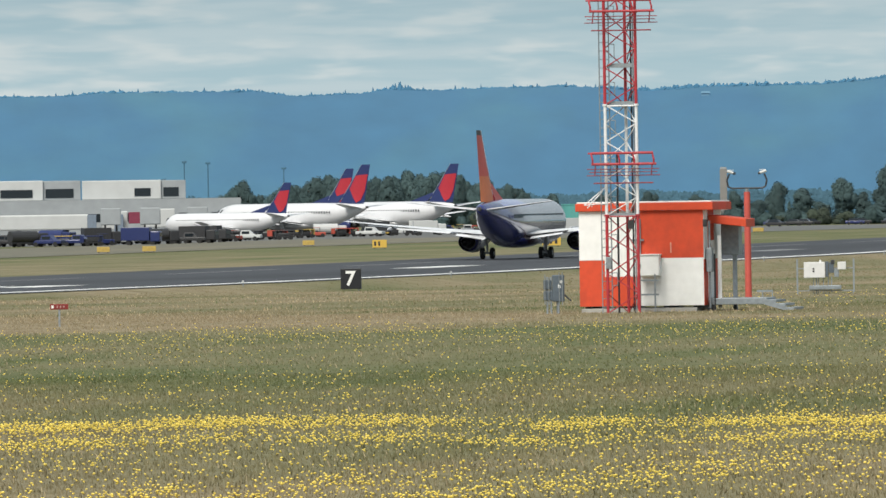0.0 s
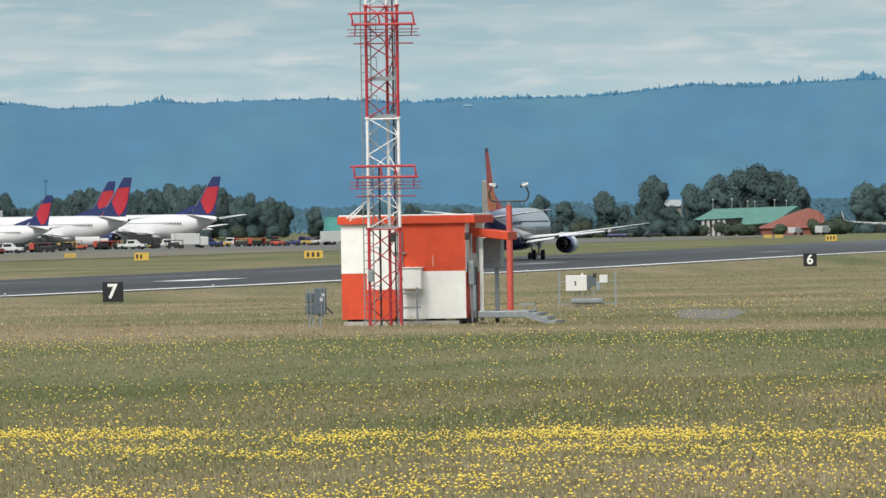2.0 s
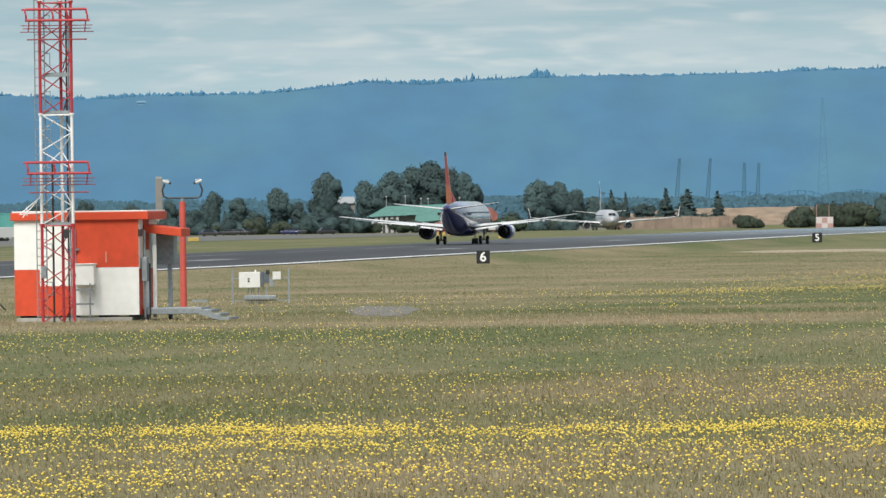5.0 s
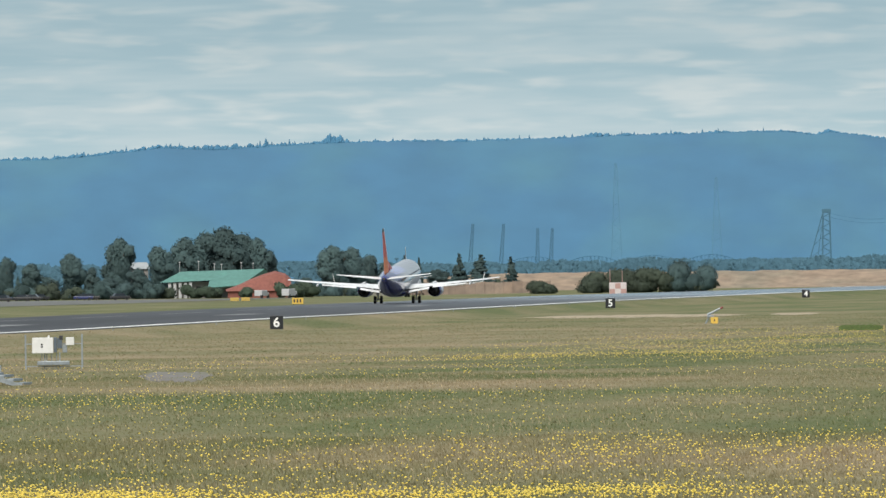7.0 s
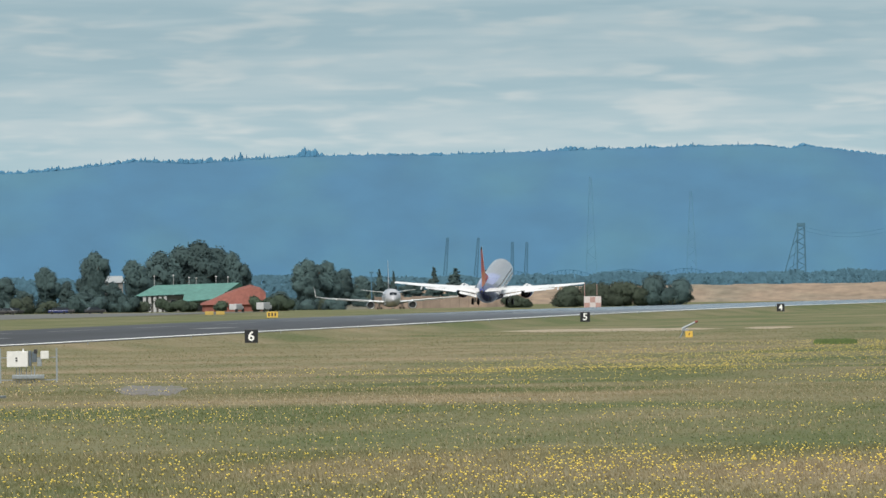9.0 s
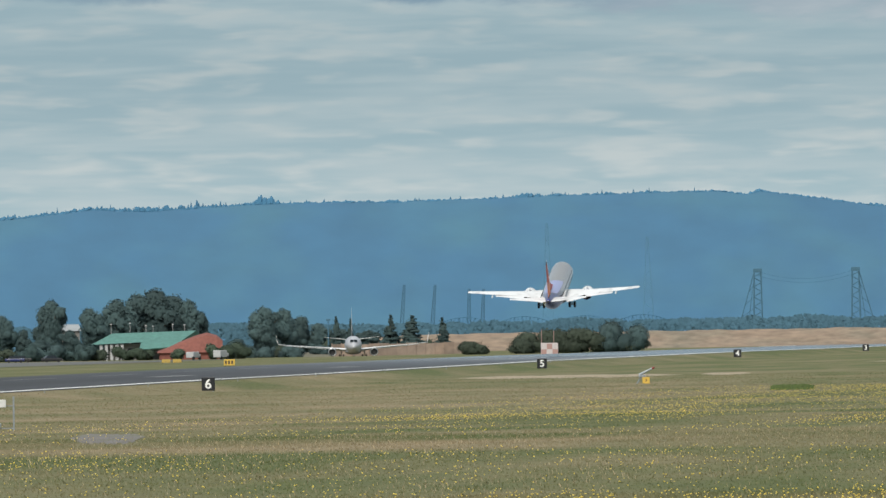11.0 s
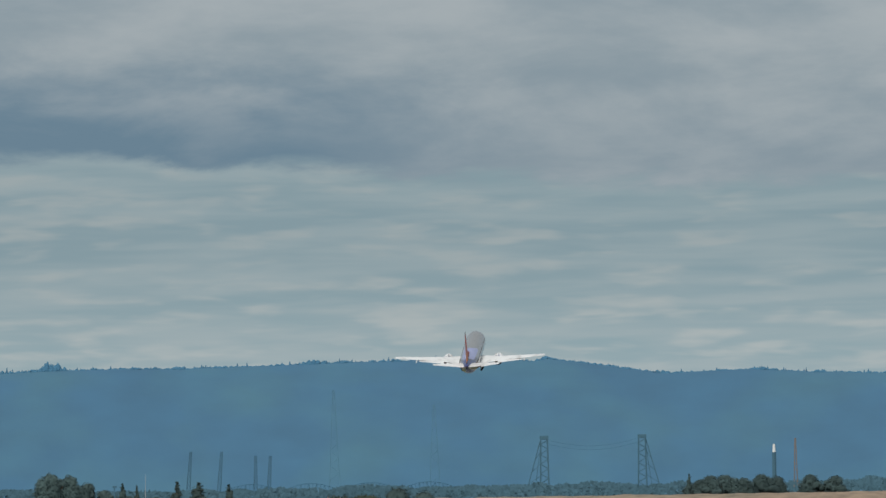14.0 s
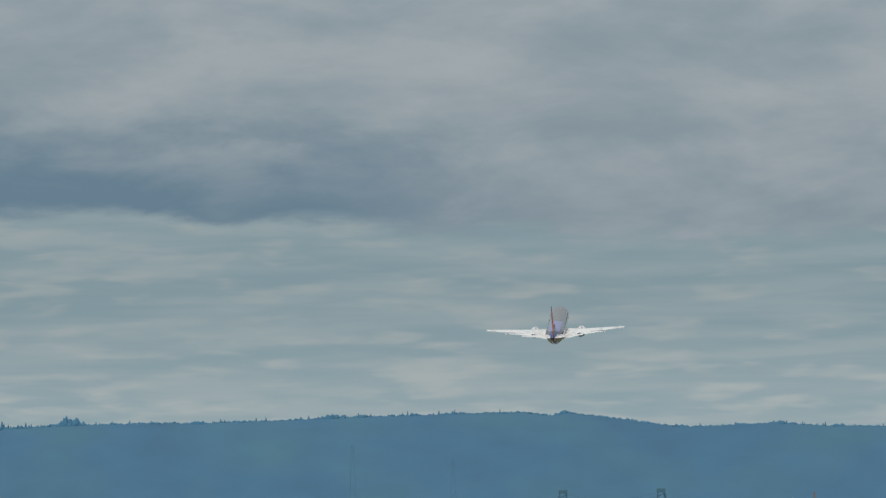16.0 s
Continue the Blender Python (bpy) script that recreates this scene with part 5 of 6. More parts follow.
def main_gear(ob, side):
    """Gear leg that swings about its hinge; its own space has the hinge at the origin."""
    leg = part("main_gear", tubed((0, 0, 0), (-side * 0.05, 0, -1.75), 0.13, 0.10, n=10), M_STRUT, ob, "grey main gear leg", at=pose(side * 2.65, 0, 2.28))
    part("axle", tubed((-0.55, 0, -1.76), (0.45, 0, -1.76), 0.09, n=8), M_STRUT, leg)
    part("side_brace", tubed((-side * 0.05, 0, -0.9), (-side * 0.9, 0.1, -0.1), 0.06, n=8), M_STRUT, leg)
    part("drag_link", tubed((0, -0.15, -1.1), (0, -0.28, -1.55), 0.05, n=6), M_STRUT, leg)
    part("gear_door", boxed(side * 0.16 - 0.02, side * 0.16 + 0.02, -0.4, 0.4, -1.1, 0.1, bevel=0.01), M_WING, leg)
    wheel_pair(leg, -side * 0.05, 0, -1.77, 0.51, 0.43)
    return leg


def airliner(name, label, length=32.2, span=28.88, fuselage=None, m_body=None, m_top=None, fin_mats=None, m_cowl=None, winglets=False, group="", gear_up=False,
             at=None, fin_cuts=(0.36, 0.93), fin_h=11.1, emblem=None):
    ob = thing(name, at or pose(0, 0, 0), label, "airliner", group)
    k = length / 32.2
    zc, rx, rz = 3.22, 1.88, 1.98
    nose, tail = 16.4 * k, -15.8 * k
    rows = []
    for f, s, lift in ((1.0, 0.02, -0.55), (0.992, 0.16, -0.52), (0.975, 0.34, -0.44), (0.95, 0.52, -0.34), (0.915, 0.72, -0.2), (0.87, 0.88, -0.08), (0.81, 0.98, 0), (0.75, 1, 0)):
        rows.append((nose * f, zc + lift, rx * s, rz * s))
    for y in (10, 6, 2, -2, -5.0):
        rows.append((y * k, zc, rx, rz))
    for f, s, lift in ((0.42, 0.985, 0.03), (0.52, 0.93, 0.12), (0.62, 0.83, 0.28), (0.72, 0.69, 0.5), (0.81, 0.54, 0.72), (0.89, 0.39, 0.92), (0.95, 0.27, 1.06), (0.985, 0.18, 1.14), (1.0, 0.1, 1.17)):
        rows.append((tail * f, zc + lift, rx * s * 0.97, rz * s))
    fus = part("fuselage", loft(bmesh.new(), body_rings(rows)), m_body, ob, smooth=True)
    # cabin windows and cockpit glazing, set just proud of the skin
    pane = mesh_of(boxed(-0.02, 0.02, -0.12, 0.12, -0.18, 0.18), "cabin_window", M_GLASS)
    y = 12.0 * k
    while y > -9.5 * k:
        for s in (-1, 1):
            one = new("cabin_window", pane)
            one.parent, one.location = fus, (s * 1.79, y, zc + 0.5)
        y -= 0.55
    bm = bmesh.new()
    for s in (-1, 1):
        loft(bm, [[(s * 0.04, nose * 0.937 + 0.5, zc + 0.62), (s * 0.85, nose * 0.928 + 0.42, zc + 0.55), (s * 0.78, nose * 0.905 + 0.35, zc + 1.12), (s * 0.04, nose * 0.912 + 0.4, zc + 1.2)],
                  [(s * 0.04, nose * 0.90, zc + 0.62), (s * 0.8, nose * 0.89, zc + 0.58), (s * 0.72, nose * 0.87, zc + 1.12), (s * 0.04, nose * 0.87, zc + 1.2)]])
    part("cockpit_windows", bm, M_GLASS, fus)
    bm = bmesh.new()
    loft(bm, body_rings([(5.6 * k, 1.75, 0.2, 0.2), (4.6 * k, 1.7, 1.5, 0.55), (1.5 * k, 1.72, 1.95, 0.78), (-2.0 * k, 1.72, 1.9, 0.75), (-4.4 * k, 1.8, 1.2, 0.5), (-5.4 * k, 1.9, 0.2, 0.15)], 20))
    part("belly_fairing", bm, m_body, fus, smooth=True)
    part("tail_cone", loft(bmesh.new(), body_rings([(tail * 0.998, zc + 1.17, 0.19, 0.2), (tail * 1.02, zc + 1.18, 0.15, 0.16)], 14)), M_NOZZLE, fus)
    hs = span / 2
    wings = []
    for s in (-1, 1):
        st = [(4.9, 8.6, 0.12, 2.05, s * 1.0), (4.0, 7.2, 0.125, 2.12, s * 1.95), (1.9, 4.55, 0.115, 2.42, s * 4.9), (0.85, 3.6, 0.11, 2.6, s * 6.6),
              (-2.0, 2.2, 0.10, 3.18, s * (hs - 2.6)), (-3.2, 1.62, 0.095, 3.48, s * (hs - 0.25)), (-3.6, 1.1, 0.06, 3.5, s * hs)]
        wing = part("wing", slab(st), M_WING, ob, smooth=False)
        wings.append(wing)
        fl = slab([(-2.75, 1.5, 0.12, 1.92, s * 2.0), (-2.35, 1.15, 0.12, 2.2, s * 4.7)])
        for v in fl.verts:
            v.co.z += 0.07 - max(0, -2.3 - v.co.y) * 0.14
        part("inboard_flap", fl, M_WING, wing)
        fl = slab([(-2.35, 1.2, 0.12, 2.36, s * 5.2), (-3.1, 0.9, 0.12, 2.86, s * (hs - 4.6))])
        for v in fl.verts:
            v.co.z += 0.06 - max(0, -2.5 - v.co.y) * 0.13
        part("outboard_flap", fl, M_WING, wing)
        sl = slab([(2.1, 0.5, 0.25, 2.28, s * 5.6), (-1.6, 0.36, 0.25, 3.1, s * (hs - 1.6))])
        part("slat", sl, M_SILVER, wing)
        for fx in (0.42, 0.58, 0.72):
            xx, zz = s * hs * fx, 2.1 + 1.35 * fx * 0.9
            yy = 4.5 - 8.0 * fx - 2.6
            part("flap_fairing", loft(bmesh.new(), body_rings([(yy + 1.2, zz - 0.05, 0.05, 0.05), (yy + 0.6, zz - 0.16, 0.14, 0.19), (yy - 0.4, zz - 0.24, 0.13, 0.17), (yy - 1.1, zz - 0.3, 0.03, 0.04)], 8)), M_WING, wing, at=pose(xx, 0, 0))
        if winglets:
            part("winglet", loft(bmesh.new(), [[(s * hs, -3.4, 3.46), (s * (hs + 0.08), -3.4, 3.46), (s * (hs + 0.08), -4.8, 3.46), (s * hs, -4.8, 3.46)],
                                               [(s * (hs + 0.5), -4.3, 5.7), (s * (hs + 0.55), -4.3, 5.7), (s * (hs + 0.55), -5.1, 5.7), (s * (hs + 0.5), -5.1, 5.7)]]), M_JETWHITE, wing)
        st = [(-11.9 * k, 3.7, 0.10, 4.3, s * 0.5), (-12.3 * k, 3.3, 0.10, 4.36, s * 1.1), (-15.0 * k, 1.35, 0.09, 4.98, s * 6.2), (-15.25 * k, 1.0, 0.06, 5.0, s * 6.35)]
        part("stabiliser", slab(st), M_WING, ob)
        jet_engine(s, ob, s * 4.83, 3.6, 1.52, m_cowl)
    zb = zc + 1.75
    a, b, tip = fin_mats
    c0, c1 = fin_cuts
    def fin_at(f):
        return (zb + (fin_h - zb) * f, (-9.9 + -5.0 * f) * k, (5.4 - 3.55 * f), 0.075 - 0.03 * f)
    fin = part("fin", fin_slab([fin_at(0.0), fin_at(c0)]), a, ob, "swept tail fin in bright paint")
    part("fin_upper", fin_slab([fin_at(c0 + 0.001), fin_at(c1)]), b, fin)
    part("fin_cap", fin_slab([fin_at(c1 + 0.001), fin_at(1.0)]), tip, fin)
    if emblem:
        # red emblem on both faces of the fin, standing a finger's width proud
        outline = [(0.08, 0.72), (0.5, 0.74), (0.95, 0.75), (0.95, 0.32), (0.85, 0.1), (0.7, 0.03), (0.53, 0.14), (0.14, 0.38)]
        for s in (-1, 1):
            rows2 = []
            for lift in (0.5, 1.0):
                ring = []
                for u, v in outline:
                    z, le, ch, th = fin_at(v)
                    half = th * ch * (1.488 * math.sqrt(u) * (1 - u) ** 0.9 + 0.015) * 0.62
                    ring.append((s * (half * lift + 0.05 * lift), le - u * ch, z))
                rows2.append(ring)
            part("red_emblem", loft(bmesh.new(), rows2), emblem, fin, "red emblem panel")
    z0, l0, _, _ = fin_at(0.1)
    z1, l1, _, _ = fin_at(1.0)
    part("leading_edge", tubed((0, l0 + 0.02, z0), (0, l1 + 0.02, z1), 0.06, 0.03, n=8), M_SILVER, fin, "bare metal leading edge")
    part("dorsal_fillet", loft(bmesh.new(), [[(-0.16, -9.0 * k, zb - 0.25), (0.16, -9.0 * k, zb - 0.25), (0.02, -11.9 * k, zb + 1.9), (-0.02, -11.9 * k, zb + 1.9)],
                                             [(-0.03, -5.6 * k, zb - 0.02), (0.03, -5.6 * k, zb - 0.02), (0.03, -5.6 * k, zb + 0.14), (-0.03, -5.6 * k, zb + 0.14)]]), b, fin)
    legs = []
    if not gear_up:
        for s in (-1, 1):
            legs.append(main_gear(ob, s))
        ng = part("nose_gear", tubed((0, 0, 0), (0, 0, -1.45), 0.1, 0.08, n=10), M_STRUT, ob, "grey nose gear leg", at=pose(0, 12.4 * k, 1.85))
        part("nose_axle", tubed((-0.25, 0, -1.5), (0.25, 0, -1.5), 0.05), M_STRUT, ng)
        wheel_pair(ng, 0, 0, -1.5, 0.34, 0.2)
        legs.append(ng)
    return ob, legs, wings


JET, JET_LEGS, JET_WINGS = airliner("airliner", "navy and pale grey airliner with orange fin taking off", m_body=M_LIVERY, fin_mats=(M_FIN_YELLOW, M_FIN_ORANGE, M_DARK), m_cowl=M_NAVY)




# ---- things on the airfield ----
M_PANEL_GREY = mat("blue_grey_box_paint", (0.10, 0.125, 0.15), 0.5, 0.2, vary=0.2, scale=6)


def field_things():
    # visibility sensor on its post
    p = place(-9.967, 352)
    ob = thing("visibility_sensor", pose(p.x, p.y, p.z, 0, 0, 10), "twin-headed visibility sensor on a faded red post", "weather sensor")
    part("post", tubed((0, 0, -0.3), (0, 0, 4.3), 0.13, 0.12, n=16), M_POST, ob, "faded red round post")
    part("post_base", tubed((0, 0, -0.2), (0, 0, 0.06), 0.3, 0.28, n=16), M_CONCRETE, ob)
    part("post_cap", tubed((0, 0, 4.29), (0, 0, 4.42), 0.07, n=10), M_GALV, ob)
    bm = bmesh.new()
    path = [(-0.68, 0, 5.0), (-0.78, 0, 4.75), (-0.72, 0, 4.5), (-0.58, 0, 4.44), (0.58, 0, 4.44), (0.72, 0, 4.5), (0.78, 0, 4.75), (0.68, 0, 5.0)]
    for a, b in zip(path, path[1:]):
        tube(bm, a, b, 0.035, n=8)
    part("yoke", bm, M_DARK, ob, "dark bent yoke")
    for s in (-1, 1):
        hd = part("sensor_head", tubed((s * 0.76, 0, 5.12), (s * 0.5, 0, 5.03), 0.06, 0.05, n=12), M_CABINET, ob, "white sensor head")
        part("hood", tubed((s * 0.52, 0, 5.04), (s * 0.44, 0, 5.0), 0.055, 0.045, n=12), M_DARK, hd)
        part("visor", boxed(min(s * 0.5, s * 0.66), max(s * 0.5, s * 0.66), -0.05, 0.05, 5.14, 5.16), M_WHITE, hd)
    # low bench-like conduit stand by the porch
    p = place(-9.865, 345)
    st = thing("conduit_stand", pose(*p), "low grey conduit stand beside the porch", "stand")
    part("top", boxed(-0.3, 0.32, -0.05, 0.05, 0.42, 0.5), M_GALV, st)
    for xx in (-0.1, 0.28):
        part("leg", boxed(xx, xx + 0.04, -0.03, 0.03, -0.1, 0.43), M_GALV, st)
    # electrical boxes on posts
    p = place(-11.185, 297)
    ob = thing("electrical_cabinet", pose(p.x, p.y, p.z, 0, 0, 12), "blue-grey electrical cabinets on steel posts", "electrical cabinet")
    for xx in (-0.33, -0.2, 0.03):
        part("post", boxed(xx, xx + 0.06, -0.05, 0.0, -0.2, 1.22), M_GALV, ob)
    part("cabinet", boxed(-0.13, 0.27, -0.12, 0.14, 0.4, 1.28, bevel=0.03), M_PANEL_GREY, ob)
    part("nameplate", boxed(0.06, 0.14, -0.13, -0.118, 0.85, 0.96), M_SIGN_WHITE, ob)
    part("side_box", boxed(-0.42, -0.12, -0.1, 0.1, 0.45, 0.75, bevel=0.02), M_PANEL_GREY, ob)
    part("side_box", boxed(-0.42, -0.16, -0.1, 0.1, 0.8, 1.12, bevel=0.02), M_PANEL_GREY, ob)
    for xx, zz in ((-0.37, 1.3), (-0.24, 1.2), (0.1, 1.36), (0.2, 1.36)):
        part("conduit", tubed((xx, -0.14, 0.3), (xx, -0.14, zz), 0.016, n=6), M_GALV, ob)
    part("meter_dial", tubed((0.17, -0.15, 1.05), (0.17, -0.12, 1.05), 0.055, n=14), M_TERM, ob, "pale round meter dial")
    part("handle", tubed((0.27, -0.1, 0.62), (0.48, -0.14, 0.42), 0.03), M_DARK, ob)
    part("conduit", tubed((0.05, 0, -0.2), (0.05, 0, 0.42), 0.05), M_PANEL_GREY, ob)
    # equipment rack with white cabinets
    p = place(-9.48, 418)
    ob = thing("equipment_rack", pose(p.x, p.y, p.z, 0, 0, 8) @ Matrix.Diagonal((0.875, 0.875, 0.875, 1)), "white instrument cabinets on a steel rack", "equipment rack")
    for xx in (-1.52, 1.46):
        part("post", boxed(xx, xx + 0.09, -0.045, 0.045, -0.3, 1.84), M_GALV, ob)
    for zz in (0.14, 1.32):
        part("rail", boxed(-1.52, 1.52, -0.03, 0.03, zz, zz + 0.05), M_GALV, ob)
    cab = part("cabinet", boxed(-1.12, 0.0, -0.3, 0.05, 0.85, 1.68, bevel=0.03), M_CABINET, ob, "white instrument cabinet")
    part("vent", boxed(-0.66, -0.56, -0.315, -0.3, 1.15, 1.24), M_DARK, cab)
    part("vent", boxed(-0.66, -0.56, -0.315, -0.3, 1.28, 1.36), M_DARK, cab)
    part("meter", boxed(0.02, 0.18, -0.24, 0.05, 0.9, 1.7, bevel=0.02), M_PANEL_GREY, ob)
    part("meter", boxed(0.2, 0.46, -0.24, 0.05, 1.1, 1.65, bevel=0.02), M_PANEL_GREY, ob)
    part("meter", boxed(0.48, 0.72, -0.24, 0.05, 0.88, 1.3, bevel=0.02), M_GALV, ob)
    part("cabinet", boxed(0.66, 1.1, -0.3, 0.05, 1.26, 1.68, bevel=0.03), M_CABINET, ob, "small white cabinet")
    for k in range(7):
        part("conduit", tubed((-0.62 + k * 0.13, 0.02, -0.2), (-0.62 + k * 0.13, 0.02, 0.24 if k % 2 else 0.88), 0.022, n=6), M_GALV, ob)
    part("meter", boxed(0.3, 0.5, -0.26, 0.04, 1.55, 1.78, bevel=0.02), M_DARK, ob)
    part("beacon", tubed((-0.25, -0.1, 1.66), (-0.25, -0.1, 1.8), 0.06, 0.04, n=10), M_CABINET, ob)
    part("tray", boxed(-0.86, 0.84, -0.3, 0.06, 0.22, 0.44, bevel=0.03), M_GALV, ob)
    for xx in (-0.5, 0.3):
        part("leg", boxed(xx, xx + 0.06, -0.05, 0.01, -0.3, 0.9), M_GALV, ob)
    # low red location sign with worn lettering
    p = place(-14.335, 276)
    ob = thing("field_marker_sign", pose(p.x, p.y, p.z, 0, 0, 14), "small dark red field sign on one post", "sign")
    part("board", boxed(-0.28, 0.28, -0.05, 0.05, 0.53, 0.7, bevel=0.015), M_SIGN_RED, ob)
    part("worn_mark", boxed(-0.24, -0.17, -0.056, -0.05, 0.57, 0.66), M_SIGN_WHITE, ob)
    for k in range(3):
        part("worn_mark", boxed(-0.08 + k * 0.1, -0.04 + k * 0.1, -0.056, -0.05, 0.58, 0.65), M_PINK_RED, ob)
    part("post", boxed(-0.03, 0.03, -0.03, 0.03, -0.2, 0.54), M_GALV, ob)
    # yellow taxiway signs
    for az, r, w, n in ((-7.93, 1440, 0.9, 3), (-11.21, 1115, 1.15, 3), (-14.05, 1130, 0.8, 0), (-13.76, 1130, 0.85, 0), (-12.75, 1230, 0.8, 0), (-12.30, 1130, 0.9, 2), (-9.9, 1500, 0.9, 0), (-8.33, 1700, 0.8, 0), (-8.26, 1700, 0.8, 0)):
        ob = thing("taxiway_sign", facing(az, r), "yellow taxiway sign with dark marks", "sign", "taxiway signs")
        part("panel", boxed(-w, w, -0.15, 0.15, 0.16, 1.12 if n else 0.8, bevel=0.03), M_YELLOW if n else M_RAMP_YELLOW, ob)
        for k in range(n):
            x0 = -w * 0.75 + k * w * 0.55
            part("mark", boxed(x0, x0 + w * 0.28, -0.157, -0.15, 0.38, 0.92), M_DARK, ob)
        for s in (-1, 1):
            part("leg", boxed(s * w * 0.7 - 0.05, s * w * 0.7 + 0.05, -0.05, 0.05, -0.2, 0.18), M_DARK, ob)
    # approach light unit with yellow plate
    for az, r, k in ((-5.315, 872, 1.0), (-3.428, 1352, 1.0)):
        p = place(az, r)
        ob = thing("tilting_light_stand", pose(p.x, p.y, p.z), "tilting grey light stand behind a yellow plate", "light stand", "light stands")
        pl = part("plate", boxed(0.05, 0.75, -0.5, -0.42, -0.05, 0.62, bevel=0.02), M_YELLOW, ob, "yellow plate with a dark mark")
        part("plate_mark", boxed(0.36, 0.46, -0.51, -0.5, 0.2, 0.42), M_DARK, pl)
        part("strut", tubed((-0.55, 0, -0.1), (-0.1, 0, 0.75), 0.08), M_GALV, ob)
        part("strut", tubed((0.3, 0, -0.1), (0.0, 0, 0.75), 0.06), M_GALV, ob)
        if k and r < 1000:
            part("arm", tubed((-0.3, 0, 0.85), (1.1, 0, 1.52), 0.13, 0.09), M_GALV, ob, "grey tilted arm")
            part("arm_tip", tubed((0.95, 0, 1.45), (1.2, 0, 1.57), 0.11, 0.09), M_SIGN_RED, ob, "dark red arm tip")
            part("base_box", boxed(-0.35, 0.3, -0.2, 0.2, 0.6, 0.82, bevel=0.03), M_GALV, ob)
        else:
            part("arm", tubed((0.0, 0, 0.7), (0.0, 0, 1.5), 0.07), M_DARK, ob)
    p = place(-3.425, 2250)
    ob = thing("blue_board", pose(p.x, p.y, p.z, 0, 0, 5), "blue rounded board on a post", "sign")
    part("board", boxed(-1.0, 1.0, -0.1, 0.1, 1.6, 2.9, bevel=0.09), M_BLUE, ob)
    part("post", boxed(-0.1, 0.1, -0.05, 0.05, -0.2, 1.65), M_GALV, ob)
    # checkered shelter far beyond the runway
    p = place(-5.9, 1840)
    ob = thing("far_checkered_shelter", pose(p.x, p.y, p.z, 0, 0, 6), "far white and red checkered shelter with masts", "shelter")
    part("body", boxed(-1.75, 1.75, 0, 3, -0.3, 2.5, bevel=0.05), M_PINK_WHITE, ob)
    for k in range(3):
        for j in range(2):
            if (k + j) % 2 == 0:
                part("check", boxed(-1.7 + k * 1.15, -0.6 + k * 1.15, -0.03, 0.0, 0.1 + j * 1.15, 1.2 + j * 1.15), M_PINK_RED, ob)
    for xx, h in ((-1.6, 5.2), (0.9, 5.0)):
        part("mast", tubed((xx, 0.5, 0), (xx, 0.5, h), 0.06), M_PINK_RED, ob)
    # gravel patches and tracks
    for nm, az0, az1, r0, r1, lab in (("gravel_pad", -8.95, -8.47, 303, 384, "bare grey gravel pad in the grass"), ("dirt_track", -6.5, -5.06, 972, 1030, "pale dirt track across the grass"),
                                      ("dirt_track", -4.95, -4.62, 985, 1030, "pale dirt track across the grass"), ("dirt_track", -3.9, -2.5, 1210, 1275, "pale dirt track across the grass")):
        m = bpy.data.meshes.new(nm)
        vs, fs, n = [], [], 24
        for k in range(n + 1):
            f = k / n
            pinch = min(1, 6 * f * (1 - f)) * 0.5
            az = az0 + (az1 - az0) * f
            for s in (-1, 1):
                rr = (r0 + r1) / 2 + s * (r1 - r0) * (pinch * (0.8 + 0.45 * noise.noise(Vector((az * 60 / (az1 - az0 + 0.5), s * 3, 4)))) + 0.12 * noise.noise(Vector((az * 7, s, 1))))
                q = place(az, rr)
                vs.append((q.x, q.y, q.z + 0.012))
        for k in range(n):
            fs.append((2 * k, 2 * k + 2, 2 * k + 3, 2 * k + 1))
        m.from_pydata(vs, [], fs)
        m.materials.append(M_GRAVEL if nm == "gravel_pad" else M_TAN)
        tagged(new(nm, m), lab, "track", "", "structure")
    # little white edge lights
    for k in range(24):
        y = 530 + 61 * k
        x = -124.0
        ob = thing("runway_edge_light", pose(x, y, ground_z(x, y)), "small pale runway edge light on a short stem", "edge light", "runway edge lights")
        part("stem", tubed((0, 0, -0.1), (0, 0, 0.25), 0.04, n=6), M_GALV, ob)
        part("lens", tubed((0, 0, 0.24), (0, 0, 0.38), 0.07, 0.05, n=10), M_TERM, ob)


M_GRAVEL = mat("weathered_grey_gravel", (0.165, 0.150, 0.142), 0.95, vary=0.22, scale=2.5, bump=0.3, bump_scale=20, spot=(0.14, 0.145, 0.085), spot_scale=0.5, stretch=(1, 0.2, 1))
M_CABINET = mat("weathered_white_cabinet", (0.66, 0.66, 0.65), 0.6, vary=0.08, spot=(0.58, 0.58, 0.56))
M_RAMP_YELLOW = mat("dusty_yellow_paint", (0.46, 0.32, 0.08), 0.6, vary=0.2)
# low-contrast pinkish white and red
M_PINK_WHITE = mat("pinkish_white_paint", (0.55, 0.50, 0.50), 0.8, vary=0.12)
M_PINK_RED = mat("pinkish_red_paint", (0.40, 0.25, 0.23), 0.8, vary=0.15)
M_SIGN_RED = mat("dark_red_sign_face", (0.20, 0.018, 0.015), 0.5, vary=0.2)
field_things()


# ---- parked jets and ramp clutter ----
M_RAMP_RED = mat("dusty_red_paint", (0.42, 0.07, 0.045), 0.6, vary=0.2)
M_TAXIWAY = mat("dusty_taxiway_asphalt", (0.135, 0.125, 0.088), 0.9, vary=0.2, scale=0.5, spot=(0.17, 0.15, 0.10), spot_scale=0.04, stretch=(1, 0.15, 1))


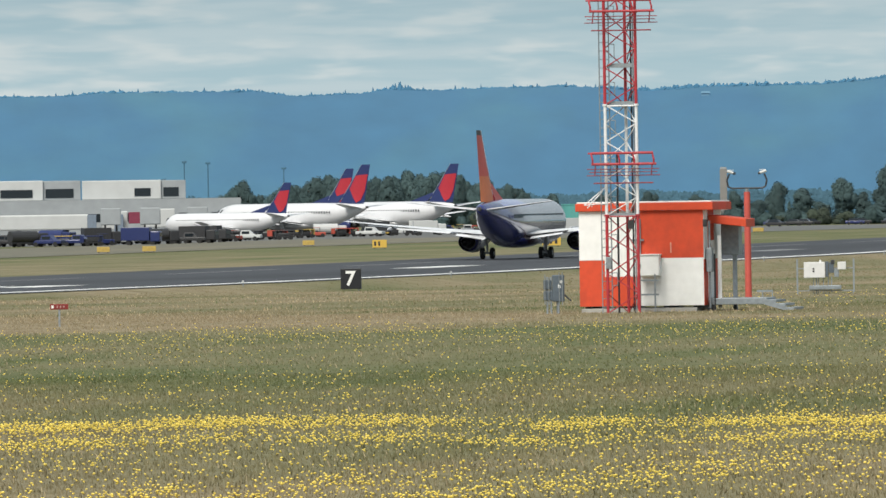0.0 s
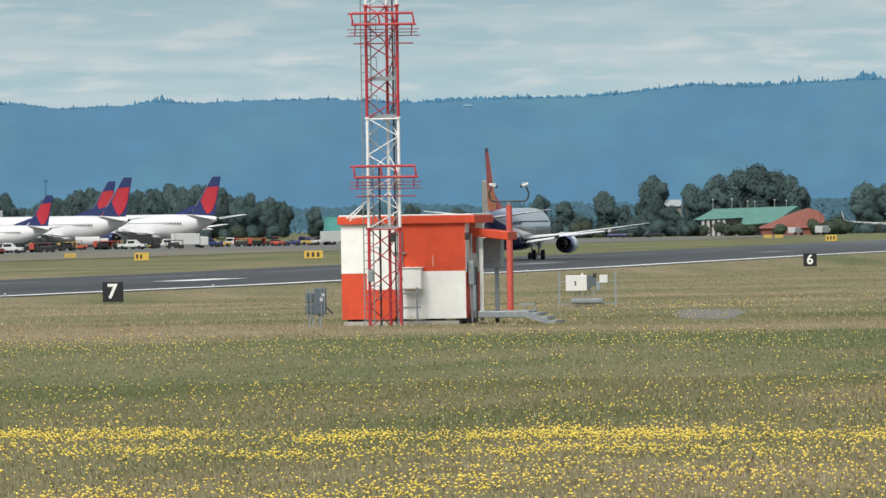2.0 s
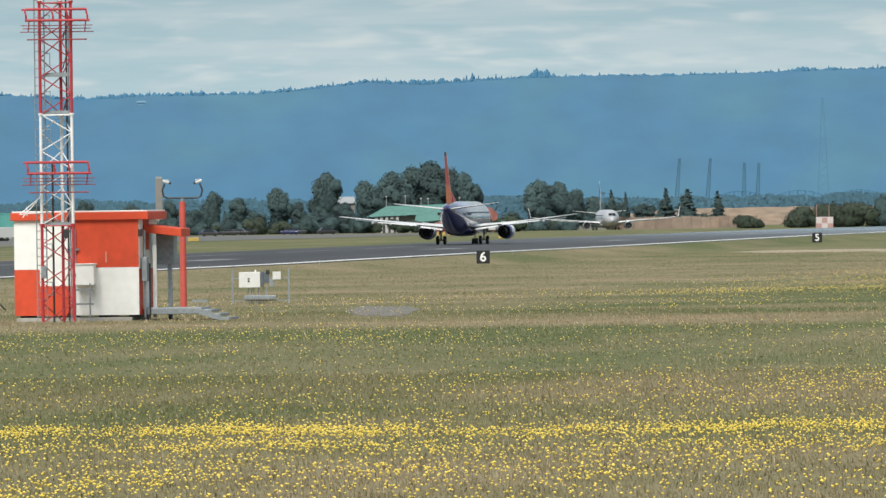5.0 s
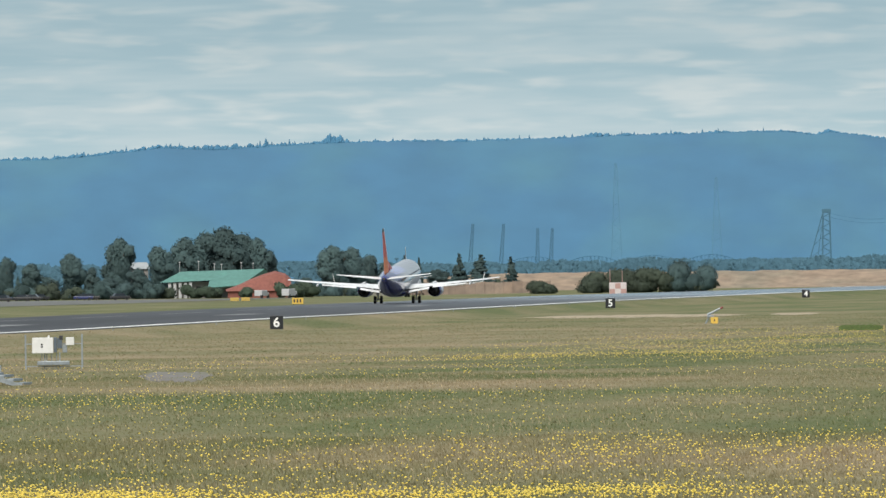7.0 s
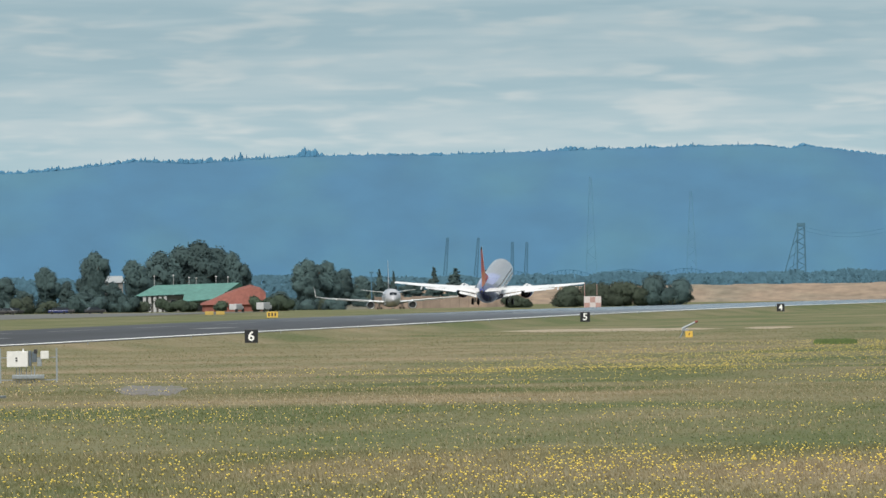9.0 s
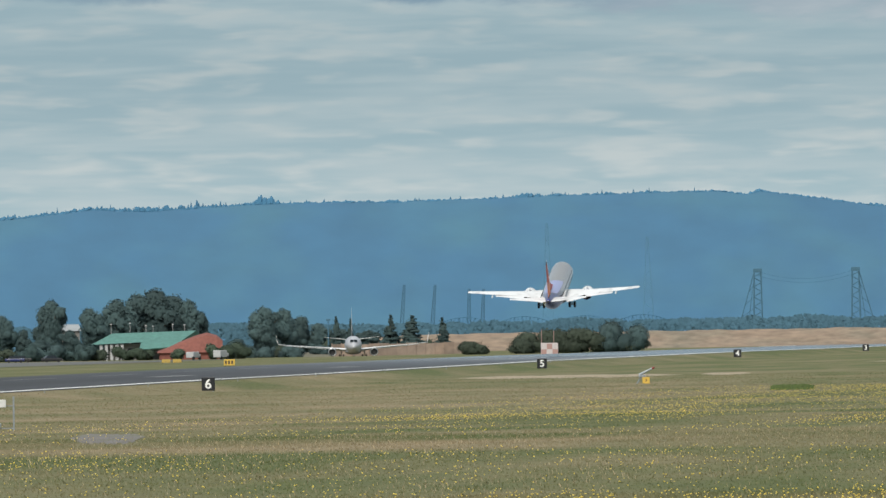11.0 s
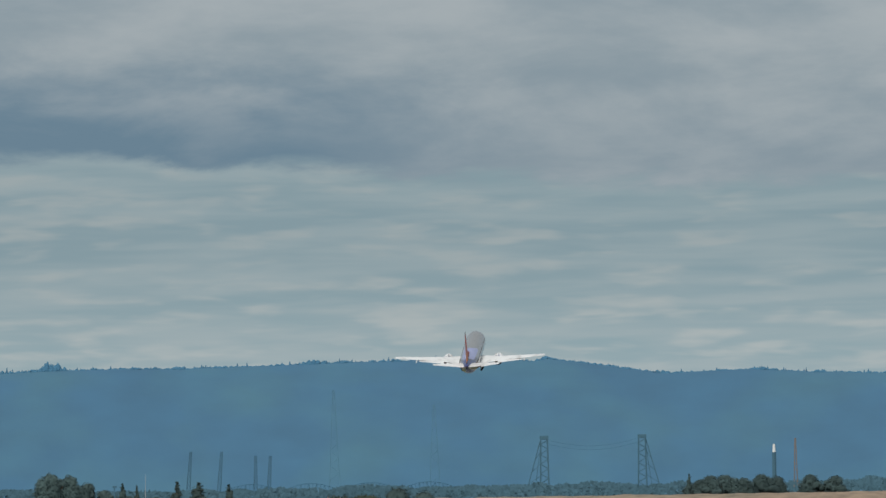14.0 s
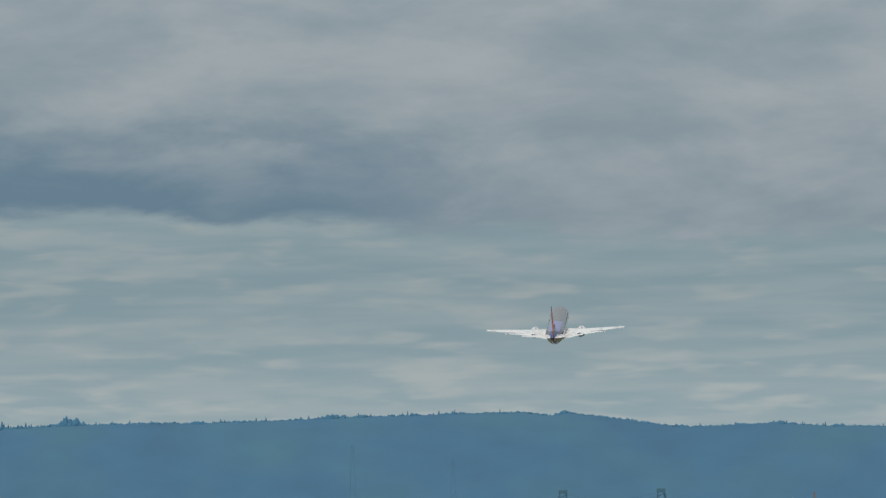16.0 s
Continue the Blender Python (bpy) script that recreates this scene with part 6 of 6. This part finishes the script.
def ramp_vehicle(rng, at, sort):
    """Pickup, baggage cart, tug, box truck or fuel bowser, on wheels."""
    tone, word = rng.choice(((M_DARK, "dark"), (M_DARK, "dark"), (M_FIN_BLUE, "dark blue"), (M_TERM, "white"), (M_TERM, "white")))
    name = ("ramp_pickup", "baggage_cart", "ramp_tug", "box_truck", "fuel_bowser")[sort]
    if sort in (1, 2):
        tone, word = rng.choice(((M_RAMP_RED, "red"), (M_RAMP_RED, "red"), (M_DARK, "dark"), (M_RAMP_YELLOW, "yellow"), (M_FIN_BLUE, "dark blue")))
    ob = thing(name, at, f"{word} {name.replace('_', ' ')} standing on the apron", "vehicle", "ramp vehicles")
    if sort == 0:
        lo, hi = -2.6, 2.6
        part("body", boxed(lo, hi, -0.9, 0.9, 0.45, 1.0, bevel=0.12), tone, ob)
        part("cab", loft(bmesh.new(), [[(-0.9, -0.85, 0.98), (1.4, -0.85, 0.98), (1.4, 0.85, 0.98), (-0.9, 0.85, 0.98)], [(-0.7, -0.7, 1.75), (0.6, -0.7, 1.75), (0.6, 0.7, 1.75), (-0.7, 0.7, 1.75)]]), tone, ob)
        part("window", boxed(-0.6, 0.7, -0.84, 0.84, 1.1, 1.55), M_GLASS, ob)
    elif sort == 1:
        lo, hi = -1.6, 1.6
        part("bed", boxed(lo, hi, -0.75, 0.75, 0.42, 0.6, bevel=0.03), M_DARK, ob)
        part("canopy", boxed(lo, hi, -0.75, 0.75, 1.45, 1.6, bevel=0.04), tone, ob)
        for xx in (lo + 0.05, hi - 0.05):
            part("end_panel", boxed(xx - 0.04, xx + 0.04, -0.72, 0.72, 0.58, 1.47), tone, ob)
        part("bags", boxed(-1.2, 0.9, -0.6, 0.6, 0.6, 1.15, bevel=0.12), M_DARK, ob)
    elif sort == 2:
        lo, hi = -1.4, 1.4
        part("body", boxed(lo, hi, -0.75, 0.75, 0.35, 0.95, bevel=0.1), tone, ob)
        part("seat", boxed(-0.6, 0.0, -0.5, 0.5, 0.94, 1.25, bevel=0.06), M_DARK, ob)
        part("roof", boxed(-0.9, 0.4, -0.7, 0.7, 1.75, 1.82, bevel=0.03), tone, ob)
        for xx in (-0.85, 0.35):
            for yy in (-0.62, 0.62):
                part("roof_post", tubed((xx, yy, 0.9), (xx, yy, 1.76), 0.04, n=6), M_DARK, ob)
    else:
        lo, hi = -3.0, 3.0
        if sort == 3:
            part("box", boxed(lo, 1.4, -1.05, 1.05, 0.7, 2.7, bevel=0.06), tone, ob)
        else:
            part("tank", tubed((lo, 0, 1.5), (1.4, 0, 1.5), 0.95, n=18), tone, ob)
            part("chassis", boxed(lo, hi, -0.6, 0.6, 0.5, 0.75), M_DARK, ob)
        part("cab", boxed(1.5, hi, -1.0, 1.0, 0.5, 2.1, bevel=0.16), tone, ob)
        part("window", boxed(1.9, hi + 0.01, -0.85, 0.85, 1.3, 1.85), M_GLASS, ob)
    for xx in (lo * 0.62, hi * 0.62):
        for yy in (-0.92, 0.7):
            part("wheel", tubed((xx, yy, 0.36), (xx, yy + 0.22, 0.36), 0.36, n=12), M_RUBBER, ob)


def parked():
    white = dict(m_body=M_JETWHITE, fin_mats=(M_FIN_BLUE, M_FIN_BLUE, M_FIN_BLUE), m_cowl=M_FIN_BLUE, gear_up=False, fin_cuts=(0.30, 0.84), emblem=M_FIN_DEEP)
    spots = [(-12.84, 1740, 46, 1.22, "white parked airliner with a red and blue fin"), (-12.9, 1850, 45, 1.2, "white parked airliner with a red and blue fin, partly hidden"),
             (-12.27, 1800, 46, 1.24, "white parked airliner with a red and blue fin"), (-13.26, 1640, 50, 0.9, "smaller white parked airliner with a red and blue fin")]
    jet = None
    for az, r, turn, s, lab in spots:
        p = place(az, r)
        m = scaled(p.x, p.y, p.z, s, s, turn - az)
        if jet is None:
            jet, _, _ = airliner("parked_airliner", lab, group="parked airliners", **white)
            jet.matrix_basis = m
            ob = jet
        else:
            ob = copy_thing(jet, pose(0, 0, 0))
            ob.matrix_basis = m
        tagged(ob, lab)
    rng = random.Random(5)
    # ramp vehicles, of five kinds
    for k in range(64):
        az = -14.95 + k * 0.062 + rng.uniform(-0.03, 0.03)
        r = lerp_table([(-15, 1372), (-13.5, 1400), (-12.5, 1640), (-11, 1740)], az) + rng.uniform(-35, 45)
        ramp_vehicle(rng, facing(az, r, None, rng.uniform(-35, 35)), rng.choice((0, 0, 0, 1, 1, 1, 2, 2, 2, 3, 4)))
    # cars and dark kit past the runway's far side
    for k in range(9):
        az = rng.choice((-10.9, -9.75, -9.6, -9.3, -9.0)) + rng.uniform(-0.08, 0.08)
        ob = thing("parked_car", facing(az, rng.uniform(1880, 1960), None, rng.uniform(-30, 30)), "small parked car beyond the runway", "car", "parked cars")
        m = rng.choice((M_DARK, M_DARK, M_FIN_BLUE, M_DARK))
        part("body", boxed(-2.1, 2.1, -0.85, 0.85, 0.3, 0.9, bevel=0.14), m, ob)
        part("cabin", loft(bmesh.new(), [[(-1.6, -0.8, 0.88), (1.2, -0.8, 0.88), (1.2, 0.8, 0.88), (-1.6, 0.8, 0.88)], [(-1.1, -0.65, 1.42), (0.6, -0.65, 1.42), (0.6, 0.65, 1.42), (-1.1, 0.65, 1.42)]]), M_GLASS, ob)
        for xx in (-1.3, 1.3):
            part("wheel", tubed((xx, -0.87, 0.32), (xx, -0.65, 0.32), 0.32, n=12), M_RUBBER, ob)
    sheet("apron", [-600, -500, -400, -330, -264], [1330, 1380, 1500, 1700, 1900, 2050], lambda x, y: ground_z(x, y) + 0.04, M_APRON, label="dull grey apron under the parked jets", category="apron")
    for reach in ([1000, 1152, 1456], [1995, 2040, 2066, 2150, 2250, 2400, 2500]):
        sheet("taxiway", [-330, -300, -268], reach, lambda x, y: ground_z(x, y) + 0.05, M_TAXIWAY, label="dusty asphalt taxiway beyond the runway", category="taxiway")


parked()
# white body paint darkened to grey: its shaded front is put into the colour
M_TAXI = mat("shaded_white_aircraft_paint", (0.40, 0.41, 0.44), 0.35, vary=0.06, coat=0.2)
TAXI, _legs, _wings = airliner("taxiing_airliner", "white twin jet with winglets taxiing nose-on", m_body=M_TAXI, fin_mats=(M_TERM_GREY, M_DARK, M_JETWHITE), m_cowl=M_PANEL_GREY, winglets=True, length=38.0, span=34.3, fin_h=11.8)


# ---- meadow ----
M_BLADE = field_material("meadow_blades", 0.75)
M_PETAL = mat("yellow_petals", (0.92, 0.70, 0.13), 0.6, vary=0.1, scale=9, per_island=0.2)
M_WEED = mat("green_weed_leaves", (0.085, 0.125, 0.035), 0.8, vary=0.2, scale=2, per_island=0.3)
M_STALK = mat("dry_seed_stalks", (0.36, 0.29, 0.18), 0.85, vary=0.2, scale=2, per_island=0.35)


def field_np(x, y):
    b = np.interp(y, [r[0] for r in FIELD], [r[1] for r in FIELD])
    c = np.interp(y, [r[0] for r in CROWN], [r[1] for r in CROWN])
    return b + np.interp(x, [r[0] for r in SLOPE], [r[1] for r in SLOPE]) * np.maximum(c - b, 0)


def scatter(rng, n, r0, r1, az0, az1, power=0.5):
    """Points over a fan of the field, even per area at power 0.5."""
    u = rng.random(n)
    r = (r0 ** 2 + (r1 ** 2 - r0 ** 2) * u) ** 0.5 if power == 0.5 else r0 + (r1 - r0) * u
    a = np.radians(rng.uniform(az0, az1, n))
    return r * np.sin(a), r * np.cos(a), r, np.degrees(a)


def waves(az, r):
    """Slow wander that keeps the flower bands from being straight."""
    return 2.2 * np.sin(az * 1.9 + 0.6) + 1.3 * np.sin(az * 5.3 + r * 0.11) + 0.8 * np.sin(az * 11.0 + 1.0)


LATTICE = np.random.default_rng(3).random((256, 256))


def value_noise(u, v):
    """Smooth random field, 0 to 1, one cell to the unit."""
    i, j = np.floor(u).astype(int), np.floor(v).astype(int)
    f, g = u - i, v - j
    f, g = f * f * (3 - 2 * f), g * g * (3 - 2 * g)
    a, b = LATTICE[i % 256, j % 256], LATTICE[(i + 1) % 256, j % 256]
    c, d = LATTICE[i % 256, (j + 1) % 256], LATTICE[(i + 1) % 256, (j + 1) % 256]
    return (a * (1 - f) + b * f) * (1 - g) + (c * (1 - f) + d * f) * g


def patchy(x, y, s, k):
    u, v = x * s * 0.5 + 17.3 * k, y * s * 0.035 + 9.1 * k
    return 0.6 * value_noise(u, v) + 0.4 * value_noise(u * 2.7 + 5, v * 2.7 + 8)


def mesh_np(name, verts, tris, material, label, category):
    me = bpy.data.meshes.new(name)
    nv, nt = len(verts), len(tris)
    me.vertices.add(nv)
    me.vertices.foreach_set("co", np.ascontiguousarray(verts, dtype=np.float32).ravel())
    me.loops.add(nt * 3)
    me.loops.foreach_set("vertex_index", np.ascontiguousarray(tris, dtype=np.int32).ravel())
    me.polygons.add(nt)
    me.polygons.foreach_set("loop_start", np.arange(0, nt * 3, 3, dtype=np.int32))
    me.update(calc_edges=True)
    me.materials.append(material)
    return tagged(new(name, me), label, category, "", "stuff")


def blades(name, rng, n, r0, r1, az0, az1, h0, h1, wid, material, label, keep=None):
    x, y, r, az = scatter(rng, n, r0, r1, az0, az1)
    if keep is not None:
        k = rng.random(n) < keep(x, y, r, az)
        x, y, r, az = x[k], y[k], r[k], az[k]
    n = len(x)
    z = field_np(x, y) - 0.02
    h = rng.uniform(h0, h1, n) * (0.75 + 0.5 * patchy(x, y, 0.5, 1.0))
    t = rng.uniform(0, 2 * np.pi, n)
    lean = rng.uniform(0.05, 0.55, n) * h
    lx, ly = np.cos(t) * lean, np.sin(t) * lean
    w = wid * rng.uniform(0.6, 1.4, n)
    s = rng.uniform(-0.5, 0.5, n)
    cx, cy = np.cos(s) * w, np.sin(s) * w
    v = np.empty((n, 4, 3))
    v[:, 0] = np.stack([x - cx, y - cy, z], 1)
    v[:, 1] = np.stack([x + cx, y + cy, z], 1)
    v[:, 2] = np.stack([x + lx * 0.35 + cx * 0.8, y + ly * 0.35 + cy * 0.8, z + h * 0.6], 1)
    v[:, 3] = np.stack([x + lx, y + ly, z + h], 1)
    b = np.arange(n)[:, None] * 4
    tris = np.concatenate([b + np.array([0, 1, 2]), b + np.array([0, 2, 3])], 1).reshape(-1, 3)
    return mesh_np(name, v.reshape(-1, 3), tris, material, label, "grass")


def flowers(name, rng, n, r0, r1, az0, az1, rad, h0, h1, density):
    x, y, r, az = scatter(rng, n, r0, r1, az0, az1)
    k = rng.random(n) < density(x, y, r, az)
    x, y, r, az = x[k], y[k], r[k], az[k]
    n = len(x)
    z = field_np(x, y) + rng.uniform(h0, h1, n)
    q = rad * rng.uniform(0.65, 1.35, n)
    t = rng.uniform(0, 2 * np.pi, n)
    v = np.empty((n, 6, 3))
    tx, ty = rng.uniform(-0.5, 0.5, n) * q, rng.uniform(-0.8, 0.2, n) * q
    for i in range(4):
        a = t + i * np.pi / 2
        ca, sa = np.cos(a) * q, np.sin(a) * q
        v[:, i] = np.stack([x + ca, y + sa, z + (ca * tx + sa * ty) / q], 1)
    v[:, 4] = np.stack([x - tx * 0.4, y - ty * 0.4, z + q * 0.55], 1)
    v[:, 5] = np.stack([x, y, z - q * 0.6], 1)
    b = np.arange(n)[:, None] * 6
    f = [[0, 1, 4], [1, 2, 4], [2, 3, 4], [3, 0, 4], [1, 0, 5], [2, 1, 5], [3, 2, 5], [0, 3, 5]]
    tris = np.concatenate([b + np.array(p) for p in f], 1).reshape(-1, 3)
    return mesh_np(name, v.reshape(-1, 3), tris, M_PETAL, "yellow meadow flowers scattered and banded through grass", "flowers")


def flower_density(x, y, r, az):
    w = waves(az, r)
    p = np.clip(patchy(x, y, 1.1, 0.5), 0, 1)
    shift = 5.0 * np.clip((-az - 8.5) / 4, 0, 1.2)
    band = np.exp(-((r - 138 - shift - 0.5 * w) / 2.7) ** 2) * np.clip(1.9 * patchy(x, y, 0.8, 5.2) - 0.25, 0.1, 0.95)
    under = 0.6 * np.exp(-((r - 129 - 0.8 * shift - 0.7 * w) / 2.4) ** 2) * np.clip(1.9 * patchy(x, y, 0.5, 4.1) - 0.3, 0.08, 1)
    low = np.exp(-((r - 109 - w - (az + 12.5) * 2.2) / 4.5) ** 2) * (0.20 + 0.45 * np.clip(-az - 11.6, 0, 1)) * np.clip(2.3 * p - 0.5, 0.05, 1)
    mid = 0.055 * (r < 132) * (0.3 + 1.2 * p) + 0.07 * ((r > 132) & (r < 150)) * p
    haze = 0.022 * ((r > 150) & (r < 262 + 1.5 * w)) * (0.2 + 1.4 * np.clip(patchy(x, y, 0.33, 2.2), 0, 1))
    ring = 0.05 * np.exp(-((r - 245 - 2 * w) / 18) ** 2) * (az < -8)
    right = 0.05 * np.exp(-((r - 172 - 3 * w - (az + 5) * 9) / 14) ** 2) * np.clip((az + 8.5) / 2.5, 0, 1) * (0.2 + 1.2 * p)
    thin = 1 - 0.35 * np.clip(az + 9.5, 0, 1)
    return np.clip((band + under) * thin + low + mid + haze + ring + right, 0, 1)


def off_pad(x, y, r, az):
    """No grass on the bare gravel pad and the dirt track."""
    pad = (az > -8.96) & (az < -8.46) & (r > 300) & (r < 386)
    track = (az > -6.45) & (az < -4.6) & (r > 965) & (r < 1035)
    ragged = 0.10 * (patchy(x, y, 1.5, 6.0) - 0.5)
    pad = pad & (az + ragged > -8.91) & (az + ragged < -8.52) & (r + 200 * ragged > 304) & (r + 300 * ragged < 380)
    return np.where(pad | track, 0.12, 1.0)


def meadow():
    rng = np.random.default_rng(7)
    lab = "mown meadow grass, green blades mixed with straw"
    blades("meadow_grass", rng, 170000, 100, 190, -15.2, -2.2, 0.03, 0.10, 0.010, M_BLADE, lab)
    blades("meadow_grass", rng, 120000, 190, 340, -15.2, -2.0, 0.02, 0.07, 0.018, M_BLADE, lab, keep=off_pad)
    blades("meadow_grass", rng, 60000, 340, 560, -15.2, -2.0, 0.02, 0.07, 0.03, M_BLADE, lab, keep=off_pad)
    blades("meadow_grass", rng, 90000, 560, 1000, -15.2, -2.0, 0.02, 0.08, 0.06, M_BLADE, lab, keep=lambda x, y, r, az: (x > -124.5) * 1.0)
    blades("dry_stalks", rng, 42000, 100, 340, -15.2, -2.2, 0.05, 0.13, 0.006, M_STALK, "dry straw seed stalks standing in the meadow",
           keep=lambda x, y, r, az: np.clip(patchy(x, y, 0.45, 3.3) - 0.1, 0.05, 1))
    tall = "tall dry grass standing in ragged clumps"
    blades("tall_dry_grass", rng, 26000, 288, 520, -15.2, -7.5, 0.05, 0.15, 0.02, M_STALK, tall,
           keep=lambda x, y, r, az: np.clip(3.2 * patchy(x, y, 0.9, 7.7) - 1.75, 0, 1) * (x > -124) * np.clip((-az - 7.5) / 2, 0, 1) * off_pad(x, y, r, az))
    blades("green_weeds", rng, 40000, 300, 980, -15.2, -2.0, 0.05, 0.2, 0.02, M_WEED, "dark green weeds tufted through the grass",
           keep=lambda x, y, r, az: np.clip(6.0 * patchy(x, y, 0.7, 2.9) - 4.1, 0, 1) * (x > -124) * off_pad(x, y, r, az))
    blades("rough_tufts", rng, 2600, 742, 790, -4.52, -4.22, 0.1, 0.34, 0.05, M_WEED, "dark rough tufts in a low patch of the field",
           keep=lambda x, y, r, az: np.clip(1.4 - ((az + 4.37) / 0.12) ** 2, 0, 1))
    flowers("meadow_flowers", rng, 270000, 100, 190, -15.2, -2.2, 0.0215, 0.03, 0.13, flower_density)
    flowers("meadow_flowers", rng, 210000, 190, 345, -15.2, -2.0, 0.022, 0.03, 0.13, flower_density)
    flowers("meadow_flowers", rng, 190000, 300, 800, -10.5, -2.0, 0.025, 0.04, 0.13, lambda x, y, r, az: 0.26 * np.clip(patchy(x, y, 0.25, 1.7) * 2.0 - 0.45, 0, 1) * np.clip((x + 75) / 20, 0, 1) * np.clip((r - 305) / 150, 0.03, 1))


meadow()


# ---- what moves ----
# seconds, distance along the runway, height of the wheels, pitch, drift from the centre line, bank to the right
FLIGHT = [(0.0, 771.5, 0.00, 0, 0, 0), (1.5, 859.5, 0.00, 0, 0, 0), (2.5, 920, 0.00, 0, 0, 0), (3.5, 983, 0.00, 0, 0, 0), (5.4, 1110.3, 0.00, 0, 0, 0), (6.0, 1150.5, 0.00, 1.3, 0, 0), (6.5, 1184, 0.00, 2.9, 0, 0), (7.0, 1218, 0.00, 3.7, 0, 0), (7.5, 1254.5, 0.05, 4.9, 0, 0.2),
          (8.0, 1291.5, 0.30, 5.9, 0, 0.4), (8.5, 1326.5, 0.50, 7.2, 0, 0.8), (9.0, 1362, 1.15, 8.3, 0, 1.0), (9.5, 1400, 2.10, 9.3, 0, 0.6), (10.6, 1481, 6.3, 11.6, 1, -0.6), (12.0, 1582.8, 12.75, 12.6, 2, -1.2),
          (12.5, 1625, 16.25, 12.8, 2, -1.3), (13.0, 1663.5, 19.95, 13, 2.4, -1.2), (13.5, 1700, 23.75, 13.2, 2.8, -1.1), (14.0, 1735, 27.95, 13.2, 3.5, -0.3), (14.5, 1774, 32.85, 13.2, 3.75, -0.3), (15.0, 1812.5, 37.55, 13.2, 4.0, -0.4),
          (15.5, 1850.5, 42.5, 13.2, 4.05, -0.8), (16.0, 1887, 47.15, 13.2, 4.35, -0.5)]


TAXIING = [(0.0, -272, 2100, 194), (3.5, -269, 2088, 193), (6.0, -264.5, 2080, 191), (9.0, -261, 2072, 189), (12.5, -258, 2064, 187), (16.0, -256, 2056, 185.5)]


def motions():
    walk(JET, [(t, pose(-156 + dx, y, (z + ground_z(-156, y) + 0.03) if t < 8.2 else 0.93 + z, p, bk, lerp_table([(0, 0.1), (2.5, 1.2), (6.5, 1.1), (8, 0.7), (9.5, 0.7), (12.5, 0.85), (14, 1.05), (16, 1.1)], t))) for t, y, z, p, dx, bk in FLIGHT])
    walk(TAXI, [(t, pose(x, y, ground_z(x, y) + 0.05, 0, 0, h)) for t, x, y, h in TAXIING])
    # the wings flex upward once they carry the weight
    for wing, s in zip(JET_WINGS, (-1, 1)):
        walk(wing, [(t, pose(0, 0, 2.1, 0, -s * a, 0) @ pose(0, 0, -2.1)) for t, a in ((0, 0), (6.0, 0.1), (7.0, 0.6), (8.0, 1.5), (9.5, 2.0), (12, 2.0), (16, 1.8))])
    for leg, s in zip(JET_LEGS[:2], (-1, 1)):
        walk(leg, [(t, pose(s * 2.65, 0, 2.28, 0, s * a, 0)) for t, a in ((0, 0), (13.2, 0), (13.9, 30), (14.6, 62), (15.2, 85), (16, 86))])
    walk(JET_LEGS[2], [(t, pose(0, 12.4, 1.85, a, 0, 0)) for t, a in ((0, 0), (12.6, 0), (13.4, 45), (14.1, 85), (16, 86))])


motions()
